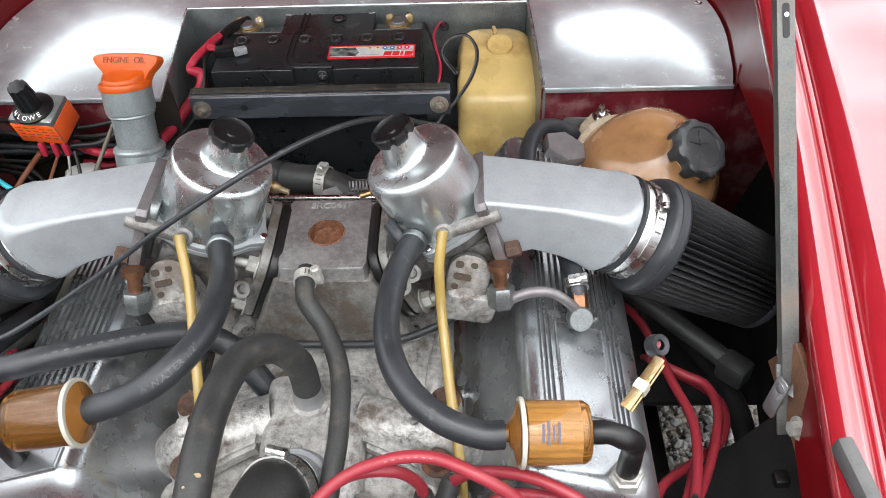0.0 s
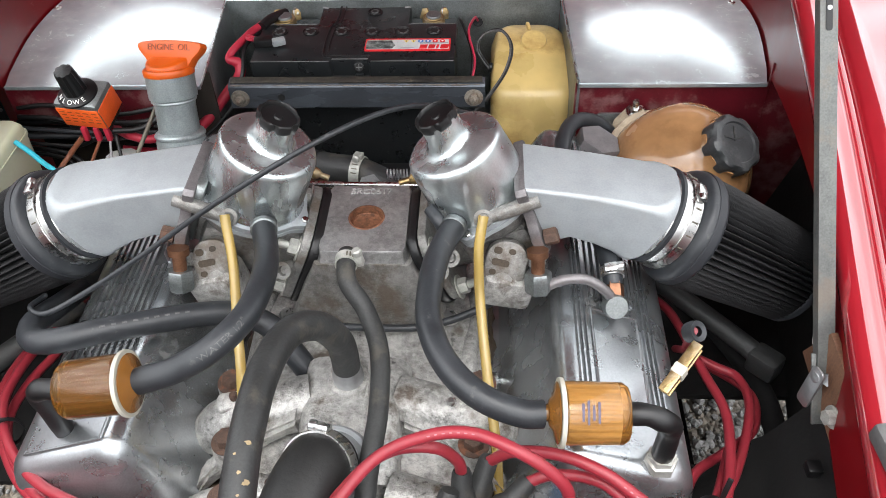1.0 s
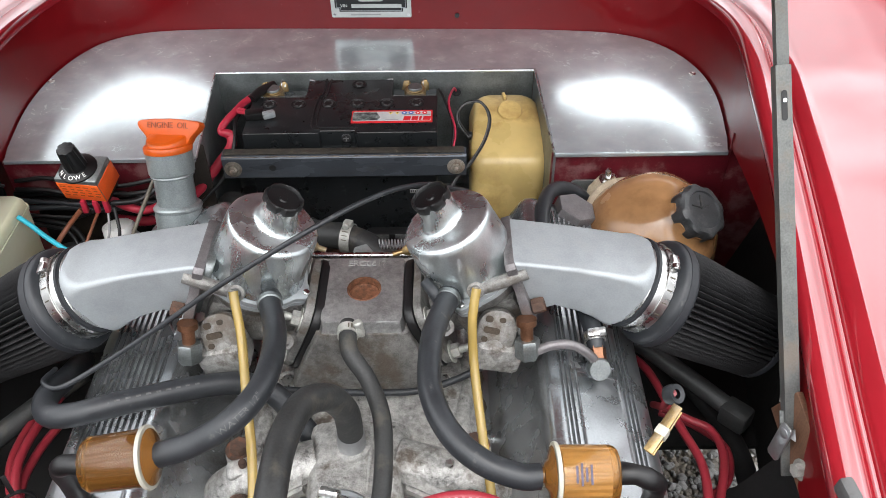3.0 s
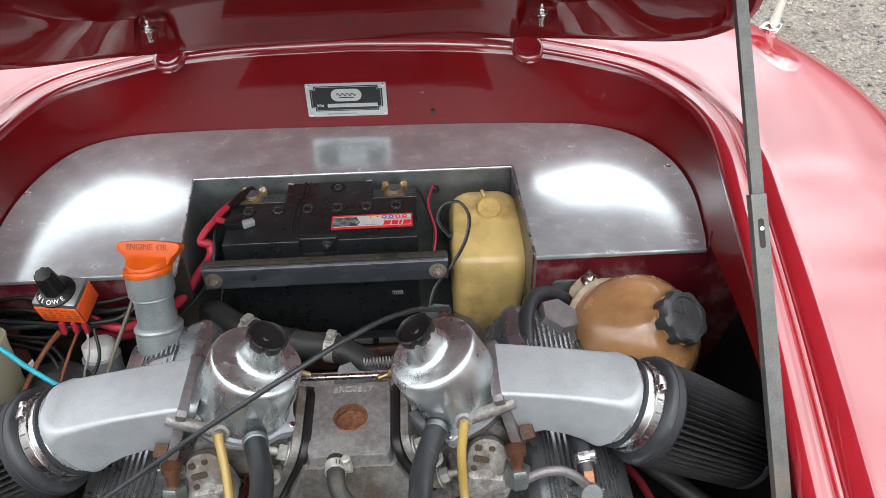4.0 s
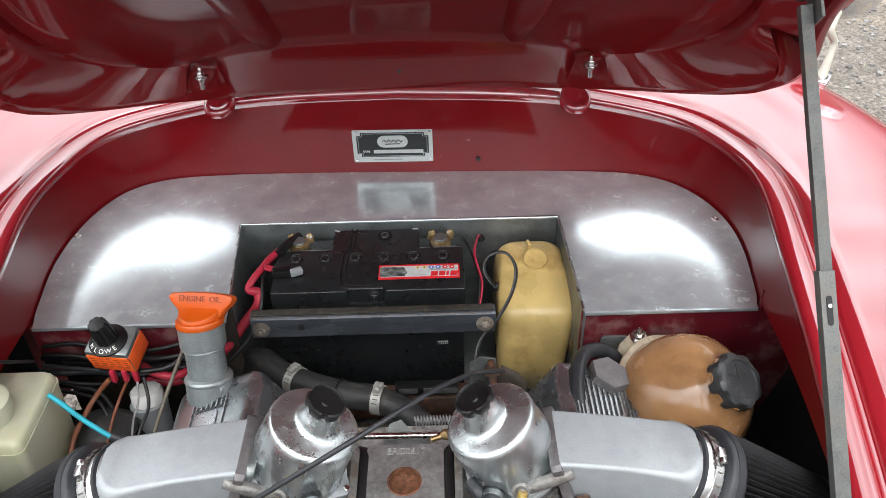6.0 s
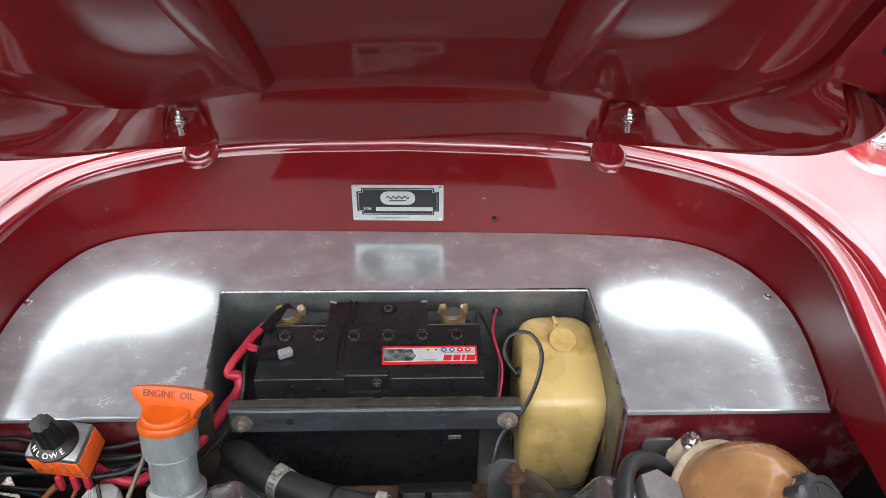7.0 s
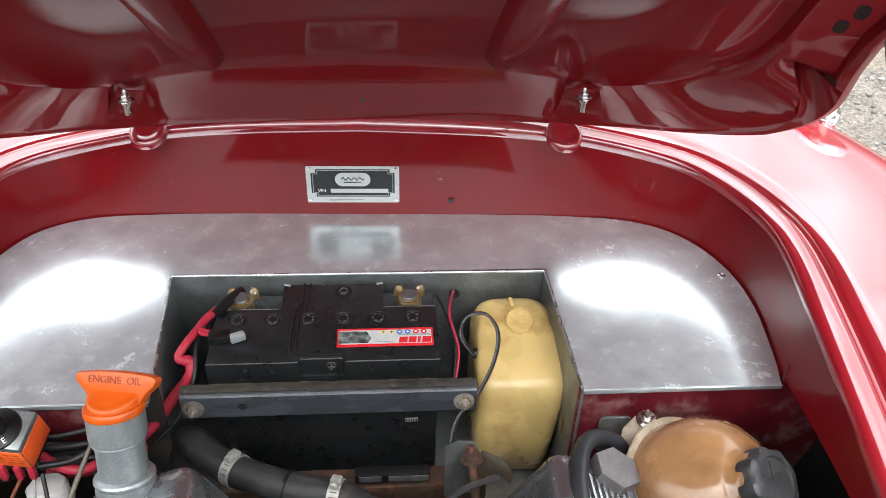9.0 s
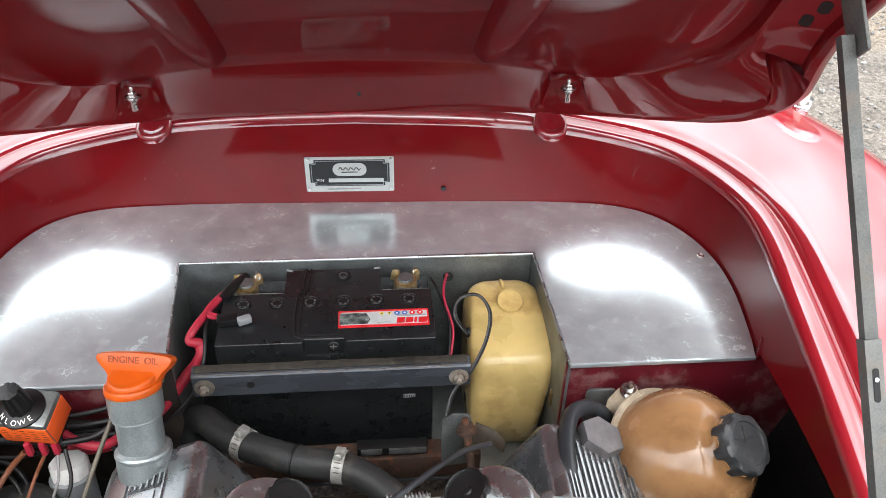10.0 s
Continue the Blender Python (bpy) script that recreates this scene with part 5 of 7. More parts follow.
def cone_filter(s):
    e = thing("air_filter", (XC + s * 0.33, 0.48, 0.72), "black pleated cone air filter with a rubber end ring", "air filter", "cone air filters")
    d = Vector((s * 0.872, -0.01, -0.485)).normalized()
    near = Vector((XC + s * 0.260, 0.494, 0.836))
    m = aim(near, d)
    part("steel_sleeve", lathe(bmesh.new(), [(0.0400, -0.014), (0.0412, -0.012), (0.0418, 0.000), (0.0425, 0.018), (0.040, 0.020)], m, 40), STEEL, e, "bright steel clamping sleeve")
    part("sealing_ring", lathe(bmesh.new(), [(0.0405, -0.0135), (0.0435, -0.0125), (0.0435, -0.0095), (0.0405, -0.0085)], m, 40, caps=False), RUBBER, e)
    part("end_ring", lathe(bmesh.new(), [(0.0425, 0.008), (0.0455, 0.009), (0.0490, 0.011), (0.0505, 0.0135), (0.0512, 0.017), (0.0512, 0.025), (0.0495, 0.028)], m, 56), RUBBER, e, "black rubber end ring")
    part("ring_edge", lathe(bmesh.new(), [(0.0510, 0.017), (0.0519, 0.0175), (0.0519, 0.0245), (0.0510, 0.025)], m, 56, caps=False), BLUE_GREY, e, "blue-grey rim of the ring")
    clip(e, near + d * 0.003, d, 0.0423, (s * 0.25, -0.15, 1), 0.009, STEEL)
    seg = 312
    rings = []
    for h, r in ((0.026, 0.0485), (0.05, 0.0478), (0.075, 0.0462), (0.10, 0.0444), (0.138, 0.0415), (0.1405, 0.040)):
        rings.append([m @ Vector((q * math.cos(a), q * math.sin(a), h)) for a, q in ((2 * math.pi * k / seg, r + (0.0006, 0.0018, 0.0006, -0.0040, -0.0072, -0.0040)[k % 6] + 0.0006 * noise.noise(Vector((k // 6 * 1.7, h * 40, s)))) for k in range(seg))])
    part("pleated_cone", loft(bmesh.new(), rings), CLOTH, e, "black pleated cloth cone", 70)
    part("end_cap", lathe(bmesh.new(), [(0.0425, 0.137), (0.0435, 0.139), (0.0430, 0.144), (0.040, 0.147), (0, 0.147)], m, 48, caps=False), RUBBER, e)
    return e


for s in (-1, 1):
    elbow(s)
    cone_filter(s)


# ---- battery and its clamp ----
battery = thing("battery", (-0.033, 0.87, 0.604), "black plastic car battery with a red and white label", "battery")
part("case", box(bmesh.new(), (-0.035, 0.8760, 0.69), (0.240, 0.132, 0.172), None, 0.004), CASE, battery, "dusty black battery case")
LEDGE = material("dusty_ledge", (0.13, 0.12, 0.085), 0.85, var=0.7, scale=120, bump=0.6, bump_scale=500, stain=(0.02, 0.02, 0.018), stain_amount=0.8, stain_scale=60)
lo = [(-0.158, 0.809), (-0.062, 0.809), (-0.060, 0.8135), (-0.016, 0.8135), (-0.014, 0.809), (0.087, 0.809), (0.087, 0.895), (0.027, 0.895), (0.027, 0.938), (-0.088, 0.938), (-0.088, 0.895), (-0.158, 0.895)]
lid = part("lid", prism(bmesh.new(), lo, 0.030, Matrix.Translation((0, 0, 0.768)), 0.0022), CASE, battery, "black lid with recessed terminals")
part("terminal_ledge", box(bmesh.new(), (-0.0355, 0.9, 0.772), (0.243, 0.080, 0.018), None, 0.002), CASE, battery)
part("front_step", box(bmesh.new(), (-0.0355, 0.8710, 0.7660), (0.2440, 0.136, 0.0055), None, 0.001), LEDGE, lid, "dust-caked ledge under the lid")
# worn pale edges of the lid
for pts in (((-0.157, 0.8092, 0.7974), (-0.11, 0.8090, 0.7978), (-0.063, 0.8092, 0.7975)), ((-0.013, 0.8092, 0.7975), (0.04, 0.8090, 0.7978), (0.086, 0.8092, 0.7974)), ((-0.157, 0.895, 0.7978), (-0.12, 0.8952, 0.7980), (-0.089, 0.895, 0.7978)), ((0.028, 0.895, 0.7978), (0.06, 0.8952, 0.7980), (0.086, 0.895, 0.7978))):
    part("worn_edge", tube(bmesh.new(), pts, 0.0006, 6, 8, 0.6), DIM_PRINT, lid)
for r, off in ((0.0016, 0.0), (0.0011, 0.0062)):
    pts = [(-0.0635 + off, 0.938, 0.7980), (-0.0655 + off, 0.900, 0.7980), (-0.0695 + off, 0.892, 0.7980), (-0.0720 + off, 0.870, 0.7980), (-0.0725 + off, 0.834 + off * 0.6, 0.7980), (-0.0700 + off, 0.8210 + off * 0.7, 0.7980), (-0.062 + off, 0.8165 + off * 0.8, 0.7980), (-0.036, 0.8155 + off * 0.8, 0.7980), (-0.016, 0.8155 + off * 0.8, 0.7980)]
    part("lid_seam", tube(bmesh.new(), pts, r, 8, 6), BLACK, lid)
part("handle_slot", box(bmesh.new(), (-0.038, 0.8138, 0.7978), (0.044, 0.0016, 0.0012), None, 0.0004), DIM_PRINT, lid)
part("lid_notch", box(bmesh.new(), (-0.0150, 0.8150, 0.7978), (0.0022, 0.014, 0.0012), None, 0.0003), BLACK, lid)
eye = Matrix.Translation((-0.028, 0.8128, 0.7870)) @ Matrix.Rotation(radians(70), 4, "X")
ce = part("charge_eye", lathe(bmesh.new(), [(0.0062, 0), (0.0062, 0.0014), (0.0050, 0.0018), (0.0044, 0.0008), (0, 0.0008)], eye, 20, caps=False), BLACK, lid)
for a in (0, 90):
    part("cross_slot", box(bmesh.new(), (0, 0, 0), (0.0070, 0.0010, 0.0006), eye @ Matrix.Translation((0, 0, 0.0012)) @ Matrix.Rotation(radians(a), 4, "Z")), DIM_PRINT, ce)
part("eye_spout", box(bmesh.new(), (-0.028, 0.8105, 0.7740), (0.010, 0.006, 0.011), None, 0.0015), CASE, lid)
for x in (-0.1335, -0.0948, -0.0560, -0.0175, 0.0212, 0.0598):
    v = part("vent_plug", lathe(bmesh.new(), [(0.0105, 0), (0.0105, 0.0006), (0.0097, 0.0010), (0.0092, 0.0002), (0.0078, 0.0002), (0.0072, 0.0010), (0.0, 0.0011)], Matrix.Translation((x, 0.8765, 0.798)), 28, caps=False), BLACK, lid, "round cell plug")
    for k in range(6):
        a = k * math.pi / 3 + x * 9
        part("notch", box(bmesh.new(), (x + 0.0056 * math.cos(a), 0.8765 + 0.0056 * math.sin(a), 0.7992), (0.0016, 0.0036, 0.0006), Matrix.Rotation(a, 4, "Z")), DIM_PRINT, v)
boss = part("carry_boss", lathe(bmesh.new(), [(0.0100, 0), (0.0100, 0.0012), (0.0088, 0.0018), (0.0072, 0.0006), (0.0064, 0.0006), (0.0056, 0.0016), (0.0, 0.0018)], Matrix.Translation((-0.0185, 0.9235, 0.798)), 26, caps=False), BLACK, lid)
part("boss_ring", lathe(bmesh.new(), [(0.0050, 0.0018), (0.0042, 0.0022), (0.0034, 0.0018)], Matrix.Translation((-0.0185, 0.9235, 0.798)), 20, caps=False), DIM_PRINT, boss)
for x in (-0.084, 0.023):
    part("corner_chip", box(bmesh.new(), (x, 0.9365, 0.7982), (0.008, 0.003, 0.0012), Matrix.Rotation(x * 4, 4, "Z"), 0.0004), GREY_PRINT, lid)
# printed label, read from the other side of the car
lab = part("label", prism(bmesh.new(), rounded(0.104, 0.0285, 0.001, 2, 0.0290, 0.844), 0.0004, Matrix.Translation((0, 0, 0.7981))), RED_PRINT, battery, "red-bordered printed label")
part("white_field", prism(bmesh.new(), rounded(0.099, 0.0215, 0.001, 2, 0.0295, 0.8445), 0.0004, Matrix.Translation((0, 0, 0.7983))), material("label_silver", (0.50, 0.52, 0.52), 0.4, var=0.15, scale=90), lab)
PICTURE = material("mottled_print", (0.20, 0.23, 0.22), 0.5, var=0.9, scale=130, stain=(0.02, 0.025, 0.025), stain_amount=0.95, stain_scale=110)
part("dark_picture", prism(bmesh.new(), [(-0.0195, 0.838), (0.012, 0.838), (0.016, 0.845), (0.011, 0.8565), (-0.0195, 0.8565)], 0.0002, Matrix.Translation((-0.002, -0.003, 0.7987))), PICTURE, lab)
for x0, x1 in ((0.0455, 0.0545), (0.0560, 0.0640), (0.0655, 0.0685), (0.0705, 0.0800)):
    part("red_block", prism(bmesh.new(), [(x0, 0.8375), (x1, 0.8375), (x1 + 0.0012, 0.8465), (x0 + 0.0012, 0.8465)], 0.0002, Matrix.Translation((-0.002, -0.003, 0.7987))), RED_PRINT, lab)
for x, w, h in ((0.0610, 0.034, 0.0024), (0.0290, 0.016, 0.0010)):
    part("grey_bar", box(bmesh.new(), (x, 0.8470 if h > 0.002 else 0.8365, 0.7988), (w, h, 0.0003)), GREY_PRINT, lab)
for k, mat in enumerate((YELLOW_PRINT, YELLOW_PRINT, BLUE_PRINT, BLUE_PRINT, RED_PRINT, RED_PRINT)):
    at = Matrix.Translation((0.027 + k * 0.0088, 0.8515, 0.7987))
    mark = part("warning_mark", lathe(bmesh.new(), [(0.0034, 0), (0.0034, 0.0003)], at @ Matrix.Rotation(radians(-90), 4, "Z"), 3 if k < 2 else 14), mat, lab)
    part("mark_centre", lathe(bmesh.new(), [(0.0013, 0.0003), (0.0013, 0.0005)], at, 4 if k < 2 else 10), BLACK if k < 2 else WHITE_PAINT, mark)
# terminals: round clamp, post and two upright ears
for x, lean in ((-0.135, 4), (0.057, -12)):
    t = part("terminal_clamp", lathe(bmesh.new(), [(0.0130, 0), (0.0145, 0.002), (0.0145, 0.013), (0.0132, 0.016), (0.0108, 0.0162), (0.0104, 0.0172), (0.0100, 0.0172)], Matrix.Translation((x, 0.9150, 0.780)), 26), BRASS, battery, "brass terminal clamp")
    for a in (-0.0120, 0.0120):
        part("clamp_ear", prism(bmesh.new(), [(-0.006, 0), (0.006, 0), (0.0065, 0.010), (0.003, 0.015), (-0.0035, 0.013)], 0.0045, Matrix.Translation((x + a, 0.928, 0.786)) @ Matrix.Rotation(radians(lean + (18 if a > 0 else -12)), 4, "Z") @ Matrix.Rotation(radians(74), 4, "X"), 0.0006), BRASS, t)
    part("clamp_bolt", bolt(bmesh.new(), aim((x + 0.010, 0.931, 0.795), (1, 0, 0)), 0.0048, 0.005), ZINC, t)
    part("post", lathe(bmesh.new(), [(0.0098, 0.012), (0.0096, 0.0185), (0.0088, 0.0200), (0.0, 0.0204)], Matrix.Translation((x, 0.9150, 0.780)), 22, caps=False), GALV, t, "dull lead post")
part("specification_label", box(bmesh.new(), (0.0565, 0.8096, 0.7040), (0.014, 0.0008, 0.0055)), GREY_PRINT, battery, "tiny pale printed label")
for k in range(5):
    part("label_bar", box(bmesh.new(), (0.0510 + 0.0027 * k, 0.8091, 0.7040), (0.0012, 0.0006, 0.0034)), BLACK, battery)

strap = thing("battery_clamp_bar", (-0.03, 0.775, 0.75), "worn black angle-iron bar clamping the battery", "clamp bar")
ANGLE = material("scratched_black_iron", (0.080, 0.090, 0.105), 0.30, metal=0.45, var=0.3, scale=50, bump=0.12, bump_scale=200, stretch=(0.3, 1, 1), stain=(0.02, 0.018, 0.016), stain_amount=0.7, stain_scale=45, stain_at=0.56)
bm = loft(bmesh.new(), [[(x, 0.7800, 0.7530), (x, 0.7772, 0.7532), (x, 0.7752, 0.7555), (x, 0.7755, 0.7835), (x, 0.7775, 0.7860), (x, 0.7880, 0.7885), (x, 0.7880, 0.7862), (x, 0.7800, 0.7845)] for x in (-0.180, -0.178, 0.121, 0.123)])
bar = part("bar", bm, ANGLE, strap, "scratched black angle iron with a bluish sheen", 30)
# thin uneven paler line along the bar's top edge
edge_pts = [(-0.177 + 0.0184 * k, 0.7764 + 0.0004 * math.sin(k * 2.1), 0.7857) for k in range(17)]
part("bar_edge", tube(bmesh.new(), edge_pts, lambda t: 0.0006 + 0.0004 * math.sin(t * 70), 6, 2, 0.5), material("pale_brown_edge", (0.12, 0.10, 0.085), 0.6, var=0.6, scale=200), bar)
for x, z in ((-0.1675, 0.7690), (0.110, 0.7690)):
    part("clamp_washer", lathe(bmesh.new(), [(0.0122, 0), (0.0122, 0.0012), (0.0080, 0.0020), (0.0072, 0.0012)], aim((x, 0.7752, z), (0, -1, 0.1)) @ Matrix.Scale(0.9, 4), 24), material("rust_spotted_zinc", (0.30, 0.27, 0.23), 0.45, metal=0.7, var=0.4, scale=160, stain=(0.16, 0.07, 0.035), stain_amount=0.7, stain_scale=90), strap)
    part("clamp_nut", bolt(bmesh.new(), aim((x, 0.7740, z), (0, -1, 0.1)), 0.0056, 0.0045, False, 0.005), bpy.data.materials["rust_spotted_zinc"], strap, "rust-spotted nut on a stud")
# a black disc stands for the shade inside the bar's hole
HOLE_SHADE = material("shadowed_hole", (0.004, 0.004, 0.004), 0.9)
part("caked_dirt", box(bmesh.new(), (-0.029, 0.7838, 0.7884), (0.298, 0.0095, 0.0016), Matrix.Rotation(radians(13), 4, "X"), 0.0005), material("oily_brown_dirt", (0.024, 0.020, 0.015), 0.7, var=0.8, scale=150, bump=0.5, bump_scale=400, stain=(0.12, 0.10, 0.07), stain_amount=0.8, stain_scale=90, stain_at=0.60), bar, "brown dirt caked on the flange")
part("bar_hole", lathe(bmesh.new(), [(0.0044, 0), (0.0044, 0.0008)], aim((-0.118, 0.7756, 0.7700), (0, -1, 0)), 20), HOLE_SHADE, bar)
part("lower_shelf", box(bmesh.new(), (-0.01, 0.775, 0.630), (0.30, 0.03, 0.040), None, 0.006), RUST, strap, "rusty lower battery support")
part("foot_clamp", box(bmesh.new(), (0.034, 0.764, 0.668), (0.082, 0.014, 0.014), None, 0.002), BLACK, strap)
for x, w in ((0.010, 0.024), (0.052, 0.044)):
    part("clamp_face", box(bmesh.new(), (x, 0.7565, 0.669), (w, 0.0012, 0.0095), None, 0.0004), DIM_PRINT, strap)

# red battery cable, fuse holder and thin wires
red_path = [(-0.137, 0.930, 0.793), (-0.150, 0.905, 0.800), (-0.167, 0.879, 0.800), (-0.175, 0.860, 0.799), (-0.183, 0.843, 0.797), (-0.189, 0.832, 0.792), (-0.1885, 0.8270, 0.789), (-0.183, 0.8275, 0.787), (-0.1785, 0.8280, 0.783), (-0.177, 0.822, 0.775), (-0.184, 0.816, 0.764), (-0.192, 0.812, 0.756), (-0.206, 0.800, 0.742), (-0.221, 0.788, 0.728), (-0.248, 0.770, 0.712), (-0.282, 0.755, 0.704), (-0.318, 0.745, 0.715)]
rc = hose("battery_cable", red_path, lambda t: 0.0046 + 0.0018 * ease(t, 0.36, 0.48), RED_CABLE, "thick red battery cable taped black near the terminal", "cable")
part("tape", tube(bmesh.new(), [(-0.137, 0.932, 0.794), (-0.150, 0.905, 0.8005), (-0.158, 0.884, 0.801)], 0.0062, 12), BLACK, rc, "black tape")
fh = thing("fuse_holder", (-0.142, 0.842, 0.799), "small black fuse holder lying on the battery", "fuse holder")
part("holder", box(bmesh.new(), (-0.147, 0.845, 0.8035), (0.024, 0.014, 0.010), Matrix.Rotation(radians(8), 4, "Z"), 0.002), BLACK, fh)
part("clear_lid", box(bmesh.new(), (-0.128, 0.843, 0.8045), (0.016, 0.009, 0.009), Matrix.Rotation(radians(25), 4, "Z"), 0.002), ALU_SATIN, fh, "glinting clear lid")
for k, (dx, dz) in enumerate(((0, 0), (0.004, 0.002))):
    part("fuse_lead", tube(bmesh.new(), [(-0.158, 0.848 + dx, 0.804), (-0.168, 0.852 + dx, 0.803 + dz), (-0.172, 0.862, 0.800)], 0.0022, 8), RED_CABLE, fh)
hose("black_wire", [(-0.160, 0.888, 0.793), (-0.172, 0.848, 0.795), (-0.172, 0.815, 0.778), (-0.183, 0.792, 0.75), (-0.21, 0.775, 0.725), (-0.24, 0.755, 0.71)], 0.0024, BLACK, "thin black wire beside the red battery cable", "wire")
part_mat = material("red_and_black_wire", (0.40, 0.02, 0.05), 0.45)
hose("red_wire", [(0.113, 0.9545, 0.767), (0.109, 0.935, 0.783), (0.102, 0.889, 0.789), (0.110, 0.854, 0.772), (0.107, 0.829, 0.758), (0.10, 0.81, 0.735)], 0.0016, part_mat, "thin red wire from a hole in the battery recess", "wire")
hose("black_wire", [(0.090, 0.945, 0.775), (0.089, 0.920, 0.791), (0.096, 0.898, 0.790), (0.107, 0.863, 0.770), (0.104, 0.83, 0.745)], 0.0016, BLACK, "thin black wire beside the battery", "wire")
for dx in (0, 0.0022):
    hose("pump_wire", [(0.128 + dx, 0.855, 0.757), (0.113 + dx, 0.862, 0.780), (0.121, 0.884 + dx, 0.788), (0.143, 0.881 + dx, 0.7945), (0.154 + dx, 0.862, 0.784), (0.147 + dx, 0.833, 0.768), (0.127 + dx, 0.799, 0.755), (0.104 + dx, 0.785, 0.73), (0.095 + dx, 0.765, 0.70)], 0.0014, BLACK if dx else DIM_PRINT, "thin twisted wire looped over the washer bottle", "wire")
hg = thing("grommet", (0.113, 0.953, 0.767), "small black rubber grommet in the battery recess", "grommet")
part("ring", lathe(bmesh.new(), [(0.0065, 0), (0.0065, 0.003), (0.004, 0.0035), (0.0, 0.0035)], aim((0.113, 0.9545, 0.767), (0, -1, 0)), 18, caps=False), RUBBER, hg)

# ---- washer bottle ----
bottle = thing("washer_bottle", (0.18, 0.86, 0.604), "yellowed plastic washer bottle in the battery recess", "fluid bottle")
rr = []
for z, x0, x1, y0, y1, r in ((0.606, 0.136, 0.212, 0.815, 0.92, 0.015), (0.612, 0.131, 0.218, 0.808, 0.928, 0.018), (0.66, 0.130, 0.224, 0.806, 0.934, 0.018), (0.72, 0.130, 0.231, 0.808, 0.938, 0.018), (0.742, 0.130, 0.233, 0.814, 0.939, 0.018),
                             (0.750, 0.131, 0.232, 0.822, 0.939, 0.018), (0.757, 0.133, 0.229, 0.838, 0.939, 0.020), (0.767, 0.136, 0.222, 0.868, 0.939, 0.022), (0.7715, 0.140, 0.217, 0.885, 0.936, 0.022), (0.773, 0.146, 0.211, 0.893, 0.932, 0.018)):
    rr.append([(x, y, z) for x, y in rounded(x1 - x0, y1 - y0, r, 6, (x0 + x1) / 2, (y0 + y1) / 2)])
tank = part("tank", loft(bmesh.new(), rr), YELLOWED, bottle, "yellowed translucent tank", 60)
m = aim((0.184, 0.893, 0.771), (0.02, -0.28, 1))
part("filler_cap", lathe(bmesh.new(), [(0.0165, -0.002), (0.0165, 0.004), (0.0155, 0.0055), (0.012, 0.006), (0.0, 0.0062)], m, 32, caps=False), YELLOWED, bottle, "yellowed push-on cap")
part("cap_tab", box(bmesh.new(), (0.178, 0.922, 0.778), (0.005, 0.014, 0.006), Matrix.Rotation(radians(10), 4, "Z"), 0.002), YELLOWED, bottle)
part("pump_grommet", lathe(bmesh.new(), [(0.006, 0), (0.006, 0.003), (0.0, 0.003)], aim((0.131, 0.858, 0.757), (-1, 0, 0.2)), 16, caps=False), BLACK, bottle)
part("strap_lug", box(bmesh.new(), (0.2265, 0.800, 0.700), (0.006, 0.010, 0.022), None, 0.002), BRASS, bottle)

# steel bracket with a rusty bolt in front of the bottle
bra = thing("pedal_bracket", (0.115, 0.75, 0.66), "grey steel bracket with a rusty clevis bolt", "bracket")
part("plate", prism(bmesh.new(), [(-0.020, -0.05), (0.012, -0.05), (0.018, 0.0), (0.014, 0.016), (-0.004, 0.020), (-0.018, 0.014)], 0.003, aim((0.108, 0.752, 0.712), (0.1, -1, 0.25)), 0.0008), GALV, bra)
part("bent_ear", prism(bmesh.new(), [(-0.006, -0.02), (0.020, -0.012), (0.034, -0.020), (0.036, -0.008), (0.022, 0.004), (0.0, 0.010)], 0.003, aim((0.128, 0.745, 0.712), (-0.2, -0.8, 0.6)), 0.0008), OIL_STAINED, bra, "brown bent ear")
part("clevis_bolt", lathe(bmesh.new(), [(0.0046, -0.05), (0.0046, 0.006), (0.012, 0.007), (0.012, 0.010), (0.0085, 0.0105), (0.0085, 0.016), (0.004, 0.017), (0.004, 0.024)], aim((0.118, 0.736, 0.712), (-0.12, 0.35, 1)), 14), RUST, bra, "rusty clevis bolt")

# ---- browned expansion bottle with bracket ----
exp = thing("expansion_bottle", (0.33, 0.66, 0.68), "browned egg-shaped plastic bottle with a black ribbed cap", "fluid bottle")
m = aim((0.332, 0.662, 0.748), (0.45, -0.42, 0.79)) @ Matrix.Scale(1.12, 4)
rr = []
for h, r, sq in ((-0.090, 0.012, 1.0), (-0.084, 0.030, 1.0), (-0.070, 0.047, 1.02), (-0.046, 0.061, 1.04), (-0.016, 0.0665, 1.05), (0.010, 0.0655, 1.05), (0.034, 0.058, 1.04), (0.050, 0.045, 1.02), (0.058, 0.035, 1.0), (0.062, 0.027, 1.0), (0.070, 0.0265, 1.0)):
    rr.append([m @ Vector((r * sq * math.cos(2 * math.pi * k / 44), r * math.sin(2 * math.pi * k / 44), h)) for k in range(44)])
tk = part("tank", loft(bmesh.new(), rr), BROWNED, exp, "browned translucent egg-shaped tank", 60)
RIM = material("dirty_cream_plastic", (0.34, 0.28, 0.20), 0.5, var=0.25, scale=60, stain=(0.14, 0.10, 0.07), stain_amount=0.5, stain_scale=40)
part("moulding_flange", lathe(bmesh.new(), [(0.0650, -0.0185), (0.0715, -0.0180), (0.0725, -0.0165), (0.0715, -0.0150), (0.0650, -0.0140)], m @ Matrix.Diagonal((1.035, 1, 1, 1)), 64, caps=False), RIM, tk, "pale moulding flange round the tank")
# ribbed cap
CAP_GREY = material("dusty_black_plastic", (0.030, 0.032, 0.034), 0.42, var=0.3, scale=60, bump=0.1, bump_scale=300, stain=(0.10, 0.10, 0.10), stain_amount=0.5, stain_scale=40, stain_at=0.52)
bm = bmesh.new()
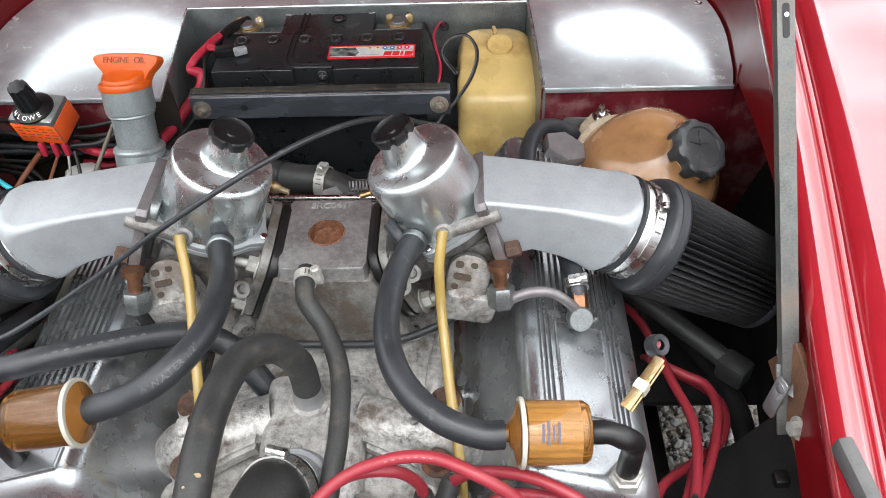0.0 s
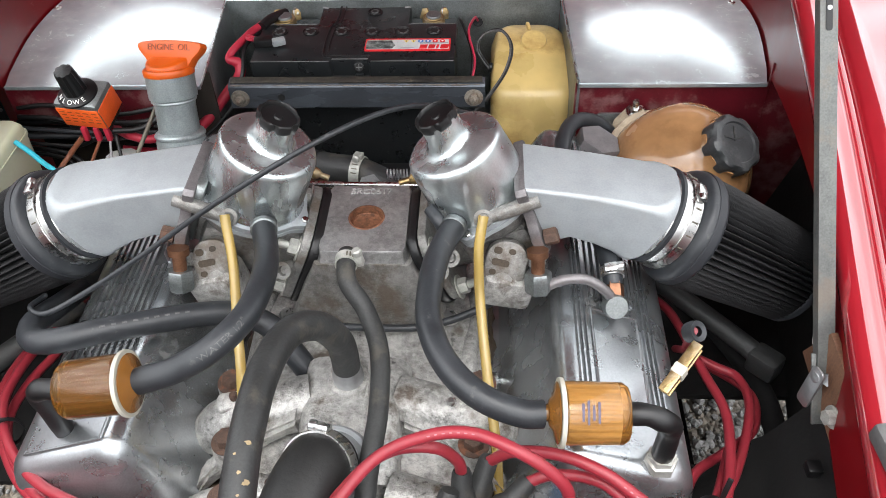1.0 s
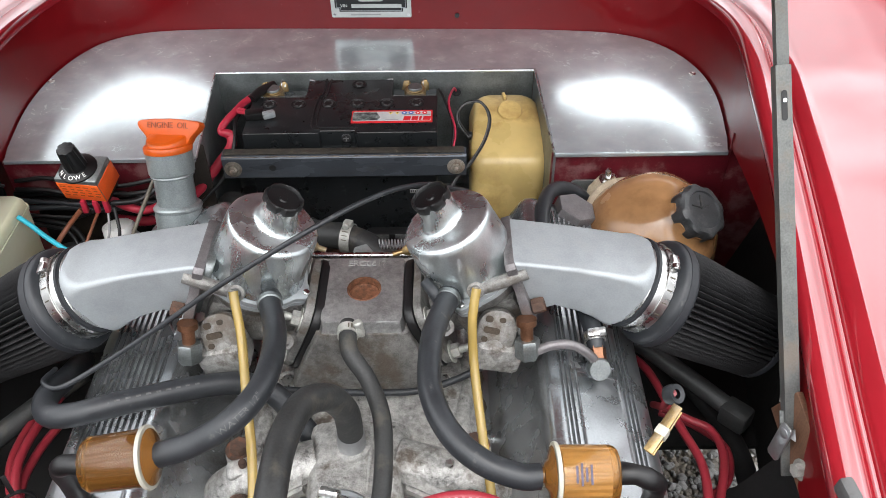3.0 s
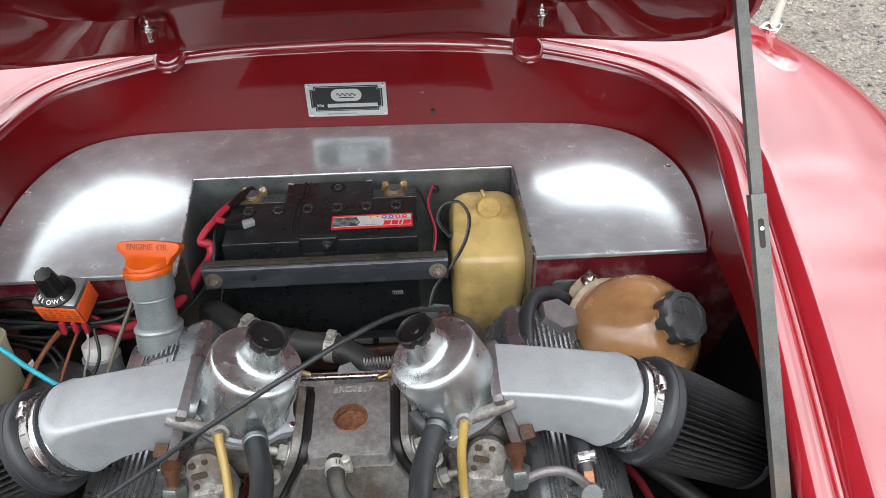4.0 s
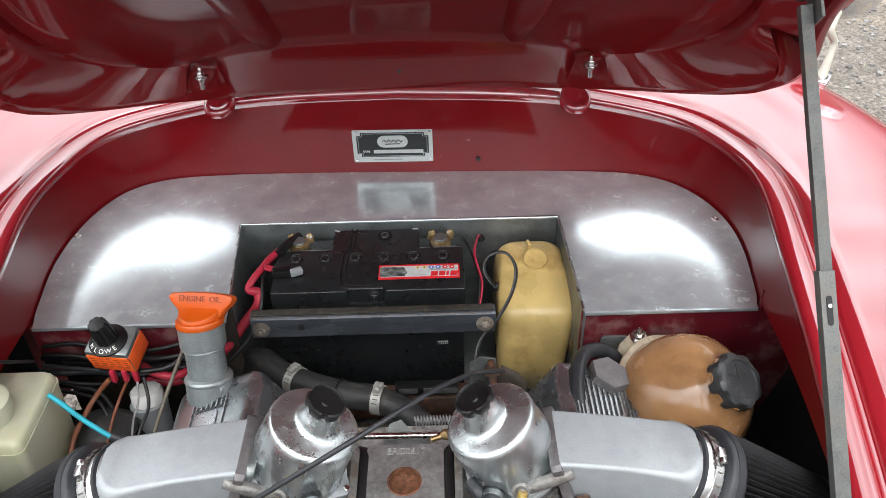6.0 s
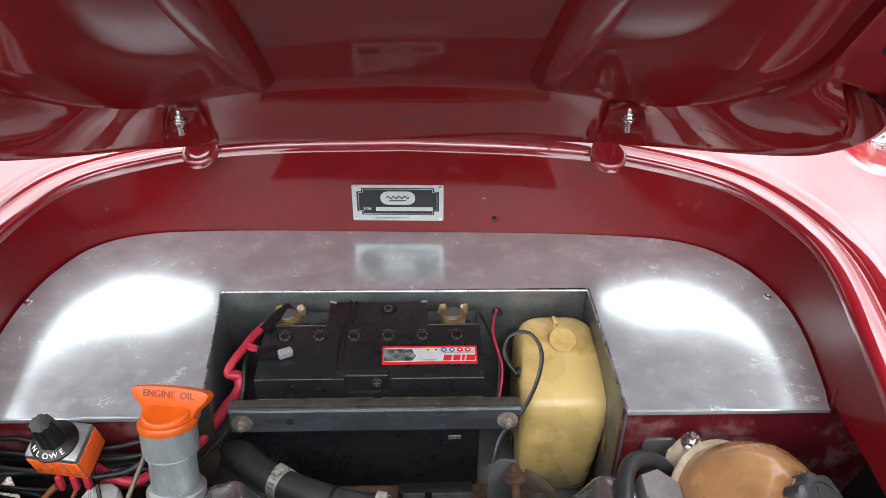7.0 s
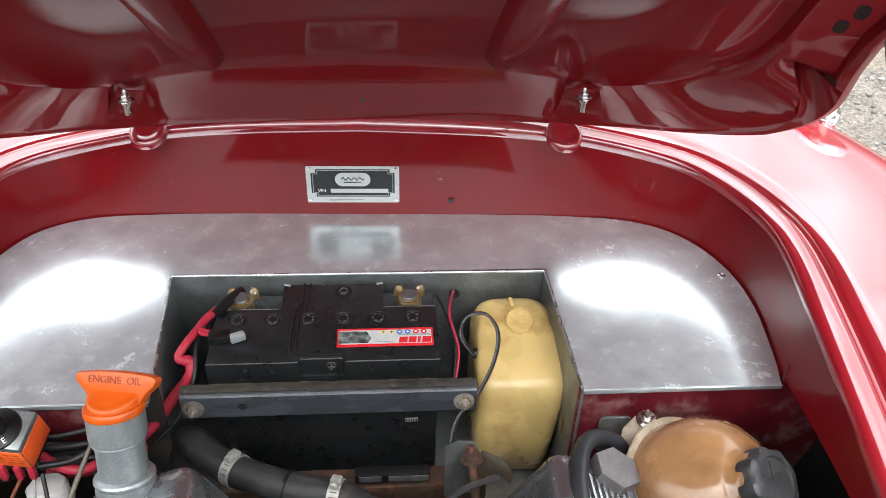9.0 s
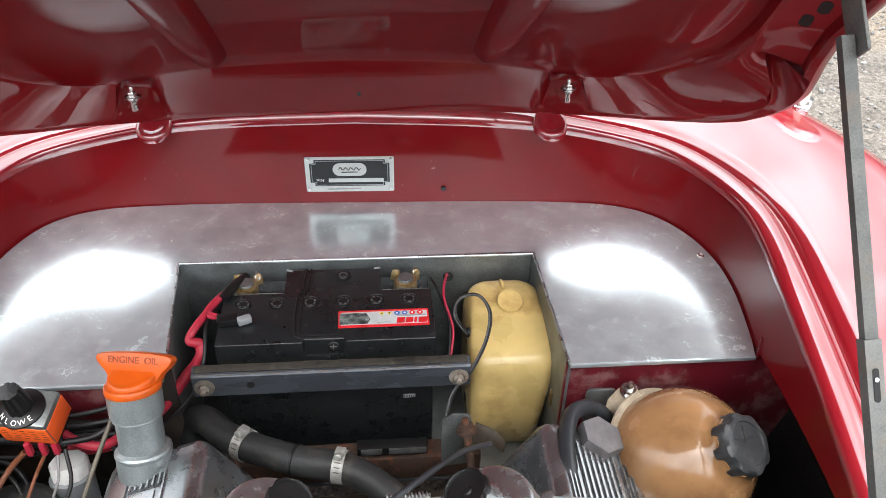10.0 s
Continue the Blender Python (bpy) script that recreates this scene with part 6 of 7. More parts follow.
cm = m @ Matrix.Translation((0, 0, 0.062)) @ Matrix.Scale(0.90, 4)
rings = []
for r, h, g in ((0.0285, 0.0, 0.0), (0.0305, 0.002, 1.0), (0.0310, 0.014, 1.0), (0.0300, 0.0185, 1.0), (0.0270, 0.0205, 0.3), (0.0215, 0.0210, 0.0), (0.0205, 0.0190, 0.0), (0.001, 0.0188, 0.0)):
    rings.append([cm @ Vector((q * math.cos(a), q * math.sin(a), h)) for a, q in ((2 * math.pi * k / 80, r - 0.0030 * g * (0.5 + 0.5 * math.cos(8 * 2 * math.pi * k / 80)) ** 1.5) for k in range(80))])
cap2 = part("cap", loft(bm, rings), CAP_GREY, exp, "black screw cap with deep finger grooves", 30)
for a, ln in ((0.9, 0.016), (-0.35, 0.012), (2.4, 0.014)):
    part("moulded_mark", box(bmesh.new(), cm @ Vector((0.006 * math.cos(a), 0.006 * math.sin(a) + 0.004, 0.0192)), (ln, 0.0016, 0.0012), (cm.to_3x3().to_4x4() @ Matrix.Rotation(a, 4, "Z"))), RUBBER_DUSTY, cap2)
fm = aim((0.286, 0.7245, 0.765), (-0.35, -0.55, 0.75))
part("mounting_ear", prism(bmesh.new(), [(-0.016, -0.030), (0.022, -0.036), (0.026, 0.0), (0.018, 0.016), (0.006, 0.022), (-0.012, 0.016), (-0.019, 0.0)], 0.005, fm, 0.0015), RIM, exp, "grubby cream mounting ear")
part("ear_bolt", bolt(bmesh.new(), aim((0.291, 0.733, 0.779), (-0.1, -0.25, 1)), 0.0072, 0.006, True, 0.010), STEEL, exp, "bright nut and washer")
part("lower_bolt", bolt(bmesh.new(), aim((0.272, 0.728, 0.752), (-0.5, -0.6, 0.6)), 0.005, 0.004), ZINC, exp)
part("bracket", prism(bmesh.new(), rounded(0.034, 0.05, 0.006, 3), 0.004, aim((0.268, 0.755, 0.736), (0, -1, 0.05)), 0.0008), GALV, exp, "grey fixing plate")
part("outlet_clip", lathe(bmesh.new(), [(0.012, -0.01), (0.013, -0.008), (0.013, 0.006), (0.011, 0.008)], aim((0.377, 0.598, 0.735), (0.2, -0.6, -0.5)), 20), RUBBER, exp)

# ---- fuel hoses, filters ----
HOSE_R = [(0.100, 0.468, 0.856), (0.099, 0.455, 0.862), (0.087, 0.414, 0.866), (0.083, 0.365, 0.866), (0.090, 0.331, 0.865), (0.105, 0.307, 0.860), (0.126, 0.291, 0.855), (0.150, 0.284, 0.850), (0.165, 0.285, 0.848)]
HOSE_L = [(-0.060, 0.466, 0.856), (-0.057, 0.450, 0.864), (-0.044, 0.402, 0.872), (-0.044, 0.349, 0.880), (-0.062, 0.315, 0.879), (-0.091, 0.304, 0.866), (-0.118, 0.3005, 0.857)]
fh_r = hose("breather_hose", HOSE_R, 0.0098, RUBBER, "thick black rubber breather hose to a filter", "hose", "carburettor breather hoses", step=10, seg=22)
fh_l = hose("breather_hose", HOSE_L, 0.0098, RUBBER, "thick black rubber breather hose with white lettering", "hose", "carburettor breather hoses", step=10, seg=22)
for hh, pts in ((fh_r, HOSE_R), (fh_l, HOSE_L)):
    way = Vector(pts[2]) - Vector(pts[1])
    part("end_collar", lathe(bmesh.new(), [(0.0099, -0.003), (0.0112, -0.0022), (0.0112, 0.0022), (0.0099, 0.003)], aim(Vector(pts[1]), way), 24, caps=False), GALV, hh, "dull metal collar on the hose end")
lettering("WATER 1/2\"", 0.0066, None, DIM_PRINT, fh_l, 0.0001, "printed_words", "pale printed words", on_hose(HOSE_L, 0.0098, 0.155, (0.1, -0.75, 0.5), -1))


def inline_filter(a, b, s):
    """A see-through filter from the hose end a to the elbow end b."""
    a, b = Vector(a), Vector(b)
    f = thing("inline_filter", (a + b) / 2 - Vector((0, 0, 0.022)), "amber see-through inline filter with a white flange", "fuel filter", "inline filters on the rocker covers")
    m = aim(a, b - a)
    L = (b - a).length
    can = part("amber_bowl", lathe(bmesh.new(), [(0.0215, 0.010), (0.0218, 0.014), (0.0212, L - 0.004), (0.019, L - 0.0005), (0.006, L), (0.006, L + 0.004)], m, 40), AMBER, f, "clear amber bowl")
    can.visible_shadow = False
    part("white_flange", lathe(bmesh.new(), [(0.0200, 0.0070), (0.0238, 0.0072), (0.0242, 0.0087), (0.0238, 0.0102), (0.0200, 0.0104)], m, 48), WHITE, f, "off-white plastic flange")
    part("end_cone", lathe(bmesh.new(), [(0.0055, -0.006), (0.006, 0.0), (0.009, 0.001), (0.012, 0.0035), (0.0200, 0.0055), (0.0212, 0.0065)], m, 36), material("amber_plastic", (0.30, 0.13, 0.03), 0.10, speckle=0.0, var=0.3, scale=40, transmission=0.5), f, "amber end cone")
    bm = bmesh.new()
    rings = []
    for h in (0.0125, L - 0.007):
        rings.append([m @ Vector((q * math.cos(t), q * math.sin(t), h)) for t, q in ((2 * math.pi * k / 72, 0.0150 + 0.0008 * (1 if k % 4 < 2 else -1)) for k in range(72))])
    part("paper_element", loft(bm, rings), PAPER_CLEAN if s > 0 else PAPER, f, "pale pleated paper element" if s > 0 else "brown pleated paper element")
    if s > 0:
        for k, (w, h) in enumerate(((0.012, 0.0016), (0.016, 0.0016), (0.010, 0.0016), (0.014, 0.0016))):
            p = m @ Vector((0, 0, 0.022 + 0.0035 * k))
            n = Vector((0.0, -0.55, 0.83))
            part("printed_bar", box(bmesh.new(), p + n * 0.0216, (h, w, 0.0004), aim((0, 0, 0), n).to_3x3().to_4x4()), material("purple_print", (0.07, 0.06, 0.10), 0.5) if k == 0 else bpy.data.materials["purple_print"], can)
    return f


inline_filter((0.168, 0.2865, 0.8475), (0.222, 0.2885, 0.845), 1)
inline_filter((-0.117, 0.3005, 0.8565), (-0.172, 0.2965, 0.8505), -1)
for pts, group in (([(0.222, 0.2885, 0.845), (0.236, 0.287, 0.846), (0.247, 0.285, 0.842), (0.2530, 0.287, 0.834), (0.255, 0.290, 0.818), (0.2555, 0.293, 0.786)], 1), ([(-0.172, 0.2965, 0.8505), (-0.184, 0.2970, 0.851), (-0.193, 0.2985, 0.847), (-0.1985, 0.302, 0.837), (-0.200, 0.305, 0.815), (-0.2005, 0.308, 0.778)], -1)):
    e = thing("rubber_elbow", pts[-1], "glossy black rubber elbow into the rocker cover", "hose", "filter elbows")
    part("bend", tube(bmesh.new(), pts, lambda t: 0.0080 + 0.0003 * math.sin(t * 22), 18, 8), BLACK, e, "", 60)
    if group > 0:
        part("threaded_collar", lathe(bmesh.new(), [(0.0125, -0.020), (0.0125, -0.012), (0.0105, -0.011), (0.0105, -0.006)], Matrix.Translation((0.2556, 0.293, 0.7925)), 6), CLIP_STEEL, e, "bright hexagon collar")

YEL_L = [(-0.086, 0.449, 0.880), (-0.0845, 0.442, 0.872), (-0.079, 0.421, 0.850), (-0.074, 0.385, 0.820), (-0.066, 0.338, 0.790), (-0.064, 0.285, 0.745), (-0.064, 0.25, 0.69)]
YEL_R = [(0.1235, 0.449, 0.880), (0.121, 0.440, 0.868), (0.1195, 0.430, 0.853), (0.121, 0.409, 0.822), (0.127, 0.361, 0.790), (0.135, 0.311, 0.752), (0.138, 0.27, 0.69)]
for pts in (YEL_L, YEL_R):
    hose("fuel_overflow_tube", pts, 0.0042, FUEL_TUBE, "yellowed clear overflow tube below the carburettor", "tube", "overflow tubes")

BREATHER = [(0.0095, 0.4475, 0.838), (0.0105, 0.432, 0.840), (0.014, 0.415, 0.836), (0.030, 0.396, 0.822), (0.0425, 0.363, 0.811), (0.045, 0.315, 0.801), (0.041, 0.270, 0.790), (0.040, 0.225, 0.770), (0.045, 0.18, 0.73)]
h = hose("heater_hose", BREATHER, 0.0078, RUBBER_DUSTY, "dusty black rubber hose clipped to the centre box", "hose", step=10, seg=18)
clip(h, (0.0103, 0.4365, 0.8395), (0.05, -1, 0.05), 0.0083, (1, 0, 0.2), 0.009)
CROSS = [(-0.020, 0.385, 0.742), (-0.040, 0.399, 0.766), (-0.058, 0.411, 0.785), (-0.082, 0.415, 0.796), (-0.114, 0.406, 0.806), (-0.175, 0.378, 0.820), (-0.218, 0.365, 0.820), (-0.243, 0.374, 0.811), (-0.258, 0.402, 0.797), (-0.267, 0.450, 0.765), (-0.29, 0.52, 0.71)]
h = hose("water_hose", CROSS, 0.0105, RUBBER, "black rubber water hose lying across the rocker cover", "hose", step=10, seg=20)
for k in range(9):
    lettering("-", 0.016, None, DIM_PRINT, h, 0.0001, "printed_bar", "", on_hose(CROSS, 0.0105, 0.135 + 0.008 * k, (0.1, -0.5, 0.85)))
BIG = [(0.0145, 0.362, 0.792), (0.0145, 0.362, 0.812), (0.0125, 0.360, 0.832), (0.003, 0.350, 0.860), (-0.011, 0.329, 0.879), (-0.0195, 0.292, 0.888), (-0.021, 0.246, 0.890), (-0.021, 0.205, 0.880), (-0.022, 0.165, 0.855), (-0.025, 0.12, 0.80)]
h = hose("coolant_hose", BIG, 0.0112, RUBBER_DUSTY, "thick black coolant hose arching off the manifold", "hose", step=10, seg=22)
SEALANT = material("dried_tan_sealant", (0.28, 0.21, 0.12), 0.8, var=0.2, scale=200)
for d, side, r in ((0.205, 0.004, 0.0020), (0.212, -0.003, 0.0011), (0.222, 0.001, 0.0014), (0.227, 0.006, 0.0024), (0.234, 0.002, 0.0011)):
    bend = on_hose(BIG, 0.0112, d, (0.1, -0.6, 0.8))
    bm = bmesh.new()
    for k, v in enumerate([bm.verts.new(bend(Vector((q * math.cos(a), side + 1.3 * q * math.sin(a), 0.0003)))) for a, q in ((2 * math.pi * k / 12, r * (0.7 + 0.5 * noise.noise(Vector((k * 1.3, d * 90, 1))))) for k in range(12))]):
        pass
    bm.verts.ensure_lookup_table()
    bm.faces.new(bm.verts[:])
    part("sealant_smear", bm, SEALANT, h, "dried tan sealant smear")
HOSE_BLACK = material("matt_black_hose", (0.012, 0.012, 0.0118), 0.55, var=0.3, scale=60, bump=0.3, bump_scale=300, stain=(0.06, 0.05, 0.04), stain_amount=0.35, stain_scale=40, stain_at=0.57)
THERMO = [(0.008, 0.278, 0.788), (0.004, 0.262, 0.803), (-0.004, 0.232, 0.803), (-0.012, 0.20, 0.790), (-0.02, 0.15, 0.75)]
h = hose("radiator_hose", THERMO, 0.0265, HOSE_BLACK, "wide black radiator hose on the thermostat housing", "hose", step=8, seg=36)
clip(h, (0.0062, 0.271, 0.7955), (-0.25, -0.75, 0.68), 0.0272, (0.05, 0.5, 0.8), 0.011, STEEL)
REAR = [(-0.20, 0.79, 0.65), (-0.195, 0.800, 0.685), (-0.178, 0.787, 0.703), (-0.150, 0.756, 0.711), (-0.119, 0.735, 0.715), (-0.085, 0.718, 0.718), (-0.054, 0.706, 0.720), (-0.020, 0.698, 0.720), (0.015, 0.680, 0.713), (0.045, 0.655, 0.700)]
h = hose("rear_coolant_hose", REAR, 0.0165, RUBBER_DUSTY, "dusty black coolant hose behind the engine", "hose", step=8, seg=24)
clip(h, (-0.128, 0.740, 0.714), (0.83, -0.55, 0.05), 0.0172, (0.2, 0.1, 1), 0.012)
clip(h, (-0.022, 0.6985, 0.720), (0.97, -0.25, 0), 0.0172, (0.1, 0.2, 1), 0.012)
part("joint_ring", lathe(bmesh.new(), [(0.0165, -0.002), (0.018, -0.001), (0.018, 0.001), (0.0165, 0.002)], aim((-0.070, 0.712, 0.719), (0.93, -0.37, 0.03)), 24, caps=False), BLACK, h)

# accelerator cable
CABLE = [(0.118, 0.60, 0.868), (0.099, 0.58, 0.888), (0.084, 0.558, 0.909), (0.056, 0.520, 0.934), (0.025, 0.490, 0.942), (-0.013, 0.465, 0.936), (-0.058, 0.450, 0.915), (-0.107, 0.440, 0.885), (-0.159, 0.430, 0.850), (-0.211, 0.415, 0.821), (-0.243, 0.402, 0.810), (-0.262, 0.412, 0.806), (-0.266, 0.44, 0.79)]
hose("accelerator_cable", CABLE, 0.0024, RUBBER, "thin black accelerator cable over the carburettors", "cable", step=10, seg=10)

# throttle linkage behind the centre box
link = thing("throttle_linkage", (0.02, 0.58, 0.77), "grey throttle linkage with a coil return spring", "linkage")
part("shaft", tube(bmesh.new(), [(-0.06, 0.572, 0.808), (0.09, 0.570, 0.808)], 0.0032, 10), STEEL, link)
pts = [(0.026 + 0.040 * k / 96, 0.597 + 0.0046 * math.cos(k * math.pi / 4), 0.800 + 0.0046 * math.sin(k * math.pi / 4)) for k in range(97)]
part("return_spring", tube(bmesh.new(), pts, 0.0009, 6, 1), ZINC, link, "steel coil spring")
part("bracket", prism(bmesh.new(), [(-0.03, -0.02), (0.02, -0.02), (0.022, 0.006), (0.004, 0.010), (-0.006, 0.022), (-0.018, 0.018)], 0.003, aim((0.018, 0.583, 0.785), (0, -0.4, 1))), GALV, link)
part("ball_joint", lathe(bmesh.new(), [(0.001, -0.006), (0.0045, -0.004), (0.006, 0), (0.0045, 0.004), (0.0028, 0.006), (0.0028, 0.016)], aim((0.060, 0.549, 0.835), (-1, -0.2, -0.2)), 16), BRASS, link, "brass ball joint")
part("ball_joint", lathe(bmesh.new(), [(0.001, -0.006), (0.0045, -0.004), (0.006, 0), (0.0045, 0.004), (0.0028, 0.006), (0.0028, 0.014)], aim((-0.036, 0.560, 0.832), (1, -0.2, -0.3)), 16), BRASS, link, "brass ball joint")

# brake pipe end on the right rocker cover
pipe = thing("metal_fuel_pipe", (0.234, 0.43, 0.785), "bent metal fuel pipe with a clip and union", "pipe")
part("pipe", tube(bmesh.new(), [(0.172, 0.431, 0.815), (0.190, 0.434, 0.822), (0.210, 0.436, 0.820), (0.226, 0.432, 0.810), (0.233, 0.428, 0.800)], 0.0045, 12), FLANGE_GREY, pipe)
part("banjo", lathe(bmesh.new(), [(0.0095, -0.007), (0.0105, -0.005), (0.0105, 0.005), (0.0095, 0.007)], aim((0.234, 0.428, 0.797), (0.1, -0.7, 0.5)), 20), GALV, pipe)
part("copper_union", lathe(bmesh.new(), [(0.0075, 0), (0.0085, 0.002), (0.0085, 0.013), (0.007, 0.015)], aim((0.234, 0.434, 0.800), (-0.05, 0.75, 0.5)), 6), COPPER, pipe, "brown copper union")
UP = [(0.2335, 0.443, 0.806), (0.232, 0.458, 0.813), (0.226, 0.490, 0.815), (0.215, 0.53, 0.812), (0.205, 0.57, 0.80)]
fp = hose("fuel_hose", UP, 0.0085, RUBBER, "short black fuel hose under the intake elbow", "hose")
clip(fp, (0.2325, 0.453, 0.811), (-0.08, 0.85, 0.3), 0.0089, (-0.2, -0.4, 1), 0.009, STEEL)

# ---- ignition ----
dist = thing("distributor", (0.11, 0.225, 0.64), "dark blue-capped distributor with black lead boots", "distributor")
part("cap", lathe(bmesh.new(), [(0.042, -0.06), (0.044, -0.02), (0.042, 0.0), (0.034, 0.010), (0.0, 0.012)], Matrix.Translation((0.105, 0.222, 0.735)), 32, caps=False), material("blue_plastic", (0.03, 0.10, 0.20), 0.4, var=0.2, scale=60), dist, "dark blue distributor cap")
for a, b in (((0.108, 0.262, 0.765), (0.109, 0.272, 0.790)), ((0.119, 0.275, 0.752), (0.128, 0.290, 0.778)), ((0.133, 0.252, 0.765), (0.156, 0.270, 0.782)), ((0.092, 0.240, 0.760), (0.100, 0.258, 0.786)), ((0.130, 0.228, 0.765), (0.150, 0.232, 0.790))):
    a, b = Vector(a), Vector(b)
    L = (b - a).length
    part("boot", lathe(bmesh.new(), [(0.0115, -0.012), (0.0118, 0.0), (0.0105, L * 0.35), (0.0078, L * 0.5), (0.0074, L), (0.0062, L + 0.003)], aim(a, b - a), 20), RUBBER_DUSTY, dist, "grey-black rubber boot")
LEADS = [
    [(0.005, 0.205, 0.79), (0.012, 0.222, 0.805), (0.040, 0.251, 0.824), (0.063, 0.264, 0.833), (0.091, 0.269, 0.829), (0.106, 0.272, 0.808), (0.109, 0.272, 0.788)],
    [(0.010, 0.200, 0.81), (0.021, 0.218, 0.822), (0.052, 0.250, 0.843), (0.087, 0.261, 0.856), (0.118, 0.261, 0.860), (0.148, 0.249, 0.858), (0.172, 0.241, 0.842), (0.181, 0.236, 0.822), (0.172, 0.222, 0.80), (0.16, 0.20, 0.78)],
    [(0.128, 0.289, 0.778), (0.146, 0.284, 0.801), (0.178, 0.273, 0.816), (0.209, 0.259, 0.815), (0.241, 0.243, 0.800), (0.273, 0.247, 0.780), (0.300, 0.268, 0.760), (0.319, 0.317, 0.740), (0.331, 0.376, 0.720), (0.325, 0.429, 0.705), (0.312, 0.509, 0.69), (0.296, 0.545, 0.68), (0.28, 0.58, 0.66)],
    [(0.156, 0.270, 0.783), (0.176, 0.271, 0.793), (0.207, 0.261, 0.801), (0.235, 0.240, 0.793), (0.262, 0.236, 0.776), (0.285, 0.252, 0.757), (0.302, 0.283, 0.742), (0.325, 0.335, 0.722)],
    [(0.030, 0.175, 0.815), (0.046, 0.194, 0.830), (0.082, 0.207, 0.841), (0.119, 0.214, 0.842), (0.149, 0.217, 0.840), (0.187, 0.218, 0.830), (0.214, 0.213, 0.818), (0.24, 0.20, 0.80)],
    [(0.285, 0.255, 0.745), (0.300, 0.275, 0.738), (0.331, 0.324, 0.720), (0.359, 0.392, 0.702), (0.360, 0.432, 0.692), (0.342, 0.447, 0.690), (0.318, 0.462, 0.690)],
    [(0.285, 0.300, 0.712), (0.302, 0.329, 0.702), (0.334, 0.355, 0.692), (0.365, 0.384, 0.682), (0.375, 0.427, 0.672), (0.352, 0.461, 0.664), (0.322, 0.48, 0.66)],
    [(0.02, 0.19, 0.79), (-0.03, 0.20, 0.772), (-0.105, 0.224, 0.772), (-0.159, 0.246, 0.770), (-0.216, 0.273, 0.760), (-0.260, 0.311, 0.750), (-0.290, 0.357, 0.740), (-0.303, 0.412, 0.722), (-0.305, 0.473, 0.70), (-0.30, 0.54, 0.68)],
    [(0.0, 0.18, 0.77), (-0.06, 0.21, 0.755), (-0.125, 0.232, 0.752), (-0.178, 0.248, 0.750), (-0.231, 0.273, 0.742), (-0.275, 0.318, 0.731), (-0.310, 0.378, 0.720), (-0.323, 0.438, 0.70), (-0.32, 0.50, 0.68)],
    [(-0.02, 0.18, 0.76), (-0.08, 0.205, 0.765), (-0.14, 0.232, 0.762), (-0.200, 0.256, 0.752), (-0.245, 0.290, 0.741), (-0.284, 0.342, 0.730), (-0.296, 0.400, 0.712), (-0.29, 0.46, 0.695)],
]
PALE_PRINT = material("pale_print", (0.42, 0.13, 0.15), 0.5)
for k, pts in enumerate(LEADS):
    ld = hose("ignition_lead", pts, 0.0043, RED_LEAD, "red silicone ignition lead curving over the engine", "ignition lead", "ignition leads", seg=12, step=10)
    if k in (1, 2, 4, 7):
        for j in range(7):
            lettering("-", 0.008, None, PALE_PRINT, ld, 0.0001, "printed_bar", "", on_hose(pts, 0.0043, 0.115 + 0.005 * j, (0.1, -0.5, 0.85)))
for at, way in (((0.293, 0.262, 0.757), (0.5, 0.7, -0.3)), ((-0.276, 0.330, 0.740), (-0.5, 0.8, -0.2))):
    tie = thing("cable_tie", at, "black plastic cable tie round the ignition leads", "cable tie", "cable ties")
    m = aim(at, way)
    part("loop", lathe(bmesh.new(), [(0.0135, -0.002), (0.0148, -0.002), (0.0148, 0.002), (0.0135, 0.002)], m, 24, caps=False), BLACK, tie)
    part("tail", box(bmesh.new(), m @ Vector((0.0, 0.024, 0.0)), (0.004, 0.024, 0.0018), m.to_3x3().to_4x4(), 0.0006), BLACK, tie)
# brass plug terminal hanging on its lead
gt = thing("brass_connector", (0.262, 0.32, 0.842), "loose brass spade connector with a black eyelet", "connector")
gm = aim((0.2625, 0.322, 0.851), (0.62, 0.72, 0.32))
part("jaw", box(bmesh.new(), gm @ Vector((0, 0.0044, 0)), (0.008, 0.0016, 0.044), gm.to_3x3().to_4x4(), 0.0008), BRASS, gt)
part("jaw", box(bmesh.new(), gm @ Vector((0, -0.0044, 0.001)), (0.008, 0.0016, 0.042), gm.to_3x3().to_4x4(), 0.0008), BRASS, gt)
part("insulator", box(bmesh.new(), gm @ Vector((0, 0.0, 0.002)), (0.006, 0.0075, 0.034), gm.to_3x3().to_4x4(), 0.0008), RUST, gt)
part("band", box(bmesh.new(), gm @ Vector((0, 0.0, -0.002)), (0.0095, 0.0115, 0.008), gm.to_3x3().to_4x4(), 0.0008), WHITE, gt, "pale band round the jaws")
part("eyelet", lathe(bmesh.new(), [(0.004, -0.004), (0.0078, -0.005), (0.0085, 0.0), (0.0078, 0.005), (0.004, 0.004)], aim((0.279, 0.360, 0.846), (0.5, -0.4, 0.7)), 20, caps=False), RUBBER, gt)
hose("connector_wire", [(0.279, 0.362, 0.845), (0.288, 0.389, 0.80), (0.298, 0.42, 0.75), (0.305, 0.46, 0.70)], 0.0035, RED_LEAD, "dark red wire running down beside the engine", "wire")

# ---- left rear corner: controller, canister, reservoir, wires ----
ctl = thing("fan_controller", (-0.318, 0.715, 0.78), "orange and grey fan control box with a black dial", "control box")
rot = Matrix.Rotation(radians(-9), 4, "Z") @ Matrix.Rotation(radians(14), 4, "X")
cm = Matrix.Translation((-0.319, 0.713, 0.806)) @ rot @ Matrix.Scale(0.86, 4)
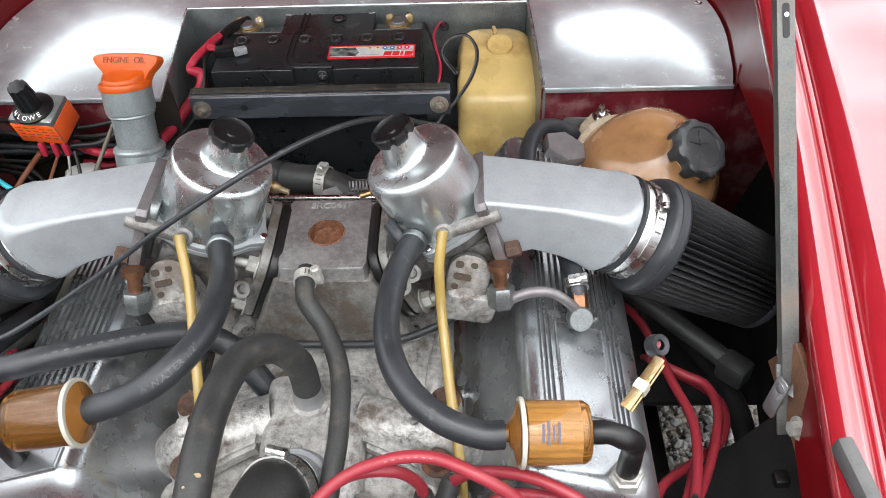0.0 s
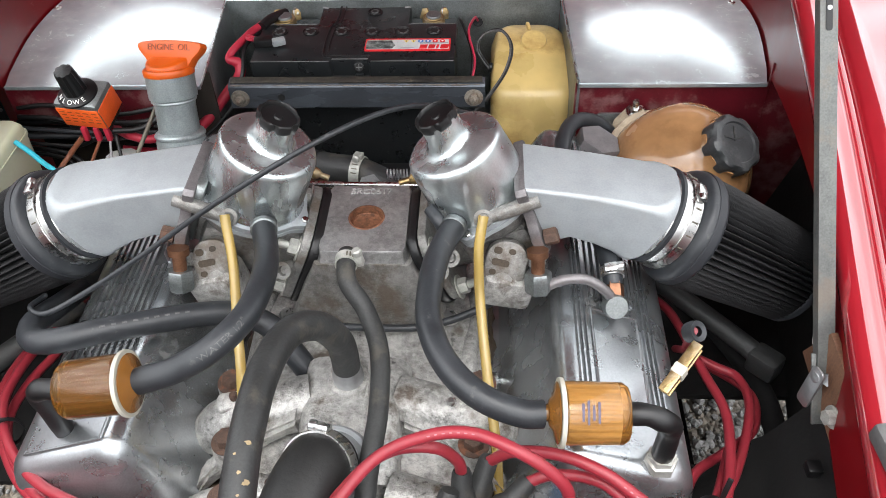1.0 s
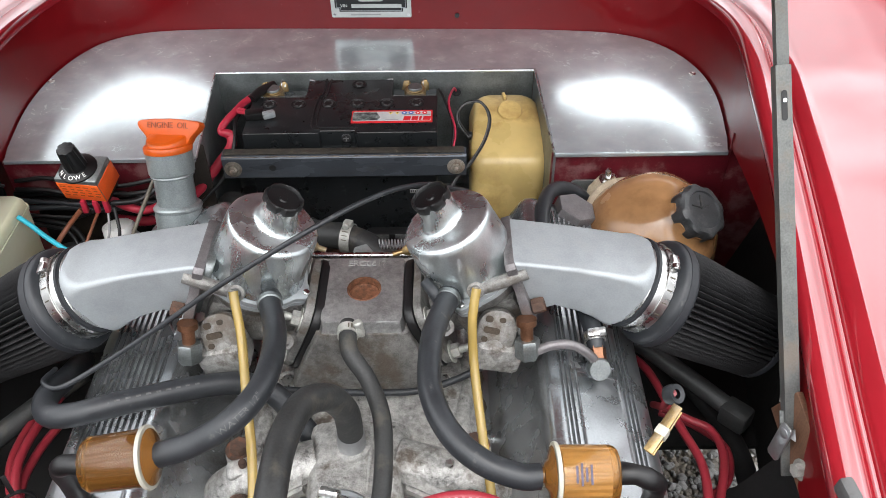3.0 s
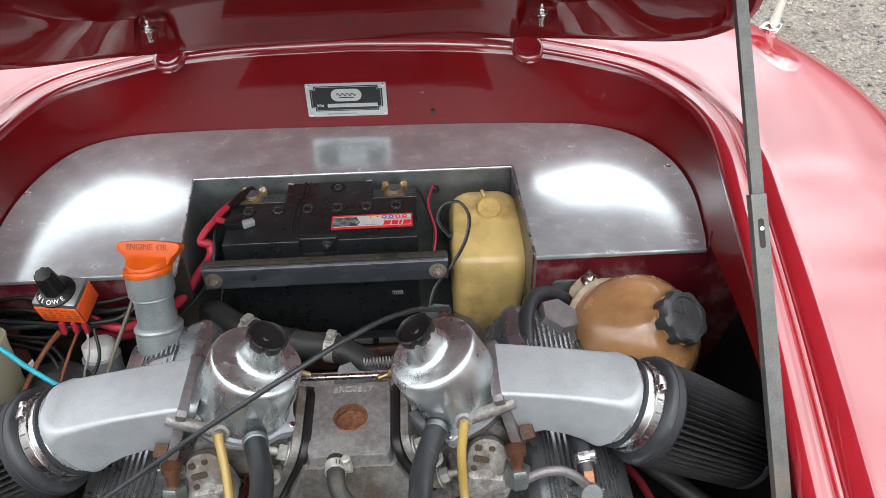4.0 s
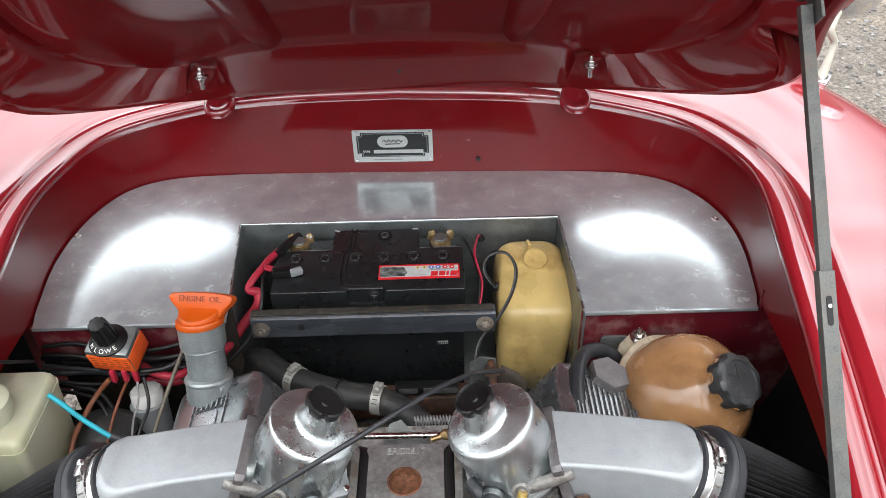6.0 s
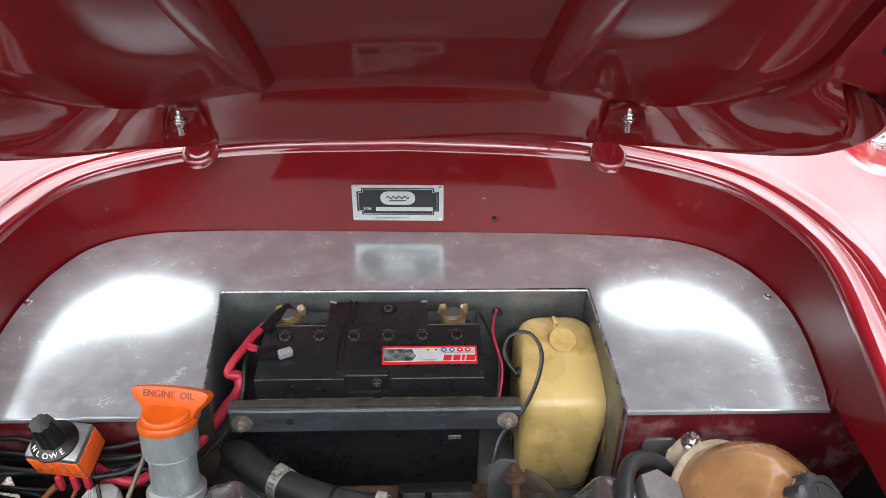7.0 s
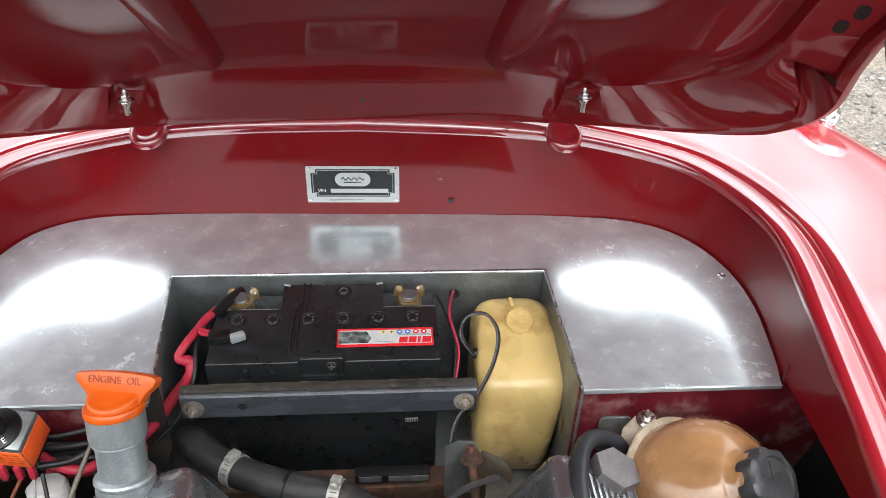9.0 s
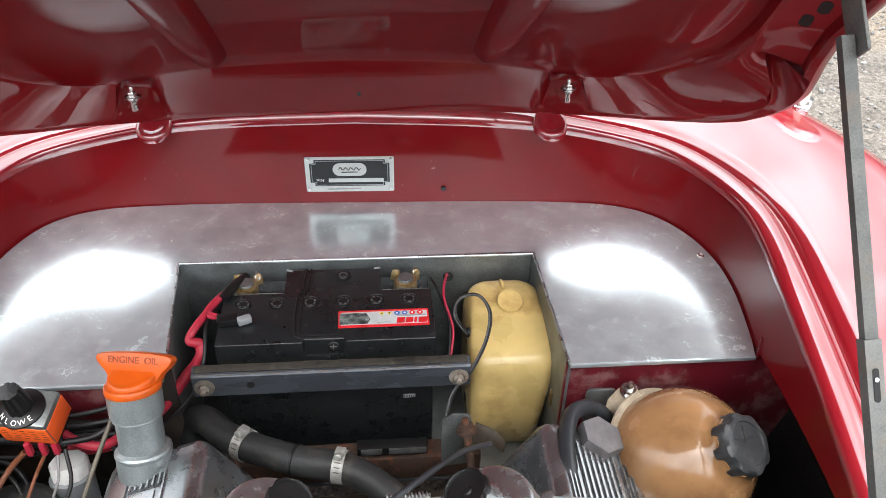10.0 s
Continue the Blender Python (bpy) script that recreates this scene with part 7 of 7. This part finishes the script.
bm = box(bmesh.new(), (0, 0, 0), (0.060, 0.046, 0.042), None, 0.003)
bm.transform(cm)
part("case", bm, GALV, ctl, "dull metal case")
bm = box(bmesh.new(), (0, -0.0232, -0.003), (0.0585, 0.0012, 0.033), None, 0.0004)
bm.transform(cm)
lab = part("front_label", bm, material("orange_label", (0.85, 0.13, 0.02), 0.5, var=0.1, scale=80), ctl, "bright orange printed label")
bm = box(bmesh.new(), (0.0302, 0, -0.003), (0.0012, 0.044, 0.033), None, 0.0004)
bm.transform(cm)
part("side_label", bm, material("orange_label_side", (0.80, 0.11, 0.02), 0.5, var=0.1, scale=80), ctl)
for k in range(4):
    for j in range(5):
        bm = box(bmesh.new(), (-0.022 + j * 0.011 + 0.001 * ((k * 7 + j * 3) % 3), -0.0240, 0.008 - k * 0.0058), (0.0075 - 0.0012 * ((k + j) % 3), 0.0004, 0.0014))
        bm.transform(cm)
        part("printed_bar", bm, material("dark_orange_print", (0.30, 0.05, 0.01), 0.5) if (k, j) == (0, 0) else bpy.data.materials["dark_orange_print"], lab)
bm = box(bmesh.new(), (0, -0.003, -0.025), (0.056, 0.040, 0.008), None, 0.002)
bm.transform(cm)
part("base", bm, BLACK, ctl)
km = cm @ Matrix.Translation((-0.002, -0.003, 0.0212))
dial = part("dial_skirt", lathe(bmesh.new(), [(0.0252, 0), (0.0250, 0.0022), (0.0170, 0.0068), (0.012, 0.0076)], km, 40), BLACK, ctl, "black dial skirt")
bm = bmesh.new()
rings = [[km @ Vector((q * math.cos(a), q * math.sin(a), h)) for a, q in ((2 * math.pi * k / 40, r - (0.0012 if k % 5 < 2 else 0)) for k in range(40))] for r, h in ((0.0150, 0.006), (0.0145, 0.012), (0.0125, 0.036), (0.0115, 0.041), (0.004, 0.0420))]
part("knob", loft(bm, rings), BLACK, dial, "black fluted knob", 30)
for k, ch in enumerate("NLOWE"):
    a = radians(-140 + k * 25)
    lettering(ch, 0.0085, km @ Matrix.Translation((0.0205 * math.cos(a), 0.0205 * math.sin(a), 0.0052)) @ Matrix.Rotation(a + radians(90), 4, "Z") @ Matrix.Rotation(radians(30), 4, "X"), WHITE_PAINT, dial, 0.0003, "dial_letter")
for dx in (-0.008, 0.006, 0.018):
    part("spade_boot", box(bmesh.new(), (-0.318 + dx, 0.697, 0.776), (0.006, 0.007, 0.018), None, 0.0015), RED_CABLE, ctl, "red spade connector")

can = thing("ignition_capacitor", (-0.303, 0.70, 0.66), "small silver canister with a white plastic lid", "canister")
m = aim((-0.303, 0.703, 0.672), (-0.05, 0.25, 1))
part("canister", lathe(bmesh.new(), [(0.020, -0.05), (0.022, -0.048), (0.022, 0.036), (0.0228, 0.038), (0.0228, 0.041), (0.020, 0.043)], m, 32), ALU_SATIN, can)
part("lid", lathe(bmesh.new(), [(0.0200, 0.040), (0.0200, 0.056), (0.018, 0.060), (0.0, 0.061)], m, 9, caps=False), WHITE_PAINT, can, "white faceted lid")

res = thing("brake_reservoir", (-0.41, 0.62, 0.70), "cream translucent brake fluid reservoir", "fluid bottle")
rr = [[(-0.412 + a, 0.620 + b, z) for a, b in rounded(w, d, r, 5)] for z, w, d, r in ((0.690, 0.066, 0.096, 0.008), (0.695, 0.072, 0.102, 0.010), (0.80, 0.078, 0.108, 0.010), (0.808, 0.076, 0.106, 0.010), (0.814, 0.068, 0.098, 0.008))]
rt = part("tank", loft(bmesh.new(), rr), CREAM, res, "cream translucent tank", 60)
part("seam", loft(bmesh.new(), [[(-0.412 + a, 0.620 + b, z) for a, b in rounded(0.080, 0.110, 0.010, 5)] for z in (0.797, 0.801)]), CREAM, rt)
part("neck", lathe(bmesh.new(), [(0.024, 0), (0.024, 0.010), (0.027, 0.011), (0.027, 0.026), (0.022, 0.030), (0.0, 0.031)], Matrix.Translation((-0.418, 0.605, 0.812)), 28, caps=False), CREAM, res, "cream screw cap")
part("cap_lead", tube(bmesh.new(), [(-0.418, 0.605, 0.842), (-0.418, 0.612, 0.865), (-0.408, 0.630, 0.868), (-0.400, 0.650, 0.85), (-0.398, 0.68, 0.82)], 0.0018, 8), BLACK, res)
part("cap_boot", lathe(bmesh.new(), [(0.004, 0), (0.004, 0.014), (0.0025, 0.016)], Matrix.Translation((-0.418, 0.605, 0.842)), 12), RED_CABLE, res)

WIRES = [
    ("black_wire", [(-0.44, 0.757, 0.748), (-0.40, 0.750, 0.755), (-0.36, 0.752, 0.751), (-0.31, 0.748, 0.753), (-0.27, 0.752, 0.745), (-0.22, 0.758, 0.742)], 0.0042, BLACK),
    ("black_wire", [(-0.44, 0.742, 0.740), (-0.41, 0.735, 0.744), (-0.37, 0.738, 0.741), (-0.33, 0.729, 0.744), (-0.29, 0.737, 0.742), (-0.24, 0.742, 0.735)], 0.0036, RUBBER),
    ("black_wire", [(-0.44, 0.760, 0.736), (-0.38, 0.756, 0.738), (-0.33, 0.750, 0.736), (-0.28, 0.755, 0.733), (-0.22, 0.762, 0.728)], 0.0048, BLACK),
    ("black_wire", [(-0.43, 0.728, 0.730), (-0.40, 0.722, 0.734), (-0.365, 0.716, 0.730), (-0.345, 0.700, 0.72), (-0.335, 0.675, 0.705), (-0.34, 0.64, 0.69)], 0.0030, BLACK),
    ("black_wire", [(-0.296, 0.703, 0.775), (-0.268, 0.712, 0.772), (-0.245, 0.722, 0.781), (-0.222, 0.738, 0.790)], 0.0034, BLACK),
    ("black_wire", [(-0.29, 0.735, 0.748), (-0.262, 0.726, 0.742), (-0.240, 0.700, 0.735), (-0.25, 0.66, 0.71), (-0.26, 0.62, 0.69)], 0.0034, RUBBER),
    ("black_wire", [(-0.43, 0.752, 0.772), (-0.39, 0.752, 0.776), (-0.345, 0.742, 0.772), (-0.30, 0.742, 0.770), (-0.255, 0.748, 0.776), (-0.225, 0.752, 0.782)], 0.0028, BLACK),
    ("black_wire", [(-0.43, 0.747, 0.763), (-0.39, 0.742, 0.765), (-0.35, 0.735, 0.762), (-0.29, 0.735, 0.763), (-0.25, 0.74, 0.765), (-0.22, 0.745, 0.76)], 0.0030, BLACK),
    ("black_wire", [(-0.43, 0.738, 0.754), (-0.38, 0.728, 0.757), (-0.34, 0.720, 0.760), (-0.30, 0.725, 0.757), (-0.24, 0.732, 0.752)], 0.0026, RUBBER),
    ("black_wire", [(-0.44, 0.725, 0.745), (-0.40, 0.715, 0.748), (-0.35, 0.708, 0.750), (-0.32, 0.700, 0.765)], 0.0022, BLACK),
    ("black_wire", [(-0.42, 0.715, 0.735), (-0.38, 0.705, 0.738), (-0.35, 0.690, 0.735), (-0.33, 0.66, 0.70)], 0.0024, BLACK),
    ("brown_wire", [(-0.332, 0.698, 0.770), (-0.350, 0.690, 0.752), (-0.360, 0.667, 0.742), (-0.366, 0.635, 0.732), (-0.37, 0.59, 0.70)], 0.0030, BROWN_WIRE),
    ("brown_wire", [(-0.312, 0.697, 0.768), (-0.325, 0.685, 0.745), (-0.330, 0.655, 0.73), (-0.335, 0.62, 0.70)], 0.0018, BROWN_WIRE),
    ("turquoise_wire", [(-0.372, 0.642, 0.806), (-0.356, 0.634, 0.799), (-0.338, 0.624, 0.790), (-0.307, 0.608, 0.780), (-0.295, 0.604, 0.776)], 0.0028, SKY_WIRE),
    ("sleeved_wire", [(-0.300, 0.606, 0.778), (-0.273, 0.601, 0.770), (-0.25, 0.597, 0.762), (-0.22, 0.585, 0.74)], 0.0050, RUBBER),
    ("red_wire", [(-0.312, 0.735, 0.757), (-0.296, 0.722, 0.758), (-0.284, 0.715, 0.759), (-0.262, 0.714, 0.755), (-0.238, 0.735, 0.752), (-0.215, 0.75, 0.74)], 0.0050, RED_CABLE),
    ("dipstick_tube", [(-0.240, 0.724, 0.806), (-0.253, 0.690, 0.782), (-0.263, 0.658, 0.762), (-0.270, 0.620, 0.742), (-0.275, 0.57, 0.70)], 0.0024, DULL_ROD),
    ("black_wire", [(-0.292, 0.697, 0.772), (-0.285, 0.672, 0.750), (-0.292, 0.64, 0.735), (-0.30, 0.60, 0.70)], 0.0020, BLACK),
    ("white_wire", [(-0.300, 0.697, 0.770), (-0.300, 0.680, 0.748), (-0.306, 0.665, 0.73), (-0.31, 0.63, 0.69)], 0.0014, GREY_PRINT),
]
for nm, pts, r, mat in WIRES:
    hose(nm, pts, r, mat, {"brown_wire": "brown wire below the control box", "turquoise_wire": "turquoise wire in a loose loop", "sleeved_wire": "black sleeve over wires", "red_wire": "thick red wire behind the oil filler", "dipstick_tube": "thin grey dipstick tube", "white_wire": "thin pale wire below the control box"}.get(nm, "black wire along the red bulkhead"), "wire")

# dark clutter below: hump of a rubber boot, bars and a black sheet
clut = thing("rubber_gaiter", (-0.35, 0.66, 0.604), "dusty black rubber gaiter below the wires", "gaiter")
part("gaiter", lathe(bmesh.new(), [(0.055, 0.0), (0.05, 0.03), (0.042, 0.045), (0.045, 0.055), (0.034, 0.07), (0.036, 0.08), (0.02, 0.092), (0, 0.094)], Matrix.Translation((-0.350, 0.672, 0.606)) @ Matrix.Diagonal((1.15, 1.0, 1.30, 1)), 28, caps=False), RUBBER_DUSTY, clut)
bars = thing("steering_shaft", (0.37, 0.48, 0.66), "dusty black steering shaft and tube", "shaft")
part("tube", tube(bmesh.new(), [(0.285, 0.56, 0.705), (0.362, 0.490, 0.690), (0.400, 0.452, 0.682)], 0.010, 16), RUBBER_DUSTY, bars)
part("joint", box(bmesh.new(), (0.392, 0.458, 0.683), (0.030, 0.024, 0.026), Matrix.Rotation(radians(-44), 4, "Z"), 0.005), RUBBER_DUSTY, bars)
hose("brake_hose", [(0.33, 0.57, 0.66), (0.36, 0.53, 0.655), (0.395, 0.47, 0.64), (0.405, 0.42, 0.63), (0.400, 0.36, 0.62)], 0.011, TYRE_BLACK, "thick matt black hose along the inner wing", "hose")
lb = thing("grey_bar", (-0.34, 0.43, 0.69), "dusty grey bar beside the rocker cover", "bar")
part("bar", tube(bmesh.new(), [(-0.375, 0.395, 0.70), (-0.323, 0.466, 0.70), (-0.29, 0.51, 0.70)], 0.011, 14), RUBBER_DUSTY, lb)
sheet = thing("black_cover_sheet", (0.36, 0.33, 0.604), "crumpled matt black sheet beside the engine", "sheet")
bm = bmesh.new()
g = 14
vv = [[bm.verts.new((0.29 + 0.115 * i / g, 0.05 + 0.33 * j / g, 0.612 + 0.13 * (i / g) ** 2 + 0.020 * noise.noise(Vector((i * 0.5, j * 0.35, 3))))) for j in range(g + 1)] for i in range(g + 1)]
for i in range(g):
    for j in range(g):
        bm.faces.new((vv[i][j], vv[i + 1][j], vv[i + 1][j + 1], vv[i][j + 1]))
part("sheet", bm, TYRE_BLACK, sheet, "", 50)

# ---- bonnet stay ----
stay = thing("bonnet_stay", (0.38, 0.36, 0.78), "grey steel telescopic bonnet stay", "bonnet stay")
p0, pj, p1 = Vector((0.383, 0.352, 0.802)), Vector((0.368, 0.535, 1.042)), Vector((0.356, 0.662, 1.212))
dv = (p1 - p0).normalized()
sx = Vector((1, 0, 0)) - dv * dv.x
sx.normalize()
sm = Matrix((sx, dv.cross(sx), dv)).transposed().to_4x4()


def channel(a, b, w, d, t):
    """An open U-section bar from a to b, its open side away from the bay's front."""
    out = [(-w / 2, -d / 2), (w / 2, -d / 2), (w / 2, d / 2), (w / 2 - t, d / 2), (w / 2 - t, -d / 2 + t), (-w / 2 + t, -d / 2 + t), (-w / 2 + t, d / 2), (-w / 2, d / 2)]
    m = sm.copy()
    m.translation = a
    return prism(bmesh.new(), out, (b - a).length, m, 0.0004)


oc = part("outer_channel", channel(p0, pj, 0.0125, 0.010, 0.0016), STAY_STEEL, stay, "dull grey steel channel")
part("inner_bar", channel(pj - dv * 0.06, p1, 0.0098, 0.0075, 0.0014), STAY_STEEL, stay, "grey steel inner bar")
slot_m = sm.copy()
slot_m.translation = p0.lerp(p1, 0.525)
part("slot", prism(bmesh.new(), rounded(0.0045, 0.024, 0.002, 4), 0.0006, slot_m @ Matrix.Translation((0, -0.00505, 0)) @ Matrix.Rotation(radians(90), 4, "X")), BLACK, oc)
part("slot_pin", lathe(bmesh.new(), [(0.0017, 0), (0.0017, 0.001), (0, 0.001)], slot_m @ Matrix.Translation((0, -0.0054, 0.004)) @ Matrix.Rotation(radians(90), 4, "X"), 12, caps=False), STEEL, oc)
part("foot_plate", box(bmesh.new(), p0 - dv * 0.008 + Vector((-0.004, 0, 0)), (0.011, 0.003, 0.056), sm, 0.001), STAY_STEEL, stay, "bent steel foot")
tab_m = aim(p0 - dv * 0.003 + Vector((-0.010, -0.004, 0)), (-0.95, -0.32, 0.1))
tab = part("foot_tab", prism(bmesh.new(), rounded(0.013, 0.040, 0.004, 5), 0.002, tab_m, 0.0006), ZINC, stay, "bent zinc-plated tab")
part("rivet", lathe(bmesh.new(), [(0.0045, 0.002), (0.0045, 0.0028), (0.0034, 0.0033), (0.0, 0.0033)], tab_m @ Matrix.Translation((0, 0.012, 0)), 18, caps=False), ZINC, tab)
part("hex_bolt", bolt(bmesh.new(), aim(p0 + Vector((0.004, -0.002, 0.002)), (-0.6, -0.6, 0.55)), 0.0055, 0.006), ZINC, stay)
tip = p1 + WD * 0.105
part("top_bracket", box(bmesh.new(), (p1 + tip) / 2 + Vector((0.009, 0, 0)), (0.003, 0.024, (tip - p1).length + 0.03), Matrix((Vector((1, 0, 0)), WD.cross(Vector((1, 0, 0))), WD)).transposed().to_4x4(), 0.0008), STAY_STEEL, stay, "flat steel bracket to the bonnet")
packer = thing("wooden_packer", (0.397, 0.35, 0.78), "thin brown wooden packer board on the inner wall", "packer")
part("board", prism(bmesh.new(), [(-0.036, -0.046), (0.010, -0.056), (0.030, 0.024), (-0.012, 0.040)], 0.006, aim((0.389, 0.345, 0.806), (-1, -0.12, 0.1), 90), 0.001), material("brown_plywood", (0.12, 0.06, 0.035), 0.6, var=0.35, scale=60, stretch=(1, 6, 1)), packer)
for at in ((0.3835, 0.322, 0.795), (0.3835, 0.372, 0.822)):
    part("board_bolt", bolt(bmesh.new(), aim(at, (-1, -0.2, 0.15)), 0.0062, 0.006, True, 0.0), CLIP_STEEL, packer, "dull hexagon bolt")
stop = thing("bonnet_rubber_strip", (0.383, 0.25, 0.86), "grey rubber rest strip on the bay's lip", "rubber strip")
part("strip", box(bmesh.new(), (0.384, 0.235, 0.8555), (0.011, 0.075, 0.016), Matrix.Rotation(radians(8), 4, "Z") @ Matrix.Rotation(radians(4), 4, "X"), 0.003), material("grey_rubber", (0.09, 0.09, 0.09), 0.6, var=0.2, scale=80), stop)
clipb = thing("cable_clip", (0.388, 0.315, 0.735), "small black clip on the inner wall", "clip")
part("clip", box(bmesh.new(), (0.383, 0.313, 0.737), (0.012, 0.012, 0.010), None, 0.002), BLACK, clipb)

# ---- number plate of the maker on the rear wall ----
GREY_SILVER = material("printed_silver", (0.50, 0.51, 0.50), 0.42, metal=0.3, var=0.10, scale=120)
vin = thing("chassis_plate", (-0.0097, 1.079, 0.82), "black and silver riveted chassis plate", "plate")
vm = Matrix.Translation((-0.0097, 1.0790, 0.8462)) @ Matrix.Rotation(radians(-1.5), 4, "Z") @ Matrix.Rotation(radians(90), 4, "X") @ Matrix.Scale(1.018, 4)
part("plate", prism(bmesh.new(), rounded(0.1155, 0.053, 0.002, 3), 0.001, vm), GREY_SILVER, vin, "silver metal plate")
oct_ = [(-0.052, -0.012), (-0.046, -0.0125), (-0.046, -0.0175), (0.046, -0.0175), (0.046, -0.0125), (0.052, -0.012), (0.052, 0.017), (0.046, 0.0175), (0.046, 0.0225), (-0.046, 0.0225), (-0.046, 0.0175), (-0.052, 0.017)]
blk = part("black_field", prism(bmesh.new(), oct_, 0.0003, vm @ Matrix.Translation((0, 0, 0.0011))), BLACK, vin, "black enamel field")
inn = [(x * 0.955, 0.0025 + (y - 0.0025) * 0.92) for x, y in oct_]
for a, b in zip(inn, inn[1:] + inn[:1]):
    part("silver_line", tube(bmesh.new(), [vm @ Vector((a[0], a[1], 0.0015)), vm @ Vector((b[0], b[1], 0.0015))], 0.0004, 6, 2), ALU_SATIN, blk)
part("oval_badge", prism(bmesh.new(), rounded(0.044, 0.0195, 0.0095, 6, 0.0, 0.0080), 0.0003, vm @ Matrix.Translation((0, 0, 0.0016))), GREY_SILVER, blk, "silver rounded maker's badge")
part("badge_stroke", tube(bmesh.new(), [vm @ Vector((x, 0.0092 + 0.0022 * math.sin(x * 900), 0.0022)) for x in (k * 0.0022 - 0.0143 for k in range(14))], 0.0006, 6, 3), BLACK, blk)
part("badge_bar", box(bmesh.new(), vm @ Vector((0, 0.0042, 0.0021)), (0.022, 0.0003, 0.0014)), BLACK, blk)
lettering("VIN", 0.0062, vm @ Matrix.Translation((-0.039, -0.0085, 0.0016)), WHITE_PAINT, blk, 0.0001, "lettering", "white letters")
part("number_bar", prism(bmesh.new(), rounded(0.072, 0.0058, 0.0006, 2, 0.008, -0.0085), 0.0003, vm @ Matrix.Translation((0, 0, 0.0016))), GREY_SILVER, blk, "pale number strip")
part("address_bar", box(bmesh.new(), vm @ Vector((0.0, -0.0222, 0.0012)), (0.060, 0.0003, 0.0016)), GREY_PRINT, vin)
for x in (-0.0535, 0.0535):
    for y in (-0.0225, 0.0235):
        part("rivet", lathe(bmesh.new(), [(0.0022, 0), (0.0018, 0.0011), (0, 0.0014)], vm @ Matrix.Translation((x, y, 0.001)), 12, caps=False), STEEL, vin)

# ---- wing mirror beyond the bonnet ----
mir = thing("door_mirror", (0.64, 1.17, 0.88), "chrome door mirror on a white stalk", "door mirror")
part("foot", box(bmesh.new(), (0.640, 1.165, 0.892), (0.030, 0.046, 0.010), Matrix.Rotation(radians(-35), 4, "Z"), 0.004), CHROME, mir, "chrome mirror foot")
part("stalk", tube(bmesh.new(), [(0.643, 1.168, 0.892), (0.650, 1.176, 0.912), (0.658, 1.188, 0.938), (0.648, 1.190, 0.958), (0.662, 1.215, 0.975)], lambda t: 0.0085 - 0.003 * math.sin(math.pi * t), 12), WHITE, mir, "white curved stalk")
part("head", lathe(bmesh.new(), [(0.001, -0.035), (0.03, -0.028), (0.048, -0.012), (0.052, 0.004), (0.050, 0.008)], aim((0.700, 1.262, 0.995), (0.1, 1, 0.1)), 32), CHROME, mir, "round chrome mirror head")
part("glass", lathe(bmesh.new(), [(0.048, 0.0075), (0.048, 0.0095)], aim((0.700, 1.262, 0.995), (0.1, 1, 0.1)), 32), CHROME, mir, "round mirror glass")
